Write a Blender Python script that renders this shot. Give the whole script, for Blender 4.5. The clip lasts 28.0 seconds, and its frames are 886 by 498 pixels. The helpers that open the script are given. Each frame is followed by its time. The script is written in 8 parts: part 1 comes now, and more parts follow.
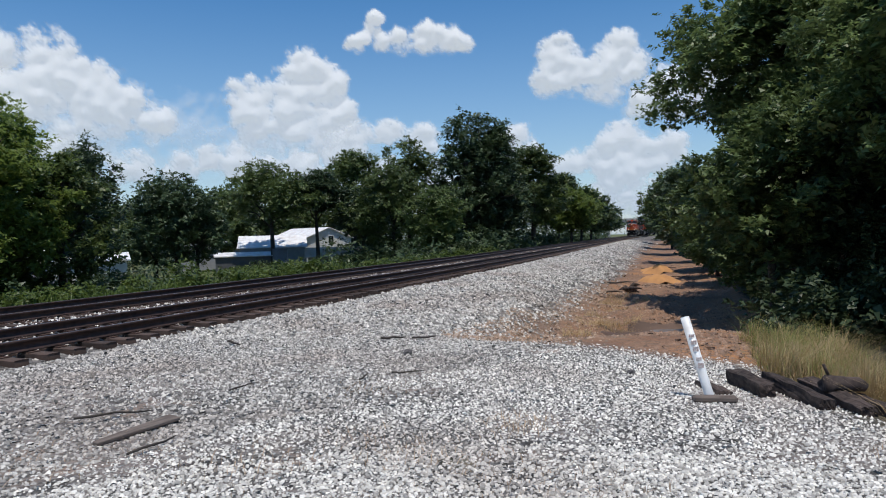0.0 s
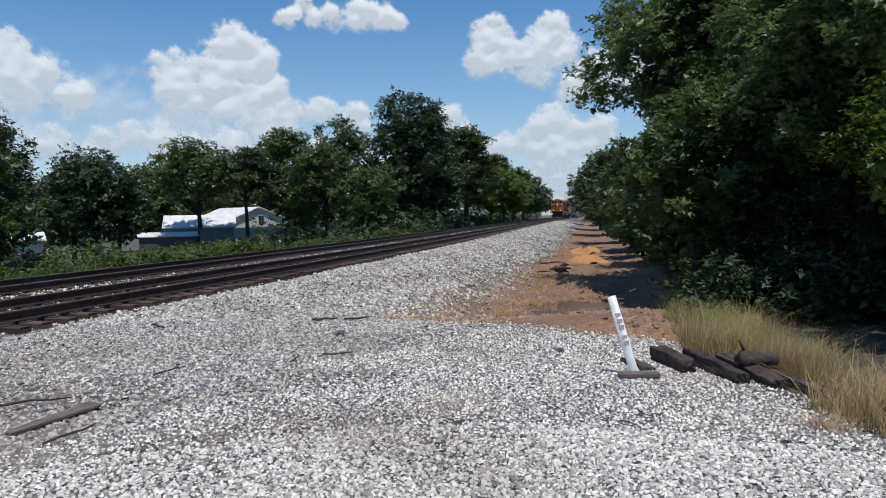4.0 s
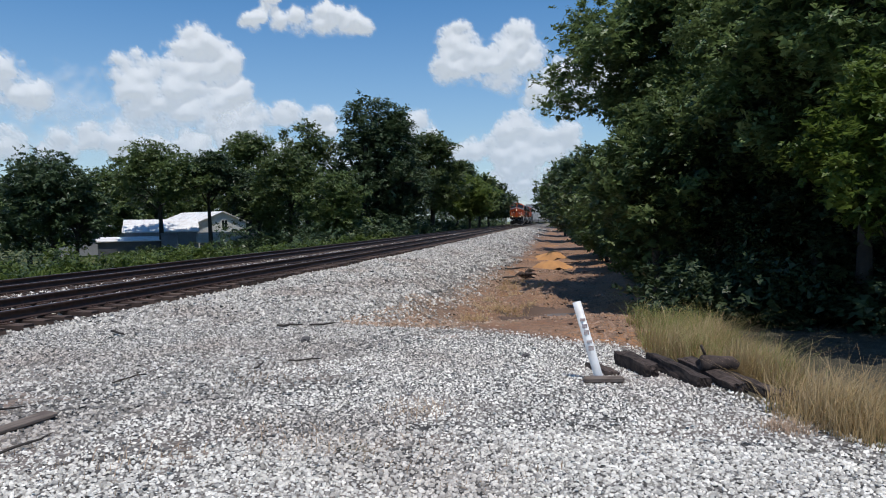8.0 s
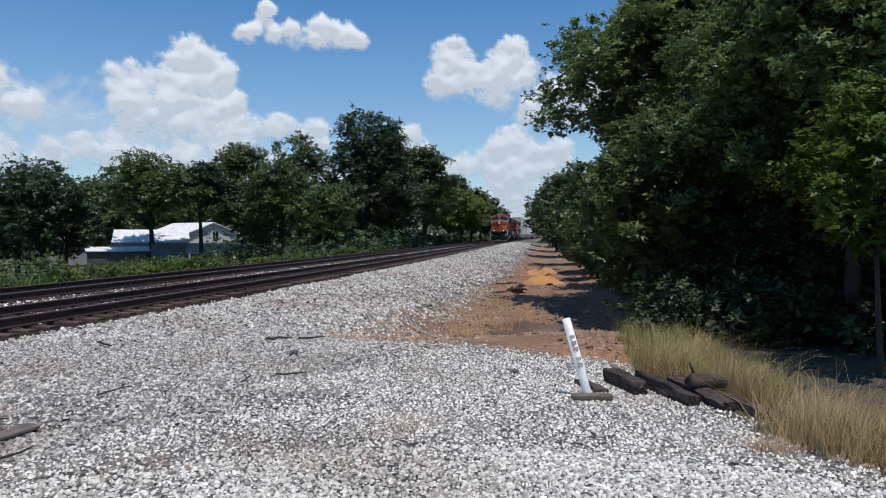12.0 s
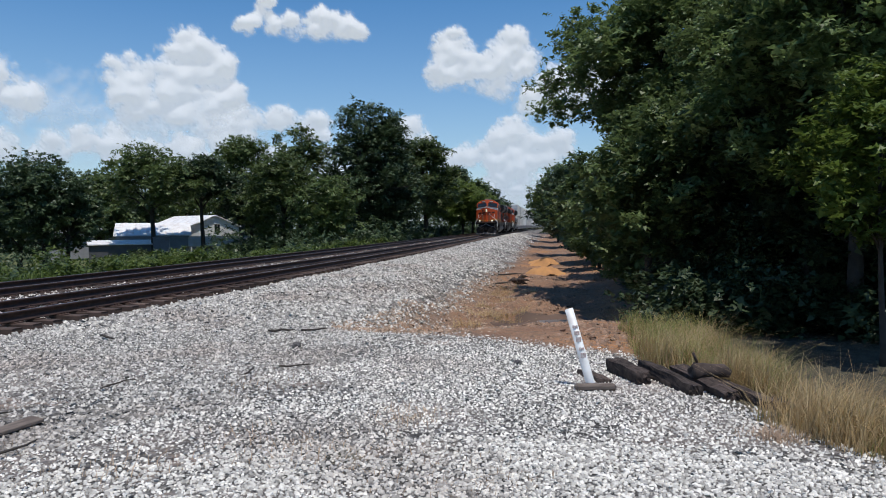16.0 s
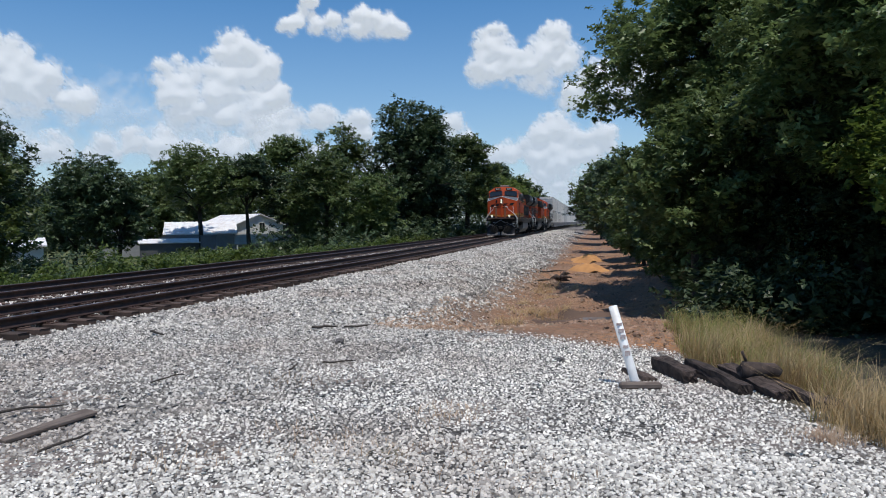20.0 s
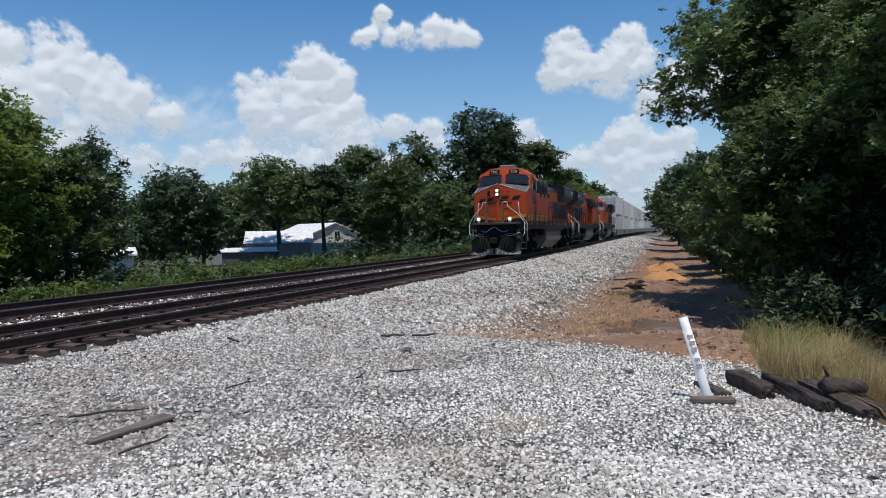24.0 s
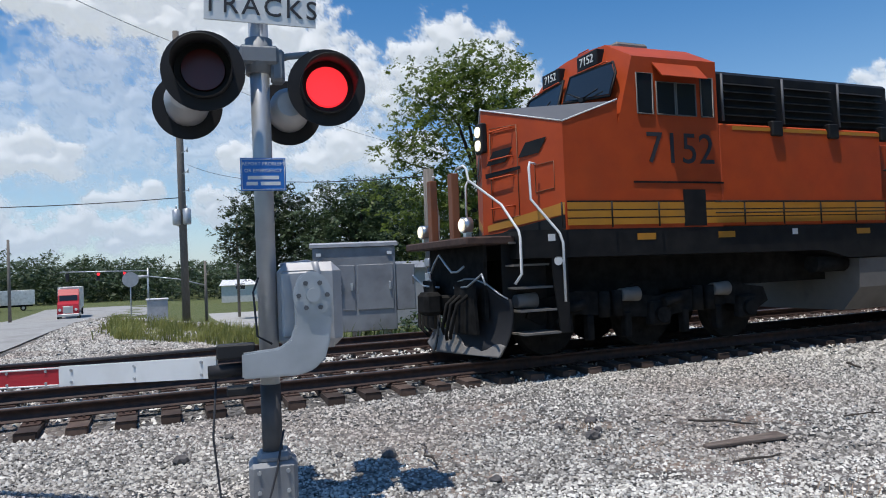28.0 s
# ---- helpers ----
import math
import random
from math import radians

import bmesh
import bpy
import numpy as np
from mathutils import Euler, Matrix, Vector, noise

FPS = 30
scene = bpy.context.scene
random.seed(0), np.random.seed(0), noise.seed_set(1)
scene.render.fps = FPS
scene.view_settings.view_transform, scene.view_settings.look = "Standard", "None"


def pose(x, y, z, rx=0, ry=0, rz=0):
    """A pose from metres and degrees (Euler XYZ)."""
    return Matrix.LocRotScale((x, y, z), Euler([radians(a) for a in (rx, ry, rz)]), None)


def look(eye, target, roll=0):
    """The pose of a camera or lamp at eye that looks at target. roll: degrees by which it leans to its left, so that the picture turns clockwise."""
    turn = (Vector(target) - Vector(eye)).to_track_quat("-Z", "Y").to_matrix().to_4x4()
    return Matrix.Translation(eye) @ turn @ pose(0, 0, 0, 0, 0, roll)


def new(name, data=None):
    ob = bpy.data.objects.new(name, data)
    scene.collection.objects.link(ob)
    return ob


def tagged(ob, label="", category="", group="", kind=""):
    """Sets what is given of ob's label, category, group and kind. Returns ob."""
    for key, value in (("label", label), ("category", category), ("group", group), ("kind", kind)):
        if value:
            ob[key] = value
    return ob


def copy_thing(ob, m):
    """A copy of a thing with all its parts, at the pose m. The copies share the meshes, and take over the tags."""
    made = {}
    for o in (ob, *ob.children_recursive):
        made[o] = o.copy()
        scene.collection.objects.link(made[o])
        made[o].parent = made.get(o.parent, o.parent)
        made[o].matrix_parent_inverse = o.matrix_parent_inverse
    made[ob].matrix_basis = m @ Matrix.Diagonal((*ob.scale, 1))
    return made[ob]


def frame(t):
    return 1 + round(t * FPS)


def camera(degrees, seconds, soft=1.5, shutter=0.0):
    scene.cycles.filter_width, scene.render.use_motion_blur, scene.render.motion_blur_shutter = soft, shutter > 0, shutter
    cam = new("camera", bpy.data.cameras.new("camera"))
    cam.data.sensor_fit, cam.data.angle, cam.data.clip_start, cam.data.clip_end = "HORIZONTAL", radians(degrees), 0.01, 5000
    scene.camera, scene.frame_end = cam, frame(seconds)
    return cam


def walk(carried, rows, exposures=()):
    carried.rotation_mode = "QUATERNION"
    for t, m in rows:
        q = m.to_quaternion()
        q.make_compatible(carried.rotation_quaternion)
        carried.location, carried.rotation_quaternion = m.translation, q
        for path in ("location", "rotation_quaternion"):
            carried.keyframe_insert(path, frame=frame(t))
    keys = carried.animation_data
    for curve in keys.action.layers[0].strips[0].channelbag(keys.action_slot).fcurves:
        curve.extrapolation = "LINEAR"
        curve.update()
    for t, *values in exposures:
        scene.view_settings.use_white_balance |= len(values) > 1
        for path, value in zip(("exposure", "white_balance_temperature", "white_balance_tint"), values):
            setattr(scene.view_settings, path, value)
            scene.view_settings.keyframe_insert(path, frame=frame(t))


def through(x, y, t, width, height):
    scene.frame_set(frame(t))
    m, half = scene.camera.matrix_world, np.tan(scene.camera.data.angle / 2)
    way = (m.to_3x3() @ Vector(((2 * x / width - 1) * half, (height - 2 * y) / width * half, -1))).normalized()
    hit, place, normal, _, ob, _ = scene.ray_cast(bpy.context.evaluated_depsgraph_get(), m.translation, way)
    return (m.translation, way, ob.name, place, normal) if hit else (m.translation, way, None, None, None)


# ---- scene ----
EYE = 1.37  # the lens above the top of the rails
cam = camera(65.2, 28.0, soft=1.0)


def stand(x, y, z, turn, tilt, lean):
    return pose(x, y, EYE + z, 90 + tilt, 0, turn) @ pose(0, 0, 0, 0, 0, lean)


PATH = [
    (0.0, -0.009, -0.032, -0.005, 0.0, -1.056, -1.3),
    (0.5, -0.011, -0.032, -0.008, -2.351, -1.279, -1.775),
    (1.0, -0.011, -0.038, -0.006, -4.357, -0.912, -0.593),
    (1.5, -0.017, -0.038, -0.009, -4.972, -1.258, 0.227),
    (2.0, -0.0, -0.042, -0.009, -5.445, -2.079, -1.009),
    (2.5, 0.005, -0.016, -0.01, -5.041, -2.622, -1.097),
    (3.0, -0.001, -0.007, -0.01, -5.285, -2.58, -1.177),
    (3.5, -0.0, -0.01, -0.005, -5.356, -2.798, -1.036),
    (5.5, -0.005, -0.02, -0.002, -6.122, -2.724, -1.49),
    (6.0, -0.003, -0.016, -0.006, -6.671, -2.761, -1.042),
    (6.5, -0.002, -0.019, -0.004, -6.911, -2.067, -0.8),
    (7.0, -0.008, -0.021, -0.005, -6.224, -2.417, -1.207),
    (7.5, 0.0, -0.018, -0.004, -7.237, -2.755, -1.046),
    (8.0, -0.008, -0.013, -0.003, -8.291, -2.367, -0.793),
    (8.5, -0.003, -0.012, -0.01, -8.153, -2.271, -0.597),
    (9.0, -0.01, 0.006, -0.006, -8.134, -2.383, -0.147),
    (9.5, -0.008, 0.006, -0.0, -8.556, -2.175, 0.348),
    (10.0, -0.015, 0.006, 0.005, -9.272, -1.715, 0.802),
    (10.5, -0.015, 0.006, 0.006, -9.072, -1.311, 0.559),
    (11.0, -0.016, -0.0, 0.012, -9.01, -0.874, 0.365),
    (11.5, -0.0, 0.0, 0.005, -8.988, -1.408, 0.112),
    (12.0, 0.01, -0.004, 0.007, -8.99, -1.224, -0.045),
    (12.5, 0.01, 0.001, 0.004, -9.149, -1.773, -0.154),
    (14.5, 0.014, 0.014, 0.006, -9.537, -2.318, -0.653),
    (15.0, 0.009, 0.016, 0.007, -9.258, -2.287, -0.601),
    (15.5, 0.005, 0.016, 0.004, -9.25, -1.905, -0.549),
    (16.0, 0.004, 0.013, 0.003, -8.865, -1.933, -0.412),
    (16.5, 0.0, 0.013, 0.005, -8.392, -1.933, -0.233),
    (17.0, -0.002, 0.018, 0.004, -7.878, -1.571, -0.133),
    (17.5, 0.005, 0.015, 0.003, -7.449, -0.838, -0.195),
    (18.0, 0.008, 0.03, -0.0, -7.649, -1.211, -0.064),
    (18.5, 0.012, 0.027, 0.001, -7.237, -1.229, -0.592),
    (19.0, 0.008, 0.036, -0.008, -6.919, -2.273, -0.831),
    (19.5, 0.011, 0.055, -0.0, -6.565, -3.053, -0.425),
    (20.0, 0.007, 0.03, -0.003, -5.425, -2.123, -0.735),
    (20.5, 0.014, 0.008, -0.002, -4.434, -1.884, -0.682),
    (21.0, 0.003, 0.018, 0.006, -3.936, -2.081, -0.908),
    (21.5, 0.01, 0.01, 0.013, -3.823, -1.756, -1.145),
    (23.5, 0.059, 0.017, 0.018, -0.775, -1.345, -1.328),
    (24.0, 0.099, 0.017, 0.026, 0.584, -1.416, -1.162),
    (24.5, 0.116, 0.024, 0.021, 2.381, -1.613, -1.354),
    (25.0, 0.113, -0.007, 0.022, 4.316, -1.939, -1.78),
    (25.5, 0.118, -0.078, 0.025, 5.867, -0.642, -2.029),
    (26.0, 0.12, -0.142, 0.027, 9.328, -0.056, -2.141),
    (26.5, 0.149, -0.228, 0.054, 14.534, 0.599, -1.996),
    (27.0, 0.159, -0.237, 0.051, 21.208, 0.329, -2.438),
    (27.4, 0.154, -0.19, 0.055, 29.439, 0.218, -1.734),
    (27.5, 0.18, -0.178, 0.054, 32.22, 0.426, -2.072),
    (27.6, 0.173, -0.176, 0.053, 35.047, 0.654, -2.18),
    (27.8, 0.176, -0.172, 0.029, 41.498, 1.346, -2.385),
    (28.0, 0.216, -0.223, 0.046, 48.013, 1.549, -2.404)
]
LIGHT = ((0, -0.25), (8, -0.25), (20, -0.22), (25, -0.25), (26.6, -0.38), (27.2, -0.36), (27.7, -0.25), (28, -0.15))
walk(cam, [(r[0], stand(*r[1:])) for r in PATH], LIGHT)

# ---- light ----
SUN_EL, SUN_TO = radians(74), Vector((0.15, -0.99, 0)).normalized()
sun_way = Vector((SUN_TO.x * math.cos(SUN_EL), SUN_TO.y * math.cos(SUN_EL), math.sin(SUN_EL)))
world = bpy.data.worlds.new("sky")
scene.world = world
world.use_nodes = True
wn = world.node_tree
sky = wn.nodes.new("ShaderNodeTexSky")
sky.sky_type = "NISHITA"
sky.sun_disc = False
sky.sun_elevation = SUN_EL
sky.sun_rotation = math.atan2(SUN_TO.x, SUN_TO.y)
sky.air_density, sky.dust_density, sky.ozone_density = 1.0, 0.25, 3.5
vivid = wn.nodes.new("ShaderNodeHueSaturation")
vivid.inputs["Saturation"].default_value = 1.3
wn.links.new(sky.outputs[0], vivid.inputs["Color"])
wn.links.new(vivid.outputs[0], wn.nodes["Background"].inputs[0])
wn.nodes["Background"].inputs[1].default_value = 0.143
sun = new("sun", bpy.data.lights.new("sun", "SUN"))
sun.data.energy, sun.data.angle, sun.data.color = 4.4, radians(0.53), (1.0, 0.95, 0.88)
sun.matrix_world = look(sun_way * 60, (0, 0, 0))

# ---- materials ----
def material(name, base, rough=0.8, metal=0.0, vary=None, scale=8.0, bump=0.0, bump_scale=60.0, wear=None, wear_scale=2.0, wear_amount=0.5,
             glow=0.0, random=0.0, coat=0.0, gloss=0.5, island=0.0, stretch=(1, 1, 1)):
    """A procedural surface: fine grain between base and vary, broad stains of wear, relief, and a shift from piece to piece."""
    m = bpy.data.materials.new(name)
    m.use_nodes = True
    nt = m.node_tree
    n, k = nt.nodes, nt.links
    b = n["Principled BSDF"]
    b.inputs["Roughness"].default_value, b.inputs["Metallic"].default_value = rough, metal
    b.inputs["Coat Weight"].default_value, b.inputs["Specular IOR Level"].default_value = coat, gloss
    co = n.new("ShaderNodeTexCoord")
    mp = n.new("ShaderNodeMapping")
    mp.inputs["Scale"].default_value = stretch
    k.new(co.outputs["Object"], mp.inputs[0])

    def tex(s, detail=5):
        t = n.new("ShaderNodeTexNoise")
        t.inputs["Scale"].default_value, t.inputs["Detail"].default_value = s, detail
        k.new(mp.outputs[0], t.inputs["Vector"])
        return t.outputs["Fac"]

    def mix(f, a, c):
        x = n.new("ShaderNodeMix")
        x.data_type = "RGBA"
        if isinstance(f, float):
            x.inputs[0].default_value = f
        else:
            k.new(f, x.inputs[0])
        for v, s in ((a, x.inputs[6]), (c, x.inputs[7])):
            if isinstance(v, tuple):
                s.default_value = (*v, 1)
            else:
                k.new(v, s)
        return x.outputs[2]

    def ramp(f, lo, hi):
        r = n.new("ShaderNodeMapRange")
        r.inputs[1].default_value, r.inputs[2].default_value = lo, hi
        k.new(f, r.inputs[0])
        return r.outputs[0]

    col = base
    if vary:
        col = mix(ramp(tex(scale), 0.35, 0.65), base, vary)
    if wear:
        w = n.new("ShaderNodeMath")
        w.operation = "MULTIPLY"
        k.new(ramp(tex(wear_scale, 8), 0.48, 0.68), w.inputs[0])
        w.inputs[1].default_value = wear_amount
        col = mix(w.outputs[0], col, wear)
    if random or island:
        o = n.new("ShaderNodeNewGeometry" if island else "ShaderNodeObjectInfo")
        h = n.new("ShaderNodeHueSaturation")
        amount = random or island
        r = n.new("ShaderNodeMapRange")
        r.inputs[3].default_value, r.inputs[4].default_value = 1 - amount, 1 + amount
        k.new(o.outputs["Random Per Island" if island else "Random"], r.inputs[0])
        k.new(r.outputs[0], h.inputs["Value"])
        if isinstance(col, tuple):
            h.inputs["Color"].default_value = (*col, 1)
        else:
            k.new(col, h.inputs["Color"])
        col = h.outputs[0]
    if isinstance(col, tuple):
        b.inputs["Base Color"].default_value = (*col, 1)
    else:
        k.new(col, b.inputs["Base Color"])
    if bump:
        t = tex(bump_scale, 4)
        u = n.new("ShaderNodeBump")
        u.inputs["Strength"].default_value, u.inputs["Distance"].default_value = min(1.0, bump * 20), bump
        k.new(t, u.inputs["Height"])
        k.new(u.outputs[0], b.inputs["Normal"])
    if glow:
        b.inputs["Emission Color"].default_value = (*base, 1)
        b.inputs["Emission Strength"].default_value = glow
    return m


def leaf_material(name, dark, light, through=0.35):
    """Leaves: colour shifts from leaf to leaf and tree to tree, a little light passes through them."""
    m = bpy.data.materials.new(name)
    m.use_nodes = True
    n, k = m.node_tree.nodes, m.node_tree.links
    b, out = n["Principled BSDF"], n["Material Output"]
    b.inputs["Roughness"].default_value, b.inputs["Specular IOR Level"].default_value = 0.45, 0.35
    g = n.new("ShaderNodeNewGeometry")
    o = n.new("ShaderNodeObjectInfo")
    x = n.new("ShaderNodeMix")
    x.data_type = "RGBA"
    x.inputs[6].default_value, x.inputs[7].default_value = (*dark, 1), (*light, 1)
    # sprays share a shade, single leaves stray from it
    co, t = n.new("ShaderNodeTexCoord"), n.new("ShaderNodeTexNoise")
    t.inputs["Scale"].default_value, t.inputs["Detail"].default_value = 1.4, 3
    k.new(co.outputs["Object"], t.inputs["Vector"])
    q, w = n.new("ShaderNodeMapRange"), n.new("ShaderNodeMix")
    q.inputs[1].default_value, q.inputs[2].default_value = 0.34, 0.66
    k.new(t.outputs["Fac"], q.inputs[0])
    w.inputs[0].default_value = 0.3
    k.new(q.outputs[0], w.inputs[2])
    k.new(g.outputs["Random Per Island"], w.inputs[3])
    k.new(w.outputs[0], x.inputs[0])
    h = n.new("ShaderNodeHueSaturation")
    r = n.new("ShaderNodeMapRange")
    r.inputs[3].default_value, r.inputs[4].default_value = 0.75, 1.2
    k.new(o.outputs["Random"], r.inputs[0])
    k.new(r.outputs[0], h.inputs["Value"])
    k.new(x.outputs[2], h.inputs["Color"])
    k.new(h.outputs[0], b.inputs["Base Color"])
    t = n.new("ShaderNodeBsdfTranslucent")
    k.new(h.outputs[0], t.inputs["Color"])
    s = n.new("ShaderNodeMixShader")
    s.inputs[0].default_value = through
    k.new(b.outputs[0], s.inputs[1])
    k.new(t.outputs[0], s.inputs[2])
    k.new(s.outputs[0], out.inputs["Surface"])
    return m



def cloud_material():
    """Cloud skin: white, lit from both sides, with a glow of its own, open where it is thin."""
    m = bpy.data.materials.new("cloud_skin")
    m.use_nodes = True
    n, k = m.node_tree.nodes, m.node_tree.links
    out = n["Material Output"]
    d, t, x = n.new("ShaderNodeBsdfDiffuse"), n.new("ShaderNodeBsdfTranslucent"), n.new("ShaderNodeBsdfTransparent")
    for s in (d, t):
        s.inputs["Color"].default_value = (0.46, 0.46, 0.46, 1)
    a, b = n.new("ShaderNodeMixShader"), n.new("ShaderNodeMixShader")
    a.inputs[0].default_value = 0.45
    k.new(d.outputs[0], a.inputs[1])
    k.new(t.outputs[0], a.inputs[2])
    at, r = n.new("ShaderNodeAttribute"), n.new("ShaderNodeMapRange")
    at.attribute_name = "thickness"
    r.interpolation_type = "SMOOTHSTEP"
    r.inputs[1].default_value, r.inputs[2].default_value = 0.0, 0.75
    k.new(at.outputs["Fac"], r.inputs[0])
    k.new(r.outputs[0], b.inputs[0])
    k.new(x.outputs[0], b.inputs[1])
    # an even glow stands in for light scattered many times inside the cloud
    e, w = n.new("ShaderNodeEmission"), n.new("ShaderNodeAddShader")
    e.inputs["Color"].default_value, e.inputs["Strength"].default_value = (0.9, 0.94, 1.0, 1), 0.56
    k.new(a.outputs[0], w.inputs[0])
    k.new(e.outputs[0], w.inputs[1])
    k.new(w.outputs[0], b.inputs[2])
    k.new(b.outputs[0], out.inputs["Surface"])
    return m


def haze_glow_material():
    """Stand-in for summer haze low over the horizon: a pale blue glow, thinning upwards."""
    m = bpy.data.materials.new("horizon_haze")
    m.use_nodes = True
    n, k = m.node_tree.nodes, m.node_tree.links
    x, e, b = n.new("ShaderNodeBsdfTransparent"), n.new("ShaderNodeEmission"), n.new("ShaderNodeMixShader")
    # haze brightness is emitted by the sheet itself
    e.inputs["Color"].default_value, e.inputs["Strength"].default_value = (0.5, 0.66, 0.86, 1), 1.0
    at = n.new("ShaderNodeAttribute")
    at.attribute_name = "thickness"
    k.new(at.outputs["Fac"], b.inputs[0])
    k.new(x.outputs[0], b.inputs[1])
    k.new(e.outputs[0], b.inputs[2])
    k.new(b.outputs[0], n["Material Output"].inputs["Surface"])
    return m


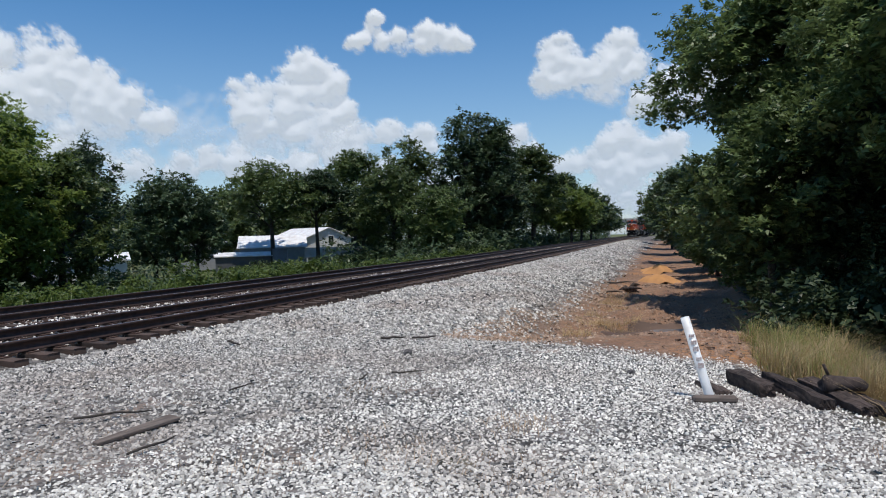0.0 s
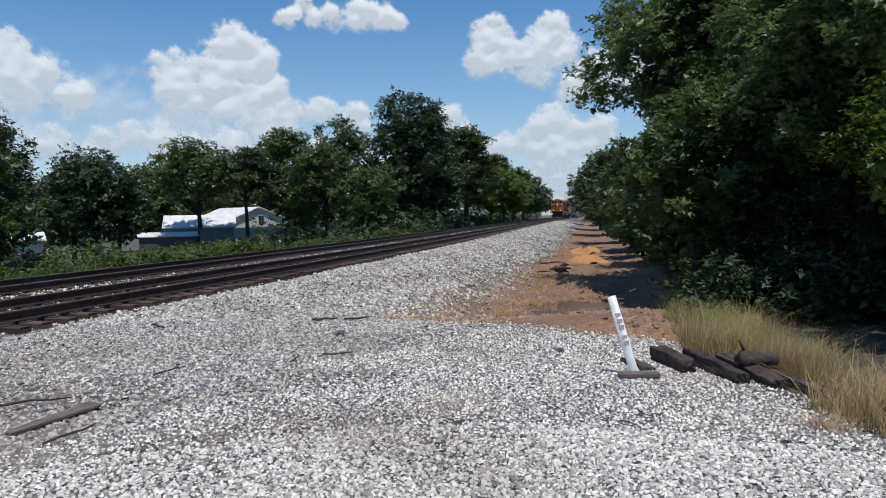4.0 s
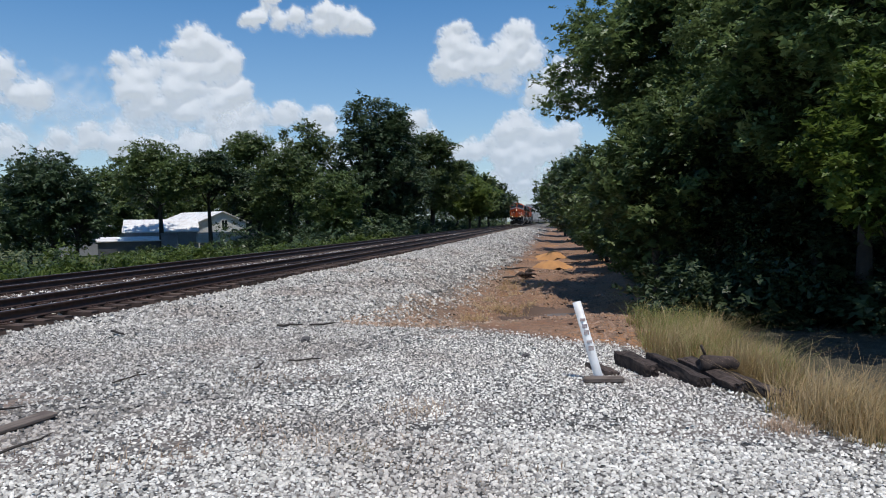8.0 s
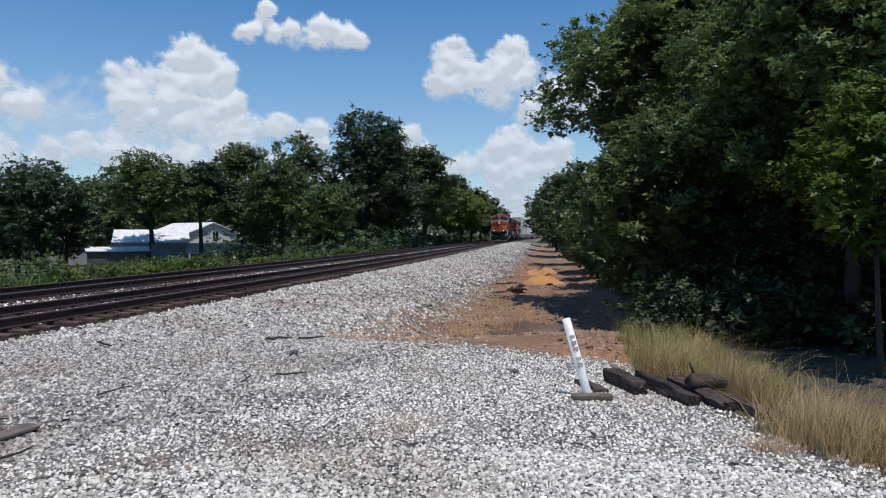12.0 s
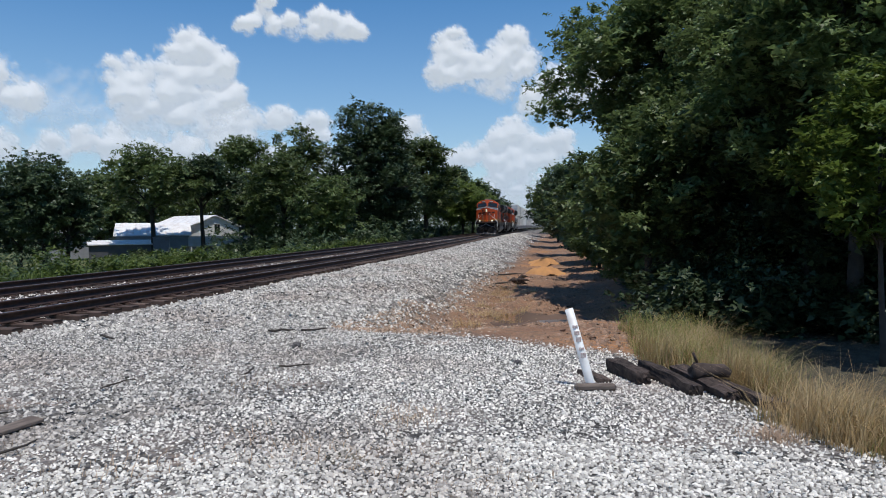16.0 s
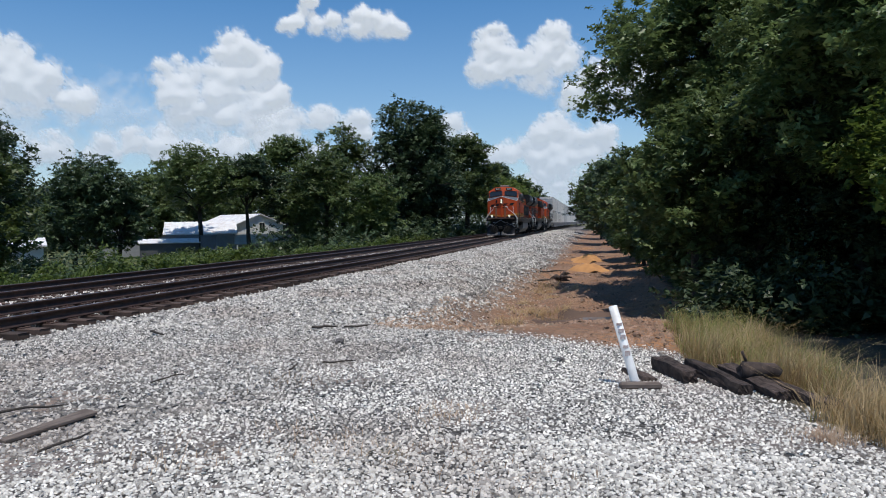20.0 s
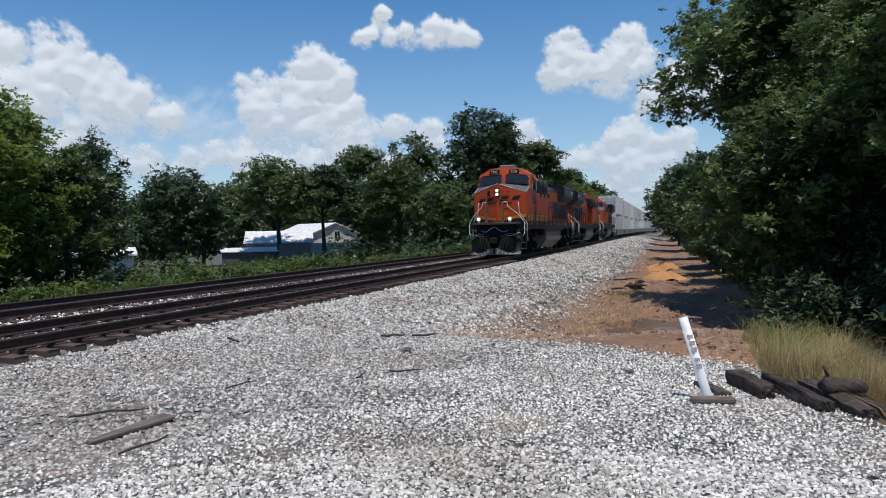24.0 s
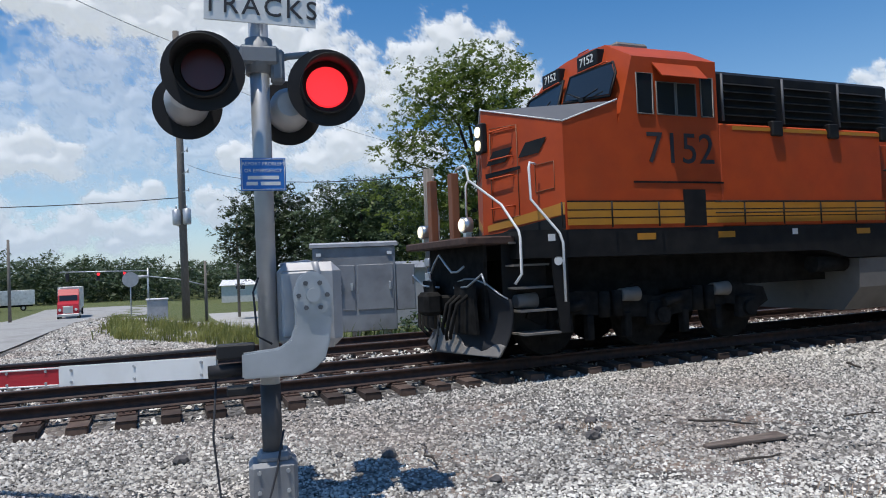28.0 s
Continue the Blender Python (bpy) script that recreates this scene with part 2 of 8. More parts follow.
M = dict(
    haze=haze_glow_material(),
    slope_stone=material("clay_stained_stone", (0.36, 0.27, 0.2), 0.95, vary=(0.26, 0.18, 0.125), scale=10, island=0.5),
    wet_mud=material("wet_mud", (0.085, 0.05, 0.033), 0.8, vary=(0.13, 0.08, 0.054), scale=1.2, wear=(0.1, 0.065, 0.045), wear_scale=0.8, wear_amount=0.7, bump=0.02, bump_scale=6),
    post_brown=material("faded_brown_orange_paint", (0.22, 0.075, 0.03), 0.6, wear=(0.12, 0.06, 0.035), wear_amount=0.6),
    stone=material("ballast_stone", (0.66, 0.638, 0.588), 0.9, vary=(0.45, 0.43, 0.392), scale=14, bump=0.004, island=0.5, wear=(0.3, 0.245, 0.21), wear_scale=0.33, wear_amount=0.55),
    bank_stone=material("bank_ballast", (0.48, 0.462, 0.427), 0.9, vary=(0.28, 0.268, 0.246), scale=14, bump=0.004, island=0.65, wear=(0.25, 0.2, 0.17), wear_scale=0.4, wear_amount=0.6),
    rail=material("rail_steel", (0.075, 0.04, 0.03), 0.65, 0.2, vary=(0.04, 0.025, 0.02), scale=9, bump=0.001),
    rail_top=material("polished_steel", (0.32, 0.3, 0.29), 0.35, 0.9, vary=(0.22, 0.2, 0.19), scale=5),
    tie=material("creosoted_timber", (0.05, 0.032, 0.025), 0.9, vary=(0.085, 0.055, 0.042), scale=5, bump=0.006, bump_scale=30, random=0.45, wear=(0.2, 0.16, 0.13), wear_amount=0.5),
    plate=material("rusty_plate", (0.1, 0.06, 0.045), 0.8, 0.3, vary=(0.06, 0.035, 0.03)),
    orange=material("orange_paint", (0.49, 0.071, 0.015), 0.5, vary=(0.43, 0.06, 0.014), scale=3, wear=(0.34, 0.062, 0.018), wear_scale=1.3, wear_amount=0.5, gloss=0.3),
    dim_mark=material("faded_dark_red_mark", (0.13, 0.028, 0.014), 0.6, wear=(0.3, 0.06, 0.02), wear_amount=0.5),
    black=material("black_paint", (0.012, 0.012, 0.013), 0.5, vary=(0.018, 0.018, 0.018), scale=4, wear=(0.03, 0.027, 0.025), wear_amount=0.5, gloss=0.2),
    yellow=material("yellow_paint", (0.5, 0.22, 0.025), 0.45, wear=(0.36, 0.17, 0.035), wear_amount=0.5),
    under=material("grimy_running_gear", (0.014, 0.0135, 0.013), 0.95, vary=(0.026, 0.025, 0.0235), scale=6, bump=0.004, bump_scale=25, gloss=0.06),
    tank=material("dusty_tank_paint", (0.15, 0.14, 0.13), 0.65, vary=(0.2, 0.185, 0.165), scale=2, wear=(0.1, 0.09, 0.08), wear_amount=0.7),
    glass=material("dark_cab_glass", (0.02, 0.025, 0.03), 0.06),
    white=material("white_paint", (0.8, 0.8, 0.78), 0.5, wear=(0.6, 0.58, 0.54), wear_amount=0.5),
    lamp_on=material("lit_headlight", (1.0, 0.88, 0.66), 0.3, glow=1.0),
    chrome=material("lamp_rim", (0.55, 0.55, 0.55), 0.3, 0.9),
    container=material("container_white", (0.7, 0.68, 0.64), 0.55, vary=(0.6, 0.58, 0.54), scale=1.5, wear=(0.42, 0.4, 0.37), wear_amount=0.6, random=0.25),
    wagon=material("wagon_paint", (0.28, 0.26, 0.25), 0.7, vary=(0.16, 0.14, 0.13), scale=2),
    galv=material("galvanised_steel", (0.52, 0.54, 0.56), 0.45, 0.55, vary=(0.42, 0.44, 0.46), scale=3, wear=(0.36, 0.37, 0.38), wear_amount=0.6),
    alu=material("cast_aluminium", (0.5, 0.5, 0.51), 0.5, 0.3, vary=(0.42, 0.42, 0.43), scale=4, wear=(0.4, 0.4, 0.41), wear_amount=0.5, bump=0.001),
    grey=material("dark_grey_paint", (0.09, 0.095, 0.105), 0.6, wear=(0.13, 0.13, 0.135), wear_amount=0.5),
    plate_black=material("matt_black_plate", (0.022, 0.022, 0.024), 0.6, wear=(0.045, 0.044, 0.045), wear_amount=0.5, gloss=0.2),
    dull_metal=material("dull_cabinet_metal", (0.3, 0.315, 0.33), 0.6, 0.2, vary=(0.24, 0.25, 0.265), scale=2, wear=(0.17, 0.17, 0.175), wear_scale=1.5, wear_amount=0.7),
    post_dark=material("stained_pipe", (0.1, 0.095, 0.095), 0.6, 0.3, vary=(0.07, 0.065, 0.065), scale=6),
    hood=material("black_signal_hood", (0.014, 0.014, 0.016), 0.6),
    rock=material("dark_rock", (0.07, 0.065, 0.065), 0.9, vary=(0.14, 0.13, 0.125), scale=9, bump=0.006),
    dull_red=material("unlit_red_lens", (0.09, 0.012, 0.012), 0.25),
    lit_red=material("lit_red_lens", (1.0, 0.03, 0.04), 0.4, glow=1.3),
    blue=material("blue_sign_paint", (0.02, 0.17, 0.55), 0.5),
    red=material("red_reflective_paint", (0.45, 0.02, 0.03), 0.45),
    letter=material("black_lettering", (0.03, 0.03, 0.035), 0.6),
    pole=material("weathered_pole_wood", (0.13, 0.115, 0.1), 0.9, vary=(0.2, 0.18, 0.16), scale=5, bump=0.006, bump_scale=25, stretch=(6, 6, 0.5)),
    bark=material("bark", (0.06, 0.05, 0.042), 0.95, vary=(0.035, 0.03, 0.025), scale=6, bump=0.02, bump_scale=14),
    plank=material("grey_weathered_board", (0.1, 0.076, 0.063), 0.9, vary=(0.18, 0.145, 0.122), scale=4, bump=0.004, stretch=(1, 6, 6)),
    pvc=material("scuffed_white_plastic", (0.82, 0.82, 0.8), 0.5, wear=(0.5, 0.45, 0.4), wear_scale=6, wear_amount=0.45),
    wall=material("cream_siding", (0.66, 0.65, 0.61), 0.7, vary=(0.58, 0.57, 0.53), scale=2, bump=0.003),
    grey_wall=material("pale_grey_siding", (0.33, 0.335, 0.35), 0.7, vary=(0.28, 0.285, 0.3), scale=2),
    roof=material("bright_metal_roof", (0.8, 0.8, 0.8), 0.5, 0.0, vary=(0.72, 0.72, 0.72), scale=1, wear=(0.5, 0.4, 0.32), wear_amount=0.4),
    tan_roof=material("rusted_tan_roof", (0.5, 0.38, 0.28), 0.7, vary=(0.6, 0.5, 0.4), scale=1),
    bin=material("faded_blue_grey_steel", (0.13, 0.155, 0.19), 0.6, vary=(0.1, 0.12, 0.15), scale=2, wear=(0.16, 0.13, 0.11), wear_amount=0.4),
    concrete=material("pale_concrete", (0.45, 0.44, 0.42), 0.9, vary=(0.36, 0.35, 0.33), scale=1.5, wear=(0.28, 0.27, 0.25), wear_amount=0.5),
    asphalt=material("worn_pale_road", (0.36, 0.355, 0.34), 0.95, vary=(0.3, 0.295, 0.28), scale=3, wear=(0.2, 0.195, 0.185), wear_scale=0.4, wear_amount=0.5),
    cloud=cloud_material(),
    mud=material("dry_clay_lump", (0.3, 0.19, 0.13), 0.95, vary=(0.2, 0.13, 0.09), scale=6, bump=0.02, bump_scale=10, island=0.4),
    water=material("muddy_water", (0.14, 0.095, 0.065), 0.3, gloss=0.22),
    leaf_a=leaf_material("leaves_mid", (0.052, 0.08, 0.024), (0.15, 0.2, 0.066)),
    # deep green; kept this dark to carry the shade below the wood too
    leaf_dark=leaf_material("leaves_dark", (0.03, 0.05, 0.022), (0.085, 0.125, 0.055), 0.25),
    leaf_bright=leaf_material("leaves_bright", (0.11, 0.165, 0.034), (0.25, 0.32, 0.08), 0.55),
    leaf_wood=leaf_material("leaves_wood", (0.058, 0.092, 0.032), (0.205, 0.275, 0.1), 0.38),
    leaf_young=leaf_material("leaves_young", (0.058, 0.094, 0.016), (0.145, 0.2, 0.04), 0.4),
    weed=leaf_material("weeds", (0.06, 0.1, 0.02), (0.16, 0.21, 0.05), 0.4),
    sprig=leaf_material("dead_sprigs", (0.28, 0.19, 0.13), (0.46, 0.35, 0.24), 0.3),
    straw=leaf_material("dry_grass", (0.34, 0.215, 0.09), (0.64, 0.5, 0.28), 0.4),
    verge_green=leaf_material("verge_grass", (0.16, 0.18, 0.045), (0.42, 0.42, 0.14), 0.4),
    old_tie=material("rotten_sleeper_wood", (0.022, 0.015, 0.012), 0.95, vary=(0.07, 0.05, 0.042), scale=14, bump=0.01, bump_scale=22, random=0.3),
    scuff=material("faded_print", (0.42, 0.3, 0.28), 0.7, vary=(0.6, 0.55, 0.52), scale=40),
    orange_clay=material("orange_clay", (0.5, 0.25, 0.09), 0.95, vary=(0.4, 0.2, 0.08), scale=2, bump=0.03, bump_scale=8),
)


def ground_material():
    """Soil sheet: gravel bed darkened for the shade between its stones, red clay, grass and woodland litter, each where
    the plan has it (uv: along and across the track).
    """
    m = bpy.data.materials.new("ground_soil")
    m.use_nodes = True
    n, k = m.node_tree.nodes, m.node_tree.links
    b = n["Principled BSDF"]
    b.inputs["Roughness"].default_value = 0.95
    co = n.new("ShaderNodeTexCoord")
    at = n.new("ShaderNodeVertexColor")
    at.layer_name = "soil"
    sp = n.new("ShaderNodeSeparateColor")
    k.new(at.outputs[0], sp.inputs[0])

    def tex(s, d=6):
        t = n.new("ShaderNodeTexNoise")
        t.inputs["Scale"].default_value, t.inputs["Detail"].default_value = s, d
        k.new(co.outputs["Object"], t.inputs["Vector"])
        return t.outputs["Fac"]

    def mapr(f, lo, hi):
        r = n.new("ShaderNodeMapRange")
        r.inputs[1].default_value, r.inputs[2].default_value = lo, hi
        k.new(f, r.inputs[0])
        return r.outputs[0]

    def mix(f, a, c):
        x = n.new("ShaderNodeMix")
        x.data_type = "RGBA"
        k.new(f, x.inputs[0])
        for v, s in ((a, x.inputs[6]), (c, x.inputs[7])):
            if isinstance(v, tuple):
                s.default_value = (*v, 1)
            else:
                k.new(v, s)
        return x.outputs[2]

    def ragged(ch, s, lo=0.4, hi=0.62):
        a = n.new("ShaderNodeMath")
        a.operation = "ADD"
        c = n.new("ShaderNodeMath")
        c.operation = "MULTIPLY_ADD"
        k.new(tex(s), c.inputs[0])
        c.inputs[1].default_value, c.inputs[2].default_value = 1.0, -0.5
        k.new(ch, a.inputs[0])
        k.new(c.outputs[0], a.inputs[1])
        return mapr(a.outputs[0], lo, hi)

    v = n.new("ShaderNodeTexVoronoi")
    v.inputs["Scale"].default_value = 19
    k.new(co.outputs["Object"], v.inputs["Vector"])
    grit = n.new("ShaderNodeSeparateColor")
    k.new(v.outputs["Color"], grit.inputs[0])
    # bed under the loose stones: shade of their gaps put into a dark colour
    gravel = mix(mapr(grit.outputs[0], 0.1, 0.9), (0.04, 0.037, 0.034), (0.2, 0.188, 0.175))
    gravel = mix(mapr(tex(0.45), 0.5, 0.72), gravel, (0.3, 0.25, 0.22))
    clay = mix(mapr(tex(0.9), 0.35, 0.65), (0.25, 0.13, 0.075), (0.32, 0.19, 0.115))
    clay = mix(mapr(tex(0.35), 0.52, 0.66), clay, (0.42, 0.2, 0.08))
    clay = mix(mapr(tex(7), 0.45, 0.75), clay, (0.17, 0.115, 0.08))
    grass = mix(mapr(tex(3), 0.35, 0.65), (0.07, 0.1, 0.025), (0.15, 0.16, 0.055))
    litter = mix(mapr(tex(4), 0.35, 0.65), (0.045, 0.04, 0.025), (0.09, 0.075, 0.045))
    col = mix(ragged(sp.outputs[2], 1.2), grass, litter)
    col = mix(ragged(sp.outputs[1], 1.6), col, clay)
    dirt = mix(mapr(tex(5), 0.35, 0.65), (0.27, 0.2, 0.155), (0.36, 0.29, 0.24))
    gravel = mix(ragged(at.outputs["Alpha"], 3.0), gravel, dirt)
    col = mix(ragged(sp.outputs[0], 1.1, 0.22, 0.85), col, gravel)
    k.new(col, b.inputs["Base Color"])
    u = n.new("ShaderNodeBump")
    u.inputs["Strength"].default_value, u.inputs["Distance"].default_value = 1.0, 0.05
    lumps = n.new("ShaderNodeMath")
    lumps.operation = "SUBTRACT"
    k.new(tex(14, 8), lumps.inputs[0])
    k.new(v.outputs["Distance"], lumps.inputs[1])
    k.new(lumps.outputs[0], u.inputs["Height"])
    k.new(u.outputs[0], b.inputs["Normal"])
    return m


# ---- building helpers ----
def mesh_of(bm, name, mats):
    me = bpy.data.meshes.new(name)
    bm.to_mesh(me)
    bm.free()
    for m in mats if isinstance(mats, (list, tuple)) else [mats]:
        me.materials.append(m)
    return me


def part(name, bm, mats, parent=None, label="", smooth=False):
    me = mesh_of(bm, name, mats)
    if smooth:
        me.shade_smooth()
    ob = new(name, me)
    ob.parent = parent
    if label:
        ob["label"] = label
    return ob


def empty(name, m=None):
    ob = new(name)
    ob.empty_display_size = 0.2
    if m is not None:
        ob.matrix_basis = m
    return ob


def sheet_mesh(name, verts, faces, mats, smooth=False):
    """A mesh from numpy arrays: verts (n, 3), faces (m, 3 or 4)."""
    me = bpy.data.meshes.new(name)
    verts, faces = np.asarray(verts, np.float32), np.asarray(faces, np.int32)
    k = faces.shape[1]
    me.vertices.add(len(verts))
    me.vertices.foreach_set("co", verts.ravel())
    me.loops.add(faces.size)
    me.loops.foreach_set("vertex_index", faces.ravel())
    me.polygons.add(len(faces))
    me.polygons.foreach_set("loop_start", np.arange(len(faces), dtype=np.int32) * k)
    me.update(calc_edges=True)
    for m in mats if isinstance(mats, (list, tuple)) else [mats]:
        me.materials.append(m)
    if smooth:
        me.shade_smooth()
    return me


def box(bm, x0, x1, y0, y1, z0, z1, bevel=0.0, mat=0, m=None):
    r = bmesh.ops.create_cube(bm, size=1)
    vs = r["verts"]
    for v in vs:
        v.co = Vector(((x0 + x1) / 2 + v.co.x * (x1 - x0), (y0 + y1) / 2 + v.co.y * (y1 - y0), (z0 + z1) / 2 + v.co.z * (z1 - z0)))
    if m is not None:
        bmesh.ops.transform(bm, matrix=m, verts=vs)
    fs = {f for v in vs for f in v.link_faces}
    if bevel:
        es = list({e for v in vs for e in v.link_edges})
        r = bmesh.ops.bevel(bm, geom=es, offset=bevel, segments=1, affect="EDGES")
        fs = {f for f in bm.faces if f.index == -1 or f in fs} | set(r["faces"])
        fs = {f for f in fs if f.is_valid}
    for f in fs:
        f.material_index = mat
    return vs


def prism(bm, profile, x0, x1, axis="x", mat=0):
    """A closed profile pushed along an axis. profile: points in the other two axes' order."""
    def p(a, b, c):
        return {"x": (c, a, b), "y": (a, c, b), "z": (a, b, c)}[axis]
    lo = [bm.verts.new(p(a, b, x0)) for a, b in profile]
    hi = [bm.verts.new(p(a, b, x1)) for a, b in profile]
    fs = [bm.faces.new(lo[::-1]), bm.faces.new(hi)]
    for i in range(len(lo)):
        j = (i + 1) % len(lo)
        fs.append(bm.faces.new((lo[i], lo[j], hi[j], hi[i])))
    for f in fs:
        f.material_index = mat
    bmesh.ops.recalc_face_normals(bm, faces=fs)
    return lo + hi


def tube(bm, points, radii, sides=8, mat=0, caps=True):
    """A round bar through points; radii one number or one a point."""
    pts = [Vector(p) for p in points]
    if not isinstance(radii, (list, tuple)):
        radii = [radii] * len(pts)
    rings = []
    ref = None
    for i, p in enumerate(pts):
        d = (pts[min(i + 1, len(pts) - 1)] - pts[max(i - 1, 0)]).normalized()
        if ref is None:
            ref = d.orthogonal().normalized()
        ref = (ref - d * ref.dot(d)).normalized()
        s = d.cross(ref)
        rings.append([bm.verts.new(p + (ref * math.cos(a) + s * math.sin(a)) * radii[i]) for a in (2 * math.pi * j / sides for j in range(sides))])
    for a, b in zip(rings, rings[1:]):
        for j in range(sides):
            f = bm.faces.new((a[j], a[(j + 1) % sides], b[(j + 1) % sides], b[j]))
            f.material_index = mat
            f.smooth = True
    if caps:
        bm.faces.new(rings[0][::-1]).material_index = mat
        bm.faces.new(rings[-1]).material_index = mat


def disc(bm, c, axis, r, depth, sides=24, mat=0, r2=None):
    a = Vector(axis).normalized() * depth
    tube(bm, [Vector(c), Vector(c) + a], [r, r if r2 is None else r2], sides, mat)


# ---- the line of the track: u runs along it, v to its far side ----
ALONG = Vector((0.33101, 0.94363, 0))
ACROSS = Vector((-0.94363, 0.33101, 0))
GAUGE, SECOND = 1.505, 3.78
BEND, RADIUS = 205.0, 520.0


def rail_v(u):
    """How far across the near rail lies at u: straight by the crossing, a slight sweep away, then a curve."""
    v = 9.13
    if u > 50:
        v += 0.03 * (u - 35)
    elif u > 20:
        v += 0.03 * (u - 20) ** 2 / 60
    if u > BEND:
        v -= (u - BEND) ** 2 / 2 / RADIUS
    return v


def spot(u, v, z=0.0):
    return ALONG * u + ACROSS * v + Vector((0, 0, z))


def on_line(u, off, z=0.0):
    """A point beside the line: off metres past the near rail."""
    s = (rail_v(u + 0.5) - rail_v(u - 0.5))
    n = Vector((-s, 1)) / math.sqrt(1 + s * s)
    return spot(u + n.x * off, rail_v(u) + n.y * off, z)


def uv_of(x, y):
    return x * ALONG.x + y * ALONG.y, x * ACROSS.x + y * ACROSS.y


def ease(a, b, x):
    t = min(1.0, max(0.0, (x - a) / (b - a)))
    return t * t * (3 - 2 * t)


def land(x, y):
    """Height of the ground at x, y."""
    u, v = uv_of(x, y)
    w = v - rail_v(u)
    z = -0.32
    # the clay ditch on this side of the bank
    far = ease(9.5, 17 + 16 * ease(2.8, 6, v), u + 0.6 * (v - 3)) * (1 - ease(120, 200, u))
    side = ease(6.6, 2.4, v - (rail_v(u) - 9.13)) if v < rail_v(u) else 0.0
    z -= far * side * 0.95
    z += far * ease(0.5, -6, v) * 0.7
    # lower grass beyond the edge of the gravel pad
    z -= 0.25 * ease(3.7, 5.2, x - 0.12 * max(0, y - 8) * 2) * (1 - far)
    # fall of the land behind the tracks
    if w > 0:
        near = ease(-4, 9, u)
        z -= ease(7.0, 16.0, w) * (0.5 + 1.4 * near)
        z -= ease(25, 110, w) * (2.6 - 0.6 * near)
    z += noise.noise((x * 0.25, y * 0.25, 0)) * 0.05 + (noise.noise((x * 0.7, y * 0.7, 3)) * 0.26 + noise.noise((x * 2.2, y * 2.2, 5)) * 0.11) * far * side
    if -2.2 < w < -0.1:
        z += 0.02 * ease(-2.2, -1.0, w)
    if abs(w - 2.6) < 6.0 and w > -0.3:
        z = -0.26 + (z + 0.26) * ease(2.6, 4.2, abs(w - 2.6))
    return z

# ---- ground ----
def steps():
    xs, s, x = [0.0], 0.3, 0.0
    while x < 2600:
        if x > 24:
            s *= 1.13
        x += s
        xs.append(x)
    return [-a for a in xs[:0:-1]] + xs


def clay_edge(u):
    """Where, across the track, the ballast of the bank gives way to clay."""
    if u < 8.3:
        return -3.0
    if u < 11.4:
        return -3.0 + (u - 8.3) / 3.1 * 6.7
    if u < 45:
        return 3.7
    return 3.7 + min(u - 45, 60) / 60 * 2.0


def soil(x, y):
    """Shares of gravel, clay and litter at x, y."""
    u, v = uv_of(x, y)
    w = v - rail_v(u)
    if w > -0.6:
        g = 1 - ease(6.2, 7.6, w) if u > 5 else 1 - ease(43, 48, w)
        g *= ease(-34, -26, u)
    else:
        g = ease(-1.5, 1.3, v - clay_edge(u) + 0.5 * noise.noise((x * 0.9, y * 0.9, 1))) * (1 - ease(3.3, 4.2, x - 0.25 * max(0.0, 5 - y)) * (1 - ease(6, 9, v)) * (1 - ease(9.5, 12, u)))
        g *= ease(-40, -20, y)
    c = ease(8.3, 9.3, u) * ease(-2.6, -1.2, v) if w < -1 else 0.0
    c *= 1 - ease(150, 200, u)
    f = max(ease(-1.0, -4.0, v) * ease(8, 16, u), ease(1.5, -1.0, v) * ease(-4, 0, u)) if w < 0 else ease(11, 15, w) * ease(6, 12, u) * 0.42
    return g, c, f


DIRT = ((-4.2, 3.6, 1.5), (-2.7, 2.7, 1.1), (-5.6, 5.6, 1.3), (-3.2, 7.0, 1.0), (-3.3, 5.2, 1.1), (-4.3, 6.0, 0.8), (-1.3, 5.0, 0.8), (0.5, 5.0, 0.7), (-2.2, 4.0, 0.9), (1.6, 10.2, 1.2), (-0.4, 7.4, 0.6), (-4.6, 4.0, 0.5))


def dirt(x, y):
    """Brown soil showing between the stones."""
    u, v = uv_of(x, y)
    if v - rail_v(u) > 9:
        return 0.35
    return max(0.45 * ease(1.25, 0.35, math.hypot(x - a, y - b) / r) for a, b, r in DIRT)


def build_ground():
    ax = steps()
    n = len(ax)
    co = [(x, y, land(x, y)) for y in ax for x in ax]
    i = np.arange(n * n).reshape(n, n)
    faces = np.stack([i[:-1, :-1], i[:-1, 1:], i[1:, 1:], i[1:, :-1]], -1).reshape(-1, 4)
    me = sheet_mesh("ground", co, faces, ground_material(), True)
    at = me.color_attributes.new("soil", "FLOAT_COLOR", "POINT")
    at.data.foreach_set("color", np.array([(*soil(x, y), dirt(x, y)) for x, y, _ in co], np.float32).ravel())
    return tagged(new("ground", me), "gravel bed darkened for gap shade and red clay ground with grassy verges", "ground", kind="structure")


ground = build_ground()

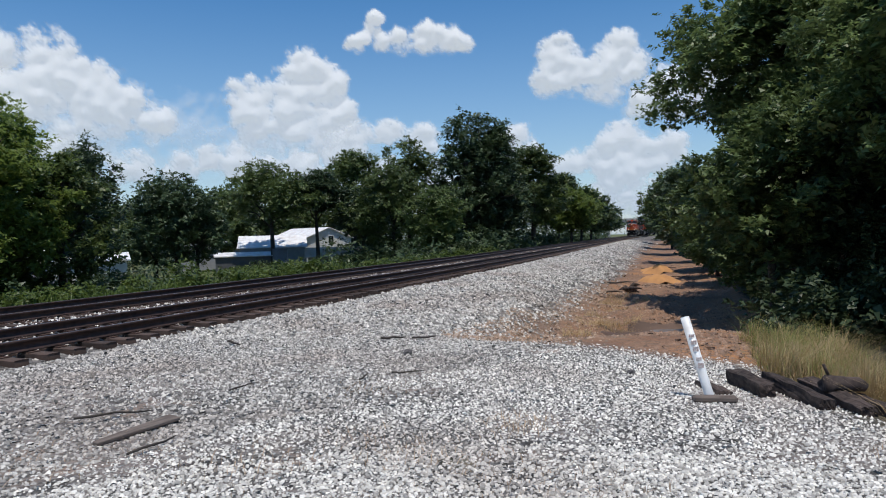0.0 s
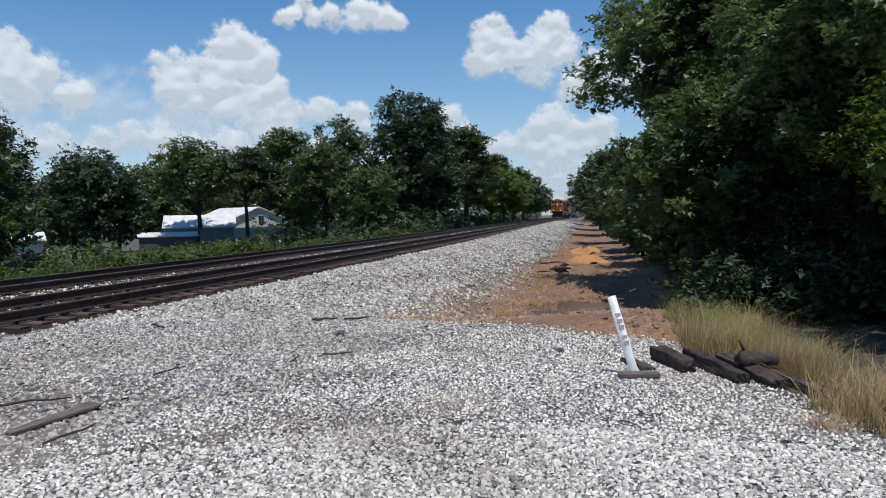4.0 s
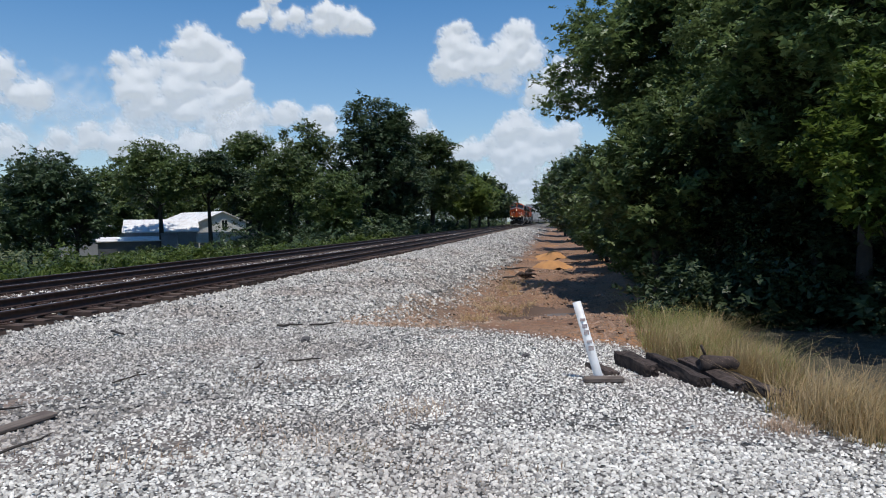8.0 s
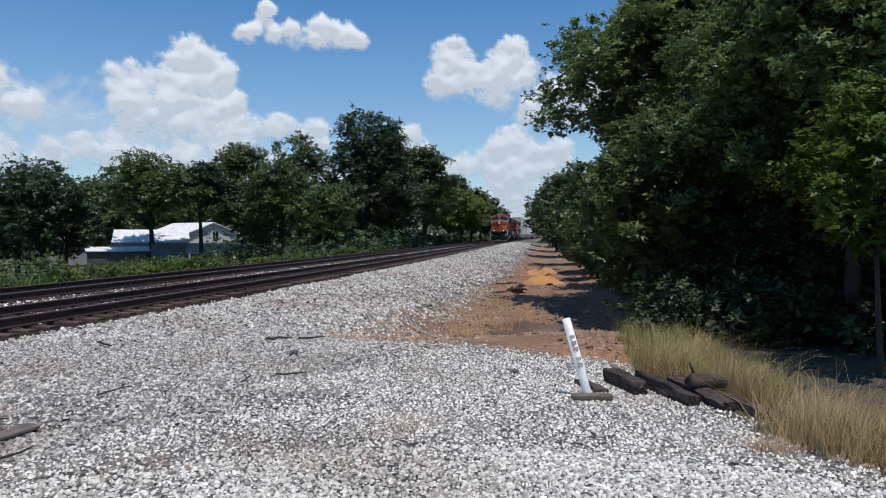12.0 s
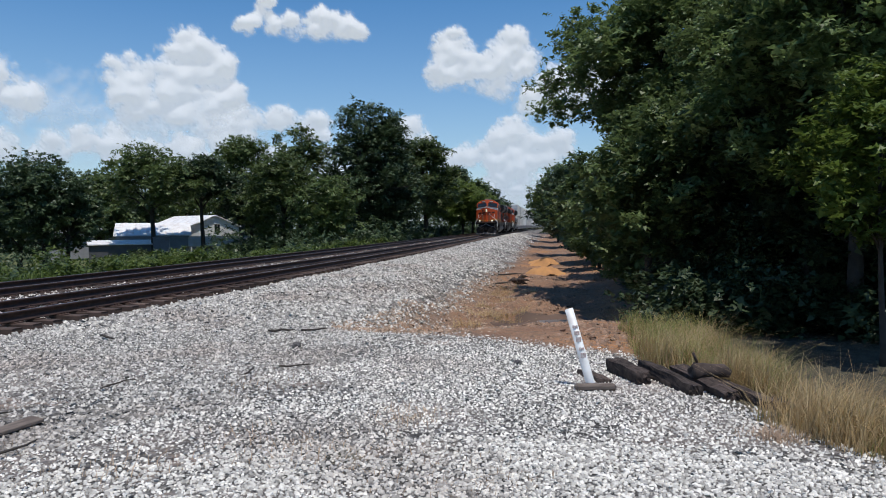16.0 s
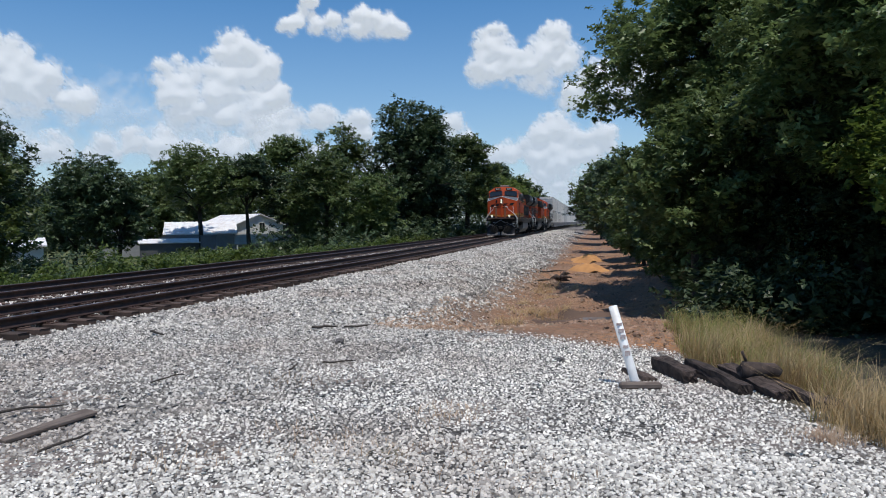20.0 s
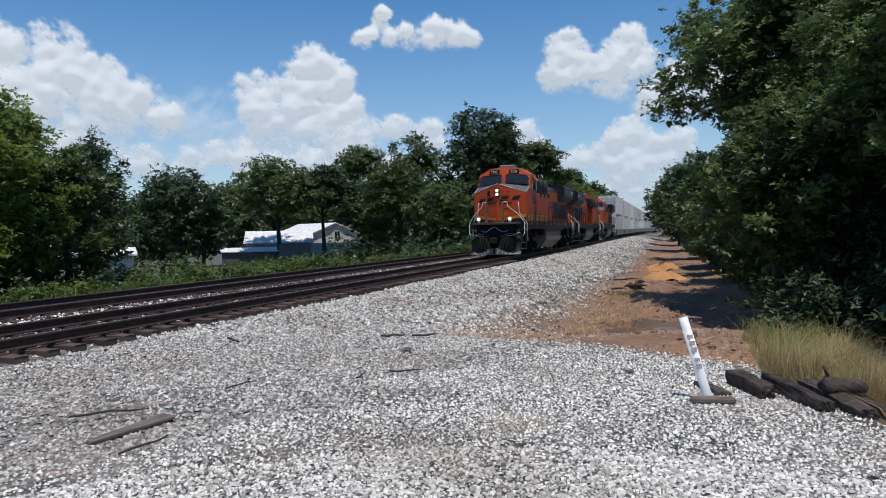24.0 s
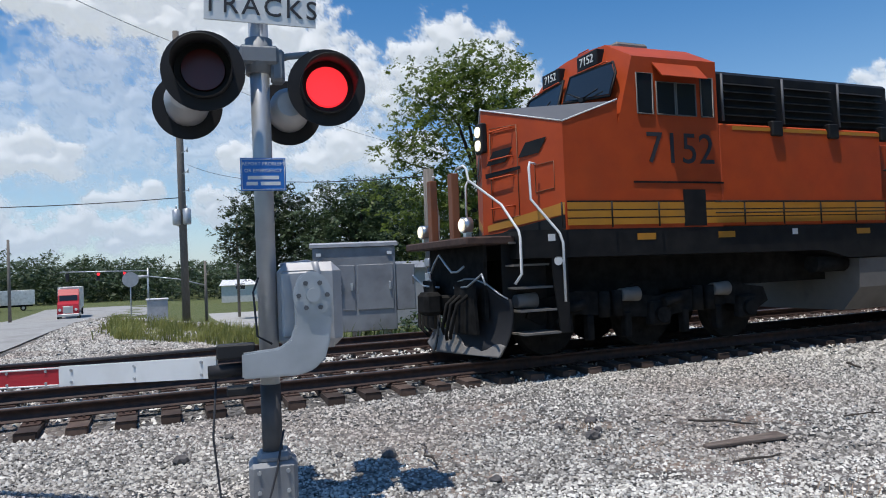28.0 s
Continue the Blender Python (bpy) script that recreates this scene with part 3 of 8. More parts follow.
# wet mud on the ditch's floor, and a puddle that fills its hollows
def mud_flat(cx, cy, rx, ry):
    n, m = 40, 14
    v = [(cx, cy, land(cx, cy) + 0.06)]
    for j in range(1, m + 1):
        for i in range(n):
            a = 2 * math.pi * i / n
            k = j / m * (1 + 0.16 * math.sin(3 * a) + 0.1 * math.sin(7 * a + 1))
            x, y = cx + rx * k * math.cos(a), cy + ry * k * math.sin(a)
            v.append((x, y, land(x, y) + 0.06 - 0.12 * (j / m) ** 6))
    f = [(0, 1 + i, 1 + (i + 1) % n, 0) for i in range(n)]
    for j in range(m - 1):
        for i in range(n):
            p, q = 1 + j * n + i, 1 + j * n + (i + 1) % n
            f.append((p, p + n, q + n, q))
    bm = bmesh.new()
    vs = [bm.verts.new(p) for p in v]
    for p in f:
        bm.faces.new([vs[k] for k in dict.fromkeys(p)])
    bmesh.ops.recalc_face_normals(bm, faces=bm.faces)
    return tagged(part("mud_flat", bm, M["wet_mud"], smooth=True), "flat wet brown mud round the puddle", "mud", kind="structure")


mud_flat(5.8, 17.1, 1.7, 2.7)
level = land(5.4, 16.3) + 0.13
bm = bmesh.new()
ring = [bm.verts.new((5.4 + math.cos(a) * (0.42 + 0.1 * math.sin(3 * a)), 16.3 + math.sin(a) * (0.7 + 0.15 * math.cos(2 * a)), level)) for a in (i * math.pi / 12 for i in range(24))]
bm.faces.new(ring)
tagged(part("puddle", bm, M["water"]), "shallow muddy puddle in the clay ditch", "water", kind="structure")

# the road over the crossing, beyond the tracks
def build_road():
    bm = bmesh.new()
    rows = []
    for v in [16.8 + i * 4 for i in range(34)]:
        sweep = 0.0008 * max(0, v - 30) ** 2
        row = []
        for s in (0, 0.33, 0.66, 1):
            u = -15.5 - sweep * 0.2 + s * (10.5 + 0.08 * max(0, v - 26)) - 1.5 * ease(22, 60, v)
            p = spot(u, v)
            row.append(bm.verts.new((p.x, p.y, land(p.x, p.y) + 0.05)))
        rows.append(row)
    for a, b in zip(rows, rows[1:]):
        for i in range(3):
            bm.faces.new((a[i], a[i + 1], b[i + 1], b[i]))
    bmesh.ops.recalc_face_normals(bm, faces=bm.faces)
    return tagged(part("road", bm, M["asphalt"], smooth=True), "sun-bleached asphalt road leading away from the crossing", "road", kind="structure")


build_road()


# ---- loose stones of the ballast ----
def scatter_stones(name, spots, lo, hi, mat, label, grow=None, low=False):
    """Angular stones, open underneath, lying on the ground at spots (x, y, z): ten triangles each, or four where they lie far off."""
    rng = np.random.default_rng(5)
    n = len(spots)
    if low:
        form = np.array([(-1, -1, -0.6), (1, -1, -0.6), (1, 1, -0.6), (-1, 1, -0.6), (0, 0, 1.3)], np.float32)
        sides = np.array([(0, 1, 4), (1, 2, 4), (2, 3, 4), (3, 0, 4)], np.int32)
    else:
        form = np.array([(x * (1.0 - 0.18 * z), y * (1.0 - 0.18 * z), z) for x in (-1, 1) for y in (-1, 1) for z in (-1, 1)], np.float32)
        sides = np.array([(0, 1, 3, 2), (4, 6, 7, 5), (0, 4, 5, 1), (2, 3, 7, 6), (1, 5, 7, 3)], np.int32)
    size = rng.uniform(lo, hi, (n, 1, 1)) * 0.5
    if grow is not None:
        size *= np.asarray(grow)[:, None, None]
    c = form[None] * size * np.stack([rng.uniform(0.7, 1.35, n), rng.uniform(0.55, 1.0, n), rng.uniform(0.5, 0.95, n)], -1)[:, None]
    c += rng.uniform(-0.36, 0.36, c.shape) * size
    a, t = rng.uniform(0, 2 * math.pi, n), rng.normal(0, 0.6, n)
    ca, sa, ct, st = np.cos(a)[:, None], np.sin(a)[:, None], np.cos(t)[:, None], np.sin(t)[:, None]
    y, z = c[..., 1] * ct - c[..., 2] * st, c[..., 1] * st + c[..., 2] * ct
    c = np.stack([c[..., 0] * ca - y * sa, c[..., 0] * sa + y * ca, z], -1) + np.asarray(spots, np.float32)[:, None]
    faces = (sides[None] + len(form) * np.arange(n)[:, None, None]).reshape(-1, sides.shape[1])
    return tagged(new(name, sheet_mesh(name, c.reshape(-1, 3), faces, mat)), label, "gravel", kind="stuff")


def on_bank(x, y):
    """True on the dirtier ballast of the bank, false on the pale stones tipped beside it; the edge between them is ragged."""
    side = ((x + 2.2) * 4.6 - (y - 5.6) * 4.0) / 6.1
    return side + 1.1 * noise.noise((x * 0.5, y * 0.5, 6)) + 0.5 * noise.noise((x * 1.7, y * 1.7, 2)) < 0


def stone_spots(r0, r1, thick, seed, a0=-42, a1=88):
    """Spots on the gravel between two radii round the walk, thinning out with distance: those of the pad and those of the bank."""
    rng = np.random.default_rng(seed)
    pad, bank = [], []
    ring = np.linspace(r0, r1, 400)
    per = thick * np.minimum(1.0, 5.5 / ring) ** 1.15
    mass = np.concatenate([[0], np.cumsum(((per * ring)[1:] + (per * ring)[:-1]) / 2 * np.diff(ring))])
    n = int(mass[-1] * radians(a1 - a0))
    rr, aa = np.interp(rng.uniform(0, mass[-1], n), mass, ring), np.radians(rng.uniform(a0, a1, n))
    odd = rng.random(n)
    for r, a, q in zip(rr, aa, odd):
        x, y = -r * math.sin(a), r * math.cos(a)
        u, v = uv_of(x, y)
        w = v - rail_v(u)
        if -0.55 < w < 7.5 or w > 16 and (u > 8 or u < -4.6) or w < -11:
            continue
        if q < soil(x, y)[0] - 0.25 and rng.random() > dirt(x, y) * 0.75:
            (bank if on_bank(x, y) else pad).append((x, y, land(x, y) + rng.uniform(-0.006, 0.014)))
    return pad, bank


def packed_spots(r0, r1, gap, seed):
    """Stones lying side by side, gap metres apart, between two radii: those of the pad and those of the bank."""
    rng = np.random.default_rng(seed)
    pad, bank = [], []
    n = int(r1 / gap)
    for i in range(-n, n + 1):
        for j in range(0, int(n / 0.9) + 2):
            x, y = (i + 0.5 * (j % 2)) * gap, j * gap * 0.9
            r = math.hypot(x, y)
            if not r0 < r < r1 or math.atan2(x, y) > 0.76:
                continue
            x, y = x + rng.uniform(-0.42, 0.42) * gap, y + rng.uniform(-0.42, 0.42) * gap
            u, v = uv_of(x, y)
            if v - rail_v(u) > -0.55:
                continue
            if rng.random() < soil(x, y)[0] - 0.2 and rng.random() > dirt(x, y) * 0.7:
                (bank if on_bank(x, y) else pad).append((x, y, land(x, y) + rng.uniform(-0.004, 0.008)))
    return pad, bank


def size_at(spots):
    return [max(1.0, math.hypot(x, y) / 6) ** 0.35 for x, y, _ in spots]


pad, _ = packed_spots(1.2, 5.4, 0.0235, 11)
_, bank = packed_spots(1.2, 6.8, 0.03, 12)
scatter_stones("pad_gravel", pad, 0.013, 0.028, M["stone"], "loose angular pale grey stones tipped beside the track")
scatter_stones("bank_gravel", bank, 0.015, 0.033, M["bank_stone"], "dusty grey ballast stones at the foot of the bank")
pad, _ = packed_spots(5.4, 12.5, 0.033, 10)
_, bank = packed_spots(6.8, 13.0, 0.038, 13)
scatter_stones("pad_gravel", pad, 0.018, 0.036, M["stone"], "pale grey stones of the pad farther off", low=True)
scatter_stones("bank_gravel", bank, 0.023, 0.048, M["bank_stone"], "dusty grey ballast stones on the side of the bank", low=True)
pad, bank = stone_spots(12.5, 48, 1150, 10)
scatter_stones("bank_gravel", pad + bank, 0.028, 0.062, M["bank_stone"], "dusty ballast stones along the line", size_at(pad + bank), True)
pad, bank = stone_spots(26, 62, 420, 8, 50, 88)
scatter_stones("lot_gravel", pad + bank, 0.04, 0.09, M["bank_stone"], "pale gravel of the lot beside the road", size_at(pad + bank), True)
_, bank = stone_spots(48, 150, 560, 9, -27, -6)
scatter_stones("bank_gravel", bank, 0.03, 0.07, M["bank_stone"], "pale ballast of the bank running into the distance", size_at(bank), True)


def crib_spots():
    """Stones between the sleepers and between the two tracks."""
    rng = np.random.default_rng(12)
    out = []
    for u0, u1, per in ((-6, 16, 84), (16, 40, 34), (40, 80, 10)):
        n = int(per * (u1 - u0) * 7.4)
        for u, w in zip(rng.uniform(u0, u1, n), rng.uniform(-0.5, 6.9, n)):
            p = on_line(u, w)
            out.append((p.x, p.y, (-0.285 if w < -0.05 else -0.21 if 1.75 < w < 3.55 else -0.222) + rng.uniform(-0.02, 0.02)))
    return out


scatter_stones("crib_gravel", crib_spots(), 0.03, 0.07, M["stone"], "pale ballast stones packed between the dark sleepers", low=True)


# ---- the two tracks ----
RAIL = ((-0.07, -0.17), (0.07, -0.17), (0.07, -0.155), (0.012, -0.135), (0.012, -0.05), (0.036, -0.04), (0.036, -0.008), (0.026, 0.0), (-0.026, 0.0), (-0.036, -0.008), (-0.036, -0.04), (-0.012, -0.05), (-0.012, -0.135), (-0.07, -0.155))


def rail_mesh(off):
    us = [-40 + 2.0 * i for i in range(46)] + [54 + 4.0 * i for i in range(72)]
    k = len(RAIL)
    verts, faces, tops = [], [], []
    for u in us:
        a, b = on_line(u, off), on_line(u, off + 1)
        d = (b - a).normalized()
        verts += [tuple(a + d * y + Vector((0, 0, z))) for y, z in RAIL]
    for i in range(len(us) - 1):
        for j in range(k):
            faces.append((i * k + j, i * k + (j + 1) % k, (i + 1) * k + (j + 1) % k, (i + 1) * k + j))
            tops.append(1 if j == 7 else 0)
    me = sheet_mesh("rail", verts, faces, [M["rail"], M["rail_top"]])
    me.polygons.foreach_set("material_index", np.array(tops, np.int32))
    return me


def build_track(off, label):
    track = tagged(empty("railway_track"), label, "railway track", kind="structure")
    for o in (off, off + GAUGE):
        new("rail", rail_mesh(o)).parent = track
    rng = random.Random(int(off * 10) + 3)
    bm = bmesh.new()
    box(bm, -0.11, 0.11, -1.3, 1.3, -0.17, 0, 0.012)
    for v in bm.verts:
        v.co += Vector((rng.uniform(-0.006, 0.006), rng.uniform(-0.02, 0.02), rng.uniform(-0.004, 0.004)))
    sleeper = mesh_of(bm, "sleeper", M["tie"])
    bm = bmesh.new()
    for s in (-GAUGE / 2, GAUGE / 2):
        box(bm, -0.1, 0.1, s - 0.19, s + 0.19, 0.0, 0.016)
        for e in (-0.1, 0.1):
            box(bm, -0.05, -0.025, s + e - 0.015, s + e + 0.015, 0.014, 0.045)
            box(bm, 0.03, 0.055, s + e - 0.015, s + e + 0.015, 0.014, 0.045)
    plates = mesh_of(bm, "tie_plates", M["plate"])
    far_v, far_f = [], []
    u, i = -8.0, 0
    while u < 230:
        a, b = on_line(u, off + GAUGE / 2), on_line(u + 1, off + GAUGE / 2)
        m = Matrix.Translation(a + Vector((0, 0, -0.19 + rng.uniform(-0.008, 0.006)))) @ Matrix.Rotation(math.atan2(b.y - a.y, b.x - a.x) + radians(rng.uniform(-1.6, 1.6)), 4, "Z") @ Matrix.Translation((0, rng.uniform(-0.07, 0.07), 0))
        if i < 150:
            for me in (sleeper, plates):
                if me is plates and i > 60:
                    continue
                o = new(me.name.split(".")[0], me)
                o.parent, o.matrix_basis = track, m
        else:
            k = len(far_v)
            for x in (-0.11, 0.11):
                for y in (-1.3, 1.3):
                    for z in (-0.12, 0):
                        far_v.append(tuple(m @ Vector((x, y, z))))
            far_f += [(k, k + 1, k + 3, k + 2), (k + 4, k + 6, k + 7, k + 5), (k, k + 4, k + 5, k + 1), (k + 2, k + 3, k + 7, k + 6), (k + 1, k + 5, k + 7, k + 3)]
        u += 0.5
        i += 1
    o = new("far_sleepers", sheet_mesh("far_sleepers", far_v, far_f, M["tie"]))
    o.parent = track
    o["kind"] = "stuff"
    return track


build_track(0.0, "rusty steel rails on dark timber sleepers in pale ballast")
build_track(SECOND, "second pair of rusty rails on dark sleepers beyond the first")


def clod_spots():
    rng = np.random.default_rng(13)
    out = []
    while len(out) < 9000:
        p = spot(9.5 + 45 * rng.random() ** 1.7, rng.uniform(-1.5, 4.6))
        if soil(p.x, p.y)[0] < 0.5 and noise.noise((p.x * 0.6, p.y * 0.6, 9)) > rng.uniform(-0.4, 0.5):
            out.append((p.x, p.y, land(p.x, p.y)))
    return out


scatter_stones("clay_lumps", clod_spots(), 0.02, 0.085, M["mud"], "crumbled reddish clay lumps strewn in the ditch", low=True)


# the orange heap of clay down the ditch
def clay_mound(x, y, r, h):
    n = 26
    v, f = [], []
    for i in range(n + 1):
        for j in range(n + 1):
            a, b = (i / n - 0.5) * 2 * r, (j / n - 0.5) * 2 * r
            d = math.hypot(a, b * 0.7) / r
            v.append((x + a, y + b, land(x + a, y + b) - 0.1 + h * ease(1.0, 0.3, d) * (1 + 0.5 * noise.noise((a * 0.8, b * 0.8, 2))) + 0.05 * noise.noise((a * 2.5, b * 2.5, 8))))
    for i in range(n):
        for j in range(n):
            k = i * (n + 1) + j
            f.append((k, k + n + 1, k + n + 2, k + 1))
    return tagged(new("clay_mound", sheet_mesh("clay_mound", v, f, M["orange_clay"], True)), "washed-out heap of bright orange clay in the ditch", "mound")


clay_mound(13.5, 43.5, 1.5, 0.42)
clay_mound(11.1, 35.8, 1.3, 0.42)


def slope_spots():
    rng = np.random.default_rng(14)
    out = []
    while len(out) < 6500:
        p = spot(9.8 + 24 * rng.random() ** 1.4, rng.uniform(0.8, 4.6))
        if rng.random() < ease(0.6, 4.0, uv_of(p.x, p.y)[1]) and soil(p.x, p.y)[0] < 0.8:
            out.append((p.x, p.y, land(p.x, p.y) + rng.uniform(-0.01, 0.01)))
    return out


scatter_stones("slope_gravel", slope_spots(), 0.03, 0.075, M["slope_stone"], "brown clay-stained stones on the side of the bank", low=True)

# ---- trees and growth ----
def leaf_cloud(rng, centres, radii, count, size, flat=0.75, fill=0.25, tuft=8, sides=4, puffs=9, gaps=-0.1, lift=0.45):
    """Leaf sprays on rounded clumps: verts, faces. Every clump carries small puffs on its upper and outer side; sprays hang out of
    the puffs' skins, leaves to both sides of a twig and one at its tip, with hollows between the clumps."""
    centres, radii = np.asarray(centres, np.float64), np.asarray(radii, np.float64)
    d = rng.normal(size=(len(centres), puffs, 3)) + np.array([0, 0, 0.35])
    d /= np.linalg.norm(d, axis=2)[..., None]
    pr = radii[:, None] * rng.uniform(0.24, 0.5, (len(centres), puffs))
    pc = centres[:, None] + d * (radii[:, None] - pr * 0.55)[..., None] * np.array([1, 1, flat])
    pc, pr = pc.reshape(-1, 3), pr.ravel()
    n = max(1, count // tuft)
    coarse = max(0.55, float(np.median(radii)) * 0.6)
    pick = rng.choice(len(pc), n, p=pr ** 2 / (pr ** 2).sum())
    d = rng.normal(size=(n, 3)) + np.array([0, 0, lift])
    d[:, 2] = np.where(d[:, 2] < -0.35, -d[:, 2], d[:, 2])
    d /= np.linalg.norm(d, axis=1)[:, None]
    c = pc[pick] + d * (pr[pick] * rng.uniform(0.75, 1.1, n))[:, None] * np.array([1.1, 1.1, 0.75 if lift < 0.8 else 0.5])
    gap = np.array([noise.noise((p[0] / coarse, p[1] / coarse, p[2] / coarse * 1.3)) for p in c])
    inner = (rng.random(n) < fill) | (gap < gaps)
    host = rng.choice(len(centres), n, p=radii ** 2 / (radii ** 2).sum())
    deep = centres[host] + rng.normal(size=(n, 3)) * (radii[host] * 0.33)[:, None] * np.array([1, 1, flat])
    c = np.where(inner[:, None], deep, c)

    def unit(a):
        return a / np.maximum(np.linalg.norm(a, axis=1), 1e-6)[:, None]

    axis = unit(d * np.array([1, 1, 0.4]) + rng.normal(size=(n, 3)) * 0.4 + np.array([0, 0, -0.12]))
    top = unit(d * 0.5 + rng.normal(size=(n, 3)) * 0.22 + np.array([0, 0, 0.75]))
    across = unit(np.cross(top, axis))
    own, k = np.repeat(np.arange(n), tuft), np.tile(np.arange(tuft), n)
    count = len(own)
    f = k / max(1, tuft - 1)
    hand = np.where(k == tuft - 1, 0.0, np.where(k % 2 == 0, 1.0, -1.0))
    p = c[own] + axis[own] * (size * tuft * 0.26 * (f - 0.4))[:, None] + rng.normal(size=(count, 3)) * size * 0.28
    way = unit(axis[own] * 0.6 + across[own] * (hand * 0.9)[:, None] + rng.normal(size=(count, 3)) * 0.25 - np.array([0, 0, 1]) * rng.uniform(0.0, 0.6, count)[:, None])
    nrm = top[own] + rng.normal(size=(count, 3)) * 0.3
    b = unit(np.cross(nrm, way))
    nrm = np.cross(way, b)
    s = (size * rng.uniform(0.7, 1.3, count) * np.where(inner[own], 1.3, 1.0))[:, None]
    if sides == 3:
        v = np.stack([p + b * s * 0.36 - nrm * s * 0.06, p - b * s * 0.36 - nrm * s * 0.06, p + way * s], 1)
    else:
        v = np.stack([p, p + way * s * 0.45 - b * s * 0.33 + nrm * s * 0.07, p + way * s - nrm * s * 0.16, p + way * s * 0.45 + b * s * 0.33 + nrm * s * 0.07], 1)
    return v.reshape(-1, 3), np.arange(count * sides).reshape(-1, sides)


def crown_lobes(rng, height, radius, low, lobes):
    """Clump centres of a crown between low and height: a rough egg of lumps, broadest above the middle, uneven."""
    cs, rs = [], []
    mid, half = (low + height) / 2, (height - low) / 2
    for i in range(lobes):
        q = 1 - 2 * (i + 0.5) / lobes
        a = i * 2.39996 + rng.uniform(-0.4, 0.4)
        s = math.sqrt(1 - q * q)
        r = radius * rng.uniform(0.17, 0.36)
        k = rng.uniform(0.55, 1.12)
        wide = max(0.1, radius - r * 0.8) * s * k * (1.12 - 0.3 * q) * (1.0 if q > -0.6 else 0.8)
        z = mid + q * max(0.1, half - r * 0.8) * rng.uniform(0.85, 1.0)
        cs.append((wide * math.cos(a), wide * math.sin(a), z))
        rs.append(r)
    for i in range(lobes // 3):
        a, q = rng.uniform(0, 2 * math.pi), rng.uniform(-0.5, 0.6)
        cs.append((radius * 0.4 * math.cos(a), radius * 0.4 * math.sin(a), mid + q * half))
        rs.append(radius * rng.uniform(0.3, 0.45))
    return cs, rs


def build_tree(name, x, y, top, radius, mat, label, count, leaf, low=0.25, lobes=26, trunk=None, seed=0, fill=0.25, flat=0.8, sides=4, puffs=9, gaps=-0.1, lift=0.45):
    """A tree at x, y whose crown tops out at height top: tapered trunk with limbs, and a crown of leaf sprays."""
    rng = np.random.default_rng(seed)
    z0 = land(x, y) - 0.1
    h = top - z0
    tree = tagged(empty(name, pose(x, y, z0)), label, "tree")
    cs, rs = crown_lobes(rng, h, radius, h * low, lobes)
    bm = bmesh.new()
    tr = trunk or max(0.1, h * 0.022)
    mid = Vector((rng.uniform(-0.3, 0.3), rng.uniform(-0.3, 0.3), h * 0.45))
    end = Vector((mid.x * 1.4, mid.y * 1.4, h * 0.82))
    tube(bm, [(0, 0, 0), (0, 0, 0.3), mid * 0.5, mid, end], [tr * 1.5, tr * 1.1, tr * 0.9, tr * 0.65, tr * 0.18], 9)
    for i in rng.choice(len(cs), min(9, len(cs)), replace=False):
        c = Vector(cs[i])
        f = max(0.16, min(0.7, c.z / h * 0.7))
        a = mid * (f / 0.45) if f < 0.45 else mid.lerp(end, (f - 0.45) / 0.4)
        m = a.lerp(c, 0.5) + Vector((0, 0, 0.05 * h))
        tube(bm, [a, m, c], [tr * 0.42, tr * 0.28, tr * 0.08], 6)
    part("trunk", bm, M["bark"], tree)
    v, f = leaf_cloud(rng, cs, rs, count, leaf, flat, fill, 9, sides, puffs, gaps, lift)
    o = new("crown", sheet_mesh("crown", v, f, mat))
    o.parent = tree
    return tree


def shrub(name, spots, radii, count, leaf, mat, label, seed):
    """Low growth that nobody could count: sprays over rounded heaps on the ground."""
    rng = np.random.default_rng(seed)
    cs = [(x, y, land(x, y) + r * 0.35) for (x, y), r in zip(spots, radii)]
    v, f = leaf_cloud(rng, cs, radii, count, leaf, 0.7, 0.2, 6, 3, 6)
    return tagged(new(name, sheet_mesh(name, v, f, mat)), label, "shrubs", kind="stuff")


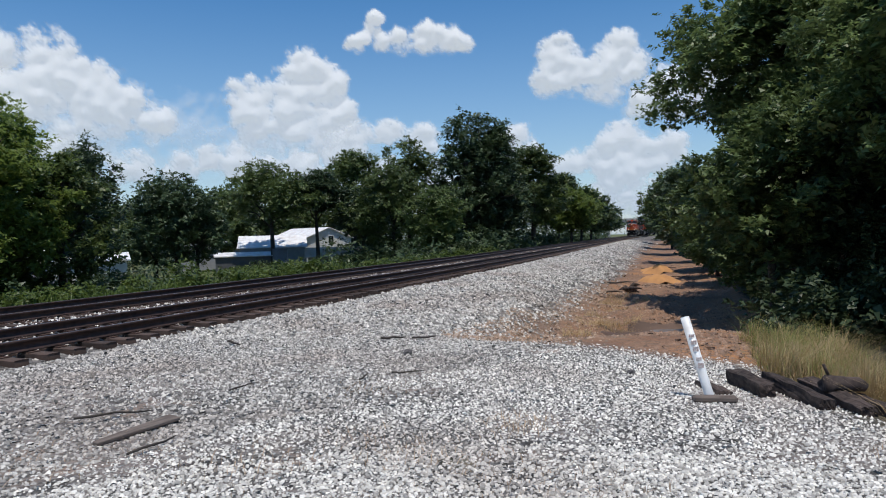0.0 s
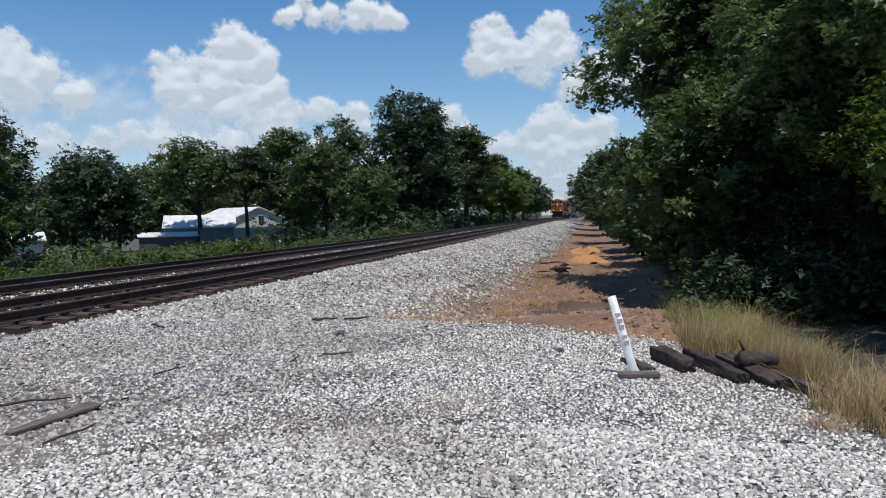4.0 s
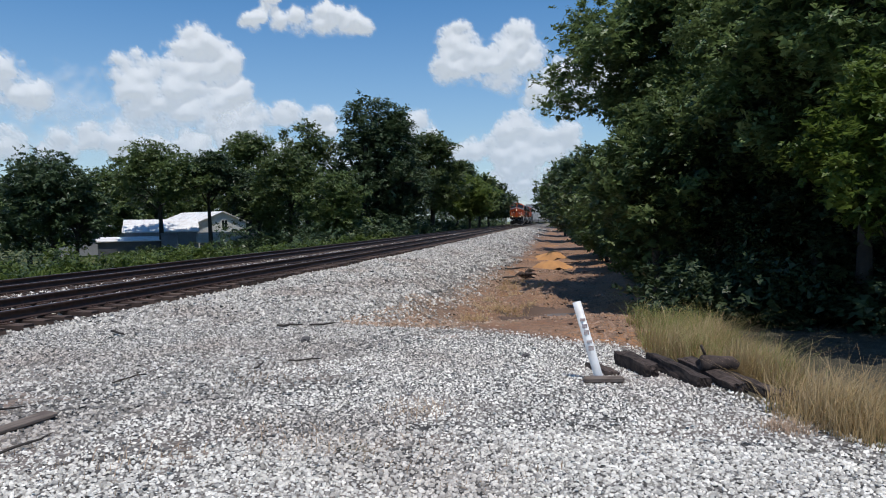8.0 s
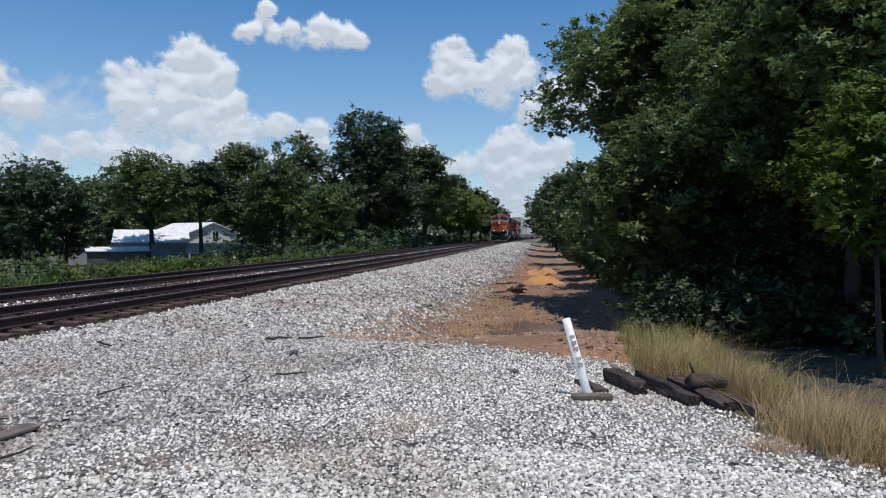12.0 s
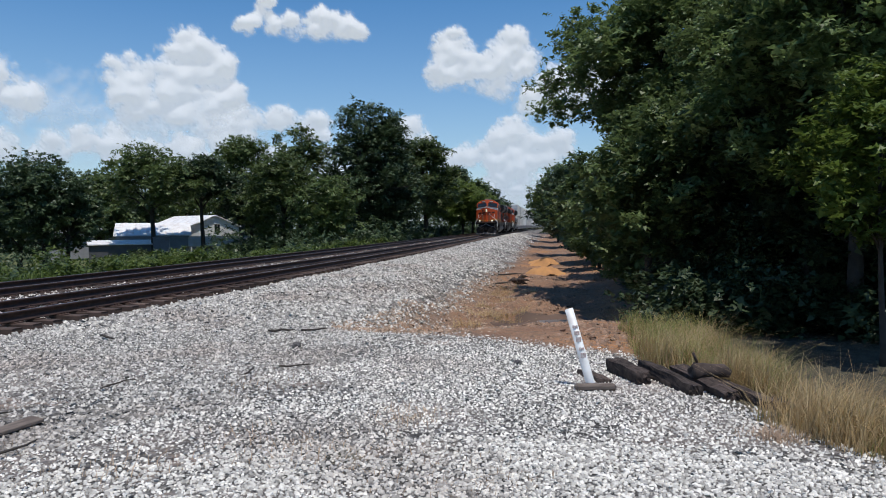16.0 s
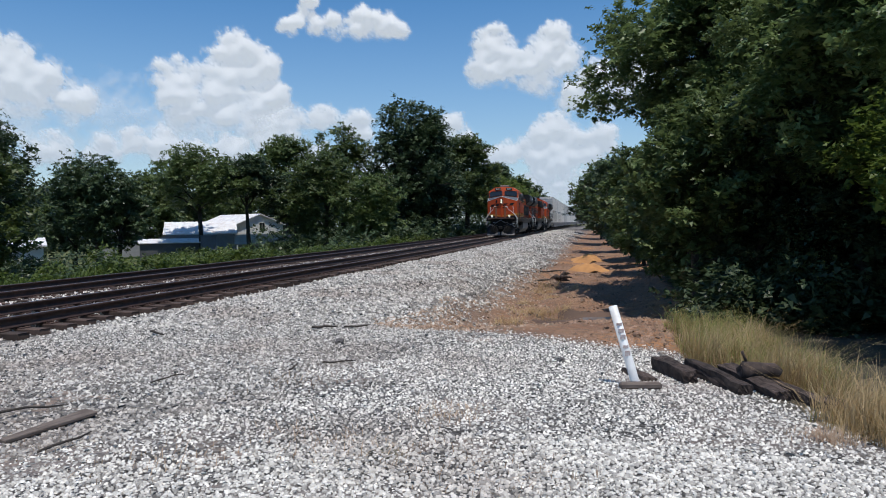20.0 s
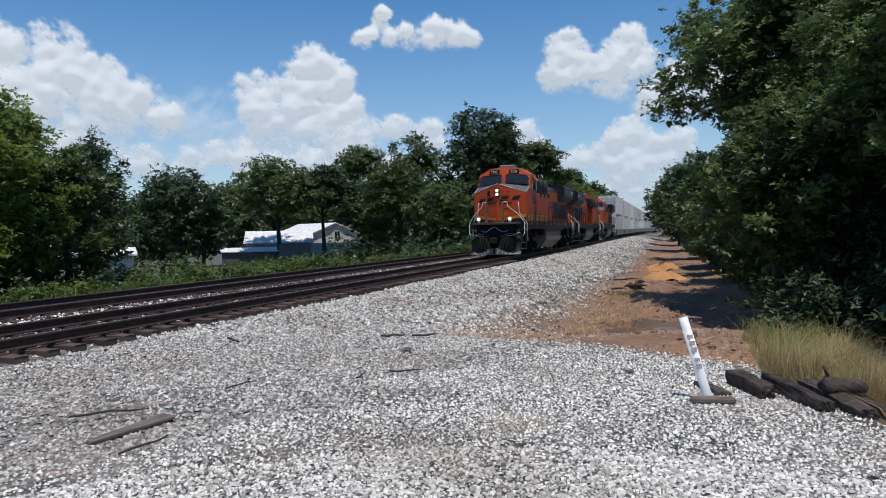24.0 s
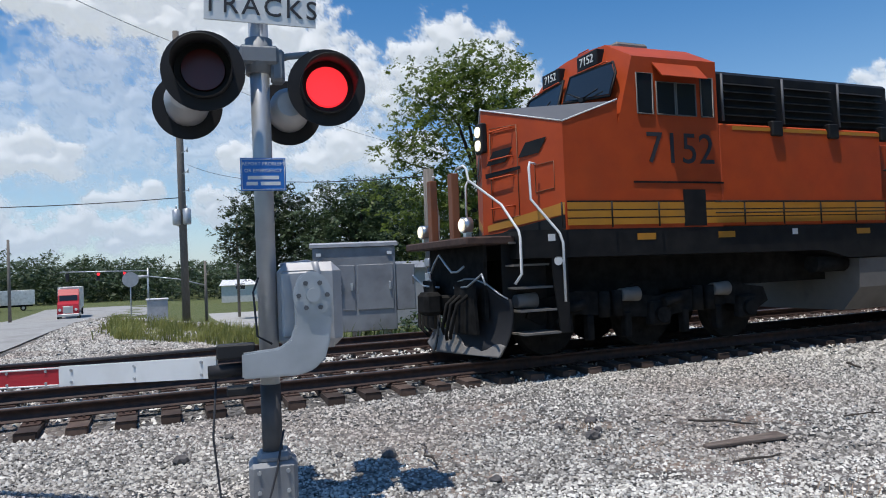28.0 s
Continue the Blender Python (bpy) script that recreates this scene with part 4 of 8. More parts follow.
# trees behind the tracks: x, y, top, crown radius, leaves
BEHIND = (
    (4.6, 87.8, 18.4, 6.0, "dark", 0.05), (6.6, 90.5, 15.6, 5.2, "dark", 0.05), (2.8, 86.2, 13.6, 4.6, "dark", 0.05), (-4.4, 91.9, 15.2, 5.0, "mid"), (-13.0, 101.5, 14.8, 5.2, "mid", 0.3), (-5.5, 74.8, 9.8, 5.0, "mid"),
    (-0.7, 70.0, 6.8, 3.2, "mid"), (-19.0, 77.7, 10.2, 5.3, "mid", 0.4), (-14.5, 80.7, 9.5, 3.2, "dark", 0.55), (13.6, 104.1, 15.5, 6.0, "mid"),
    (21.0, 113.0, 9.0, 4.5, "bright"), (31.4, 146.6, 10.6, 5.5, "dark"), (-25.1, 65.3, 8.5, 4.3, "dark"), (-40.7, 85.8, 6.4, 4.0, "mid"),
    (-42.0, 133.5, 12.5, 6.0, "mid"), (47.9, 204.4, 8.3, 6.0, "dark"), (-25.0, 48.9, 9.2, 2.7, "dark"), (20.5, 123.3, 12.8, 5.0, "dark"),
    (8.0, 96.0, 12.0, 4.5, "dark"), (26.0, 130.0, 10.5, 4.5, "mid"), (38.0, 172.0, 9.5, 5.5, "mid"), (-21.2, 33.3, 8.7, 3.9, "bright", 0.03), (-24.5, 30.5, 7.6, 3.4, "bright", 0.03), (-18.6, 33.8, 6.4, 2.4, "mid", 0.02),
    (-22.6, 34.5, 8.6, 3.8, "bright", 0.03), (-23.7, 46.0, 8.0, 2.2, "dark"), (-27.6, 66.4, 7.6, 3.6, "dark", 0.05), (-23.0, 64.4, 6.8, 2.8, "dark", 0.1), (-24.0, 118.0, 9.0, 6.0, "mid", 0.05), (-14.0, 112.0, 9.5, 6.0, "mid", 0.05), (-34.0, 122.0, 9.0, 6.5, "dark", 0.05), (-58.1, 40.7, 11.6, 7.5, "dark"), (-66.5, 36.0, 11.6, 6.5, "dark"), (-62.0, 48.0, 12.6, 7.5, "mid"), (-47.0, 46.0, 9.6, 5.5, "dark"), (-40.0, 47.0, 9.0, 4.5, "mid"),
    (-30.0, 95.0, 9.0, 5.0, "mid"), (-55.0, 120.0, 9.0, 7.0, "dark"), (-52.0, 62.0, 8.5, 4.5, "dark"), (-9.5, 82.0, 8.0, 3.4, "dark", 0.3),
)
KINDS = {
    "dark": ("leaf_dark", "deep green broadleaf tree with a dense rounded crown"),
    "mid": ("leaf_a", "mid-green broadleaf tree with an uneven leafy crown"),
    "bright": ("leaf_bright", "bright green leafy tree in full sun"),
}
for i, (x, y, top, r, kind, *stem) in enumerate(BEHIND):
    mat, label = KINDS[kind]
    far = math.hypot(x, y)
    leaf = max(0.19, min(0.55, far * 0.0034))
    area = r * (top + 1) * 6.0
    build_tree("tree", x, y, top, r * 1.05, M[mat], label, int(min(max(11000, 640 * r * r), area * 3.2 / (leaf * leaf * 0.5))), leaf, low=stem[0] if stem else 0.14, lobes=40, seed=100 + i, fill=0.3, sides=3, puffs=6, gaps=-0.28)

# the open, airy tree beside the pole, and its neighbour
build_tree("tree", -18.84, 19.09, 10.6, 4.5, M["leaf_bright"], "tall airy tree with small bright leaves and gaps of sky", 38000, 0.125, low=0.2, lobes=54, trunk=0.2, seed=7, fill=0.12, sides=3, gaps=-0.2)
build_tree("tree", -20.0, 29.8, 8.4, 3.8, M["leaf_bright"], "bushy bright green tree reaching down to the grass", 36000, 0.18, sides=3, low=0.06, lobes=34, seed=8, gaps=-0.25)

# the tall wood on this side, over the ditch: bearing to the right, distance, top, crown radius
WOOD = (
    (36.5, 28.0, 23.0, 6.6, "leaf_wood", 0.2, 52000, 0.19), (26.8, 25.0, 10.8, 4.3, "leaf_wood", 0.3, 42000, 0.155), (47.0, 21.5, 20.0, 6.0, "leaf_dark", 0.16, 26000, 0.16),
    (25.6, 22.5, 4.6, 2.5, "leaf_a", 0.14, 24000, 0.125), (23.4, 34.0, 4.8, 2.4, "leaf_a", 0.02, 15000, 0.17),
    (36.6, 15.3, 7.2, 2.5, "leaf_wood", 0.26, 26000, 0.125), (25.6, 16.4, 4.4, 1.8, "leaf_wood", 0.24, 14000, 0.12), (24.6, 20.0, 4.0, 1.7, "leaf_a", 0.1, 11000, 0.125), (39.6, 13.9, 7.6, 2.6, "leaf_wood", 0.25, 28000, 0.12), (34.5, 20.5, 9.2, 3.2, "leaf_wood", 0.26, 26000, 0.14), (41.0, 19.0, 11.0, 3.4, "leaf_wood", 0.24, 26000, 0.14),
    (21.3, 46.0, 6.2, 2.9, "leaf_a", 0.02, 12000, 0.22), (19.9, 60.0, 7.4, 3.4, "leaf_dark", 0.02, 12000, 0.26),
    (18.9, 80.0, 9.0, 4.0, "leaf_a", 0.08, 11000, 0.32), (18.3, 105.0, 10.0, 4.6, "leaf_dark", 0.08, 10000, 0.4),
    (18.0, 138.0, 11.0, 5.2, "leaf_dark", 0.08, 9000, 0.5), (18.6, 175.0, 12.0, 7.0, "leaf_dark", 0.08, 9000, 0.6),
    (34.0, 40.0, 12.5, 4.2, "leaf_dark", 0.1, 8000, 0.34), (42.0, 34.0, 17.0, 6.0, "leaf_dark", 0.03, 12000, 0.4),
    (50.0, 30.0, 20.0, 7.0, "leaf_dark", 0.03, 6000, 0.4), (57.0, 22.0, 16.0, 5.5, "leaf_dark", 0.06, 4000, 0.36),
    (30.0, 52.0, 9.0, 5.0, "leaf_dark", 0.05, 7000, 0.46), (38.0, 44.0, 14.0, 7.5, "leaf_dark", 0.03, 8000, 0.52),
    (41.4, 11.0, 3.7, 1.2, "leaf_young", 0.34, 8000, 0.095), (30.5, 26.0, 6.5, 3.2, "leaf_dark", 0.03, 14000, 0.2), (41.0, 23.0, 7.0, 3.4, "leaf_dark", 0.03, 14000, 0.2), (35.5, 24.0, 6.5, 3.0, "leaf_dark", 0.03, 14000, 0.2),
    # low leaf_dark crowns fill the wood's foot, shade put into their colour
    (33.4, 16.2, 4.6, 1.8, "leaf_dark", 0.03, 9000, 0.13), (37.0, 15.6, 4.6, 1.8, "leaf_dark", 0.03, 9000, 0.13), (41.0, 15.0, 4.6, 1.8, "leaf_dark", 0.03, 9000, 0.13), (45.4, 14.4, 4.6, 1.9, "leaf_dark", 0.03, 9000, 0.13), (29.8, 17.6, 4.6, 1.8, "leaf_dark", 0.03, 9000, 0.135), (24.2, 28.5, 3.0, 1.7, "leaf_a", 0.03, 13000, 0.13), (21.6, 40.0, 3.8, 1.9, "leaf_a", 0.03, 10000, 0.18),
)
for i, (az, d, top, r, mat, low, count, leaf) in enumerate(WOOD):
    if d < 30:
        count, leaf = int(count * 1.75), leaf * 0.78
    x, y = d * math.sin(radians(az)), d * math.cos(radians(az))
    label = "lush tree with drooping lit sprays over deep shade" if leaf < 0.16 else "broadleaf tree of the wood lining the ditch"
    if mat in ("leaf_bright", "leaf_young"):
        label = "young tree with bright yellow-green sprays beside the wood"
    build_tree("tree", x, y, top, r, M[mat], label, count, leaf, low=low, lobes=42, trunk=0.04 if mat == "leaf_young" else min(0.2, 0.05 + top * 0.011), seed=300 + i, fill=0.3, sides=3, puffs=5 if d < 30 else 7, gaps=0.02 if d < 30 else -0.15, lift=0.95 if d < 30 else 0.3)


def belt(name, pairs, each, size, count, leaf, mat, label, seed):
    """Shrubs scattered along a run of the plan: pairs of (u, v) ends and width."""
    rng = np.random.default_rng(seed)
    spots, radii = [], []
    for (u0, v0), (u1, v1), wide in pairs:
        for k in range(each):
            f = rng.random()
            p = spot(u0 + (u1 - u0) * f, v0 + (v1 - v0) * f + rng.uniform(-wide, wide))
            spots.append((p.x, p.y))
            radii.append(size * rng.uniform(0.5, 1.3))
    return shrub(name, spots, radii, count, leaf, mat, label, seed)


belt("weeds", [((7, 19.0), (34, 19.6), 1.6), ((34, 19.8), (80, 22), 1.6)], 60, 0.8, 60000, 0.13, M["weed"], "rank sunlit weeds along the far side of the tracks", 41)
belt("low_scrub", [((14, 24), (60, 27), 3.0), ((40, 30), (66, 42), 3.0)], 50, 1.15, 34000, 0.18, M["leaf_a"], "green scrub below the trees behind the weeds", 42)
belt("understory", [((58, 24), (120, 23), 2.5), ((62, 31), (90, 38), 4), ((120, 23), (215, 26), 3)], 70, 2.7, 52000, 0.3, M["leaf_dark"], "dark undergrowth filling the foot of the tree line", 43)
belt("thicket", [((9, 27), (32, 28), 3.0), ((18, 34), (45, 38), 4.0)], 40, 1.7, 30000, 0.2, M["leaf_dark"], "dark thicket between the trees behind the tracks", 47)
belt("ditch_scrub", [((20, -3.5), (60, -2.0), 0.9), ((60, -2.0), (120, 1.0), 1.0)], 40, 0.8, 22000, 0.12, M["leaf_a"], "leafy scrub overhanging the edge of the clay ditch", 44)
# dark leaf colour imitates the near-black shade under the wood
belt("wood_floor_growth", [((15, -9), (45, -9), 4.0)], 40, 0.85, 20000, 0.14, M["leaf_dark"], "dense growth on the floor of the wood, shade put into its dark colour", 45)


def far_woods():
    """The wooded skyline behind everything, too far to count trees."""
    rng = np.random.default_rng(46)
    cs, rs = [], []
    for k in range(420):
        a = radians(-50 + 150 * k / 420)
        d = rng.uniform(190, 300)
        x, y = -d * math.sin(a), d * math.cos(a)
        u, v = uv_of(x, y)
        if abs(v - rail_v(u) - 3) < 14:
            continue
        r = rng.uniform(4.5, 8.5)
        cs.append((x, y, land(x, y) + r * rng.uniform(0.3, 1.0)))
        rs.append(r)
    for k in range(170):
        a, d = radians(rng.uniform(-12, 46)), rng.uniform(112, 150)
        x, y = -d * math.sin(a), d * math.cos(a)
        u, v = uv_of(x, y)
        if v - rail_v(u) < 22:
            continue
        r = rng.uniform(3.4, 5.6)
        cs.append((x, y, land(x, y) + r * rng.uniform(0.2, 1.1)))
        rs.append(r)
    for k in range(330):
        a, d = radians(rng.uniform(52, 88)), rng.uniform(185, 255)
        x, y = -d * math.sin(a), d * math.cos(a)
        r = rng.uniform(4.4, 7.6)
        cs.append((x, y, land(x, y) + r * rng.uniform(0.2, 0.9)))
        rs.append(r)
    v, f = leaf_cloud(rng, cs, rs, 230000, 0.66, 0.8, 0.1, 6, 3, 6, -1.0)
    return tagged(new("far_woods", sheet_mesh("far_woods", v, f, M["leaf_dark"])), "wooded green skyline far behind the crossing", "woods", kind="stuff")


far_woods()


# ---- grasses ----
def grass(name, spots, tall, mat, label, seed, lean=0.35, wide=0.006):
    """Single blades, each a bent tapering strip of two faces."""
    rng = np.random.default_rng(seed)
    n = len(spots)
    p = np.asarray(spots)
    clump = np.array([noise.noise((x * 1.7, y * 1.7, seed)) for x, y, _ in spots])
    h = tall * rng.uniform(0.25, 1.25, n) * (1 + 0.75 * clump)
    a = rng.normal(0, 1.1, n) + 5 * np.array([noise.noise((x * 0.8, y * 0.8, seed + 9)) for x, y, _ in spots])
    bend = np.abs(rng.normal(0, lean, n)) * h
    d = np.stack([np.cos(a), np.sin(a), np.zeros(n)], 1)
    s = np.stack([-np.sin(a), np.cos(a), np.zeros(n)], 1) * (wide * rng.uniform(0.6, 1.4, n))[:, None]
    up = np.array([0, 0, 1.0])
    m = p + d * (bend * 0.3)[:, None] + up * (h * 0.6)[:, None]
    t = p + d * bend[:, None] + up * h[:, None]
    v = np.stack([p - s, p + s, m + s * 0.8, m - s * 0.8, t + s * 0.2, t - s * 0.2], 1).reshape(-1, 3)
    i = np.arange(n)[:, None] * 6
    f = np.concatenate([i + np.array([0, 1, 2, 3]), i + np.array([3, 2, 4, 5])])
    return tagged(new(name, sheet_mesh(name, v, f, mat)), label, "grass", kind="stuff")


def verge_spots(n, seed, inside):
    rng = np.random.default_rng(seed)
    out = []
    while len(out) < n:
        x, y = rng.uniform(2.2, 12), rng.uniform(1.5, 16)
        if inside(x, y) and noise.noise((x * 1.3, y * 1.3, seed)) > -0.25 + rng.uniform(-0.2, 0.2):
            out.append((x, y, land(x, y) - 0.02))
    return out


def verge(x, y):
    """Right of the gravel's edge, this side of the trees."""
    edge = 3.55 + 0.32 * max(0.0, 5.2 - y) * 0.6 if y < 7.6 else 3.55 + (y - 7.6) * 0.32
    return edge < x < edge + 1.55 + 0.5 * noise.noise((x * 0.9, y * 0.9, 4)) and (y > 7.6 - 0.9 * (x - 3.2) or x > 4.3 or y < 5.5) and y < 10.6


def mown(x, y):
    """Share of green in the verge: greener towards the ditch, golden this side."""
    return min(0.85, max(0.03, ease(6.0, 10.0, y) * 0.5 + 0.12 + 0.7 * noise.noise((x * 1.1, y * 1.1, 21))))


pick = random.Random(50)
dry, green = [], []
for p in verge_spots(24000, 51, verge):
    (green if pick.random() < mown(p[0], p[1]) else dry).append(p)
grass("dry_grass", dry, 0.34, M["straw"], "wispy golden dry grass at the edge of the gravel", 52, 0.95, 0.0028)
grass("green_grass", green, 0.34, M["verge_green"], "pale green grass blades mixed with the dry grass", 54, 0.95, 0.0028)
grass("seed_heads", dry[::36], 0.5, M["straw"], "thin seed stalks standing above the dry grass", 61, 0.45, 0.0022)


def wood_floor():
    """Knee-high to man-high growth below the first trees of the wood, its leaf colour dark to deepen the shade."""
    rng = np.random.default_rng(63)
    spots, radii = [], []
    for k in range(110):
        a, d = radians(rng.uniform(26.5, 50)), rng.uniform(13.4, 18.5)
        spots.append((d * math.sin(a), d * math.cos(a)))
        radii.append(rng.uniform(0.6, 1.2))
    shrub("wood_floor_growth", spots, radii, 46000, 0.12, M["leaf_dark"], "growth below the wood, its deep shade put into the leaf colour", 64)


wood_floor()


def bank_spots(n, seed, u0, u1, v0, v1):
    rng = np.random.default_rng(seed)
    out = []
    while len(out) < n:
        p = spot(rng.uniform(u0, u1), rng.uniform(v0, v1))
        if noise.noise((p.x * 0.8, p.y * 0.8, seed)) > 0.05:
            out.append((p.x, p.y, land(p.x, p.y) - 0.02))
    return out


grass("bank_grass", bank_spots(2600, 55, 16.5, 28.5, 1.3, 3.0), 0.2, M["straw"], "sparse dry tufts on the clay bank", 56, 1.2, 0.004)
grass("far_verge_grass", bank_spots(13000, 57, 4, 22, 16.6, 34), 0.36, M["weed"], "short green grass beyond the far track", 58, 0.5, 0.012)


grass("lot_grass", bank_spots(9000, 65, -2.5, 6, 30.5, 44), 0.5, M["verge_green"], "uneven yellow-green grass on the verge by the road", 66, 0.5, 0.014)


def sprigs():
    """Brown sprigs and dead weeds in the gravel."""
    rng = np.random.default_rng(59)
    out = []
    for cx, cy, r, n in ((0.6, 5.9, 0.3, 160), (-0.5, 5.4, 0.45, 140), (0.2, 4.9, 0.5, 140), (-1.6, 5.0, 0.5, 120), (3.4, 4.9, 0.16, 260), (-1.0, 7.4, 0.5, 100), (-3.0, 5.6, 0.7, 120), (-4.3, 5.7, 0.35, 120), (0.9, 4.4, 0.4, 120)):
        for k in range(n):
            x, y = rng.normal(cx, r * 0.6), rng.normal(cy, r * 0.6)
            out.append((x, y, land(x, y)))
    return out


grass("dead_sprigs", sprigs(), 0.06, M["sprig"], "small brown dead sprigs growing in the gravel", 60, 1.5, 0.003)

# ---- lettering ----
def lettering(name, text, size, mat, parent, m, depth=0.006, bold=0.0, spacing=1.0):
    """Raised letters in the built-in font, centred on m's origin, facing m's z."""
    cu = bpy.data.curves.new(name, "FONT")
    cu.body, cu.size, cu.align_x, cu.align_y, cu.extrude, cu.offset = text, size, "CENTER", "CENTER", depth, bold
    cu.resolution_u, cu.space_character = 3, spacing
    tmp = bpy.data.objects.new(name, cu)
    me = bpy.data.meshes.new_from_object(tmp)
    bpy.data.objects.remove(tmp)
    me.materials.clear()
    me.materials.append(mat)
    ob = new(name, me)
    ob.parent, ob.matrix_basis = parent, m
    return ob


def facing(x, y, z, way):
    """A pose on a thing whose z looks along way ('+y', '-y', '+x') with text upright."""
    r = {"+y": Matrix(((-1, 0, 0), (0, 0, 1), (0, 1, 0))), "-y": Matrix(((1, 0, 0), (0, 0, -1), (0, 1, 0))), "+x": Matrix(((0, 0, 1), (1, 0, 0), (0, 1, 0)))}[way]
    return Matrix.Translation((x, y, z)) @ r.to_4x4()


def slab(bm, pts, thick, mat=0):
    """A flat plate on an outline, thickened along its normal."""
    vs = [bm.verts.new(p) for p in pts]
    f = bm.faces.new(vs)
    f.normal_update()
    n = f.normal * thick
    top = [bm.verts.new(v.co + n) for v in vs]
    fs = [f, bm.faces.new(top)]
    for i in range(len(vs)):
        j = (i + 1) % len(vs)
        fs.append(bm.faces.new((vs[i], vs[j], top[j], top[i])))
    bmesh.ops.recalc_face_normals(bm, faces=fs)
    for f in fs:
        f.material_index = mat


# ---- the train ----
# where the leading coupler stands along the line, second by second
FRONT = ((0, 212.0), (3, 190.0), (8, 154.0), (15, 102.6), (17, 89.5), (20, 66.7), (21.5, 55.1), (23.5, 38.8), (25, 28.0), (26, 20.5), (27, 12.2), (28, 3.15))
BEATS = [float(t) for t in range(0, 20, 2)] + [20 + 0.5 * i for i in range(17)]
HALF = 11.15  # half a locomotive's length
AXLES = (2.3, 4.15, 6.0, 16.3, 18.15, 20.0)
WHEEL = 0.53


def front_at(t):
    """The place of the train's front at t, gliding through the known places."""
    i = 0
    while i < len(FRONT) - 2 and t > FRONT[i + 1][0]:
        i += 1
    (t0, a), (t1, b) = FRONT[i], FRONT[i + 1]

    def slope(k):
        lo, hi = max(0, k - 1), min(len(FRONT) - 1, k + 1)
        return (FRONT[hi][1] - FRONT[lo][1]) / (FRONT[hi][0] - FRONT[lo][0])
    h = t1 - t0
    s = (t - t0) / h
    return (2 * s ** 3 - 3 * s * s + 1) * a + (s ** 3 - 2 * s * s + s) * h * slope(i) + (3 * s * s - 2 * s ** 3) * b + (s ** 3 - s * s) * h * slope(i + 1)


def ride(front, lead, tail, turned=False):
    """The pose of a vehicle whose trucks stand lead and tail metres behind the train's front. Its x runs forward, or back if turned."""
    a, b = on_line(front + lead, GAUGE / 2), on_line(front + tail, GAUGE / 2)
    d = b - a if turned else a - b
    m = (a + b) / 2
    return Matrix.Translation(m) @ Matrix.Rotation(math.atan2(d.y, d.x), 4, "Z")


def wheelset(parent, x, r, detail=True):
    """Two flanged wheels on an axle, turning about it."""
    bm = bmesh.new()
    tube(bm, [(0, -1.05, 0), (0, 1.05, 0)], 0.09, 10)
    for s in (-1, 1):
        y = s * GAUGE / 2
        tube(bm, [(0, y - s * 0.1, 0), (0, y - s * 0.07, 0), (0, y - s * 0.06, 0), (0, y + s * 0.07, 0)], [r + 0.028, r + 0.028, r, r - 0.005], 24)
        if detail:
            for k in range(4):
                a = k * math.pi / 2
                disc(bm, (0.3 * math.cos(a), y + s * 0.071, 0.3 * math.sin(a)), (0, s, 0), 0.05, 0.012, 8)
    o = part("wheelset", bm, M["under"], parent)
    o.location = (x, 0, r)
    return o


def truck(parent, xs, r, label=""):
    """Side frames, journal boxes and springs of one truck, both sides in one casting each."""
    c, lo, hi = sum(xs) / len(xs), min(xs), max(xs)
    for s in (-1, 1):
        bm = bmesh.new()
        y0, y1 = sorted((s * 1.02, s * 1.17))
        prof = [(lo - 0.55, 0.62), (lo - 0.45, 0.86), (lo + 0.35, 0.98), (c, 0.82), (hi - 0.35, 0.98), (hi + 0.45, 0.86), (hi + 0.55, 0.62), (hi + 0.3, 0.5), (hi - 0.35, 0.62), (c, 0.48), (lo + 0.35, 0.62), (lo - 0.3, 0.5)]
        prism(bm, prof, y0, y1, "y")
        for x in xs:
            box(bm, x - 0.2, x + 0.2, *sorted((s * 1.1, s * 1.27)), 0.36, 0.74, 0.03)
            disc(bm, (x, s * 1.27, r), (0, s, 0), 0.13, 0.07, 12)
        for a, b in zip(xs, xs[1:]):
            m = (a + b) / 2
            tube(bm, [(m - 0.12, s * 1.2, 0.55), (m - 0.12, s * 1.2, 0.95)], 0.09, 8)
            tube(bm, [(m + 0.12, s * 1.2, 0.55), (m + 0.12, s * 1.2, 0.95)], 0.09, 8)
            box(bm, m - 0.4, m - 0.28, *sorted((s * 1.05, s * 1.2)), 0.2, 0.6, 0.02)
            box(bm, m + 0.3, m + 0.42, *sorted((s * 1.05, s * 1.2)), 0.2, 0.6, 0.02)
            tube(bm, [(m + 0.55, s * 1.3, 0.78), (m + 0.9, s * 1.3, 0.72)], 0.08, 10)
        part("truck_frame", bm, M["under"], parent)
        # brake cylinders in a paler paint that stands in for the light they catch
        for x in xs:
            bm = bmesh.new()
            tube(bm, [(x + 0.42, s * 1.22, 0.88), (x + 0.75, s * 1.22, 0.88)], [0.12, 0.1], 12)
            part("brake_cylinder", bm, M["tank"], parent)


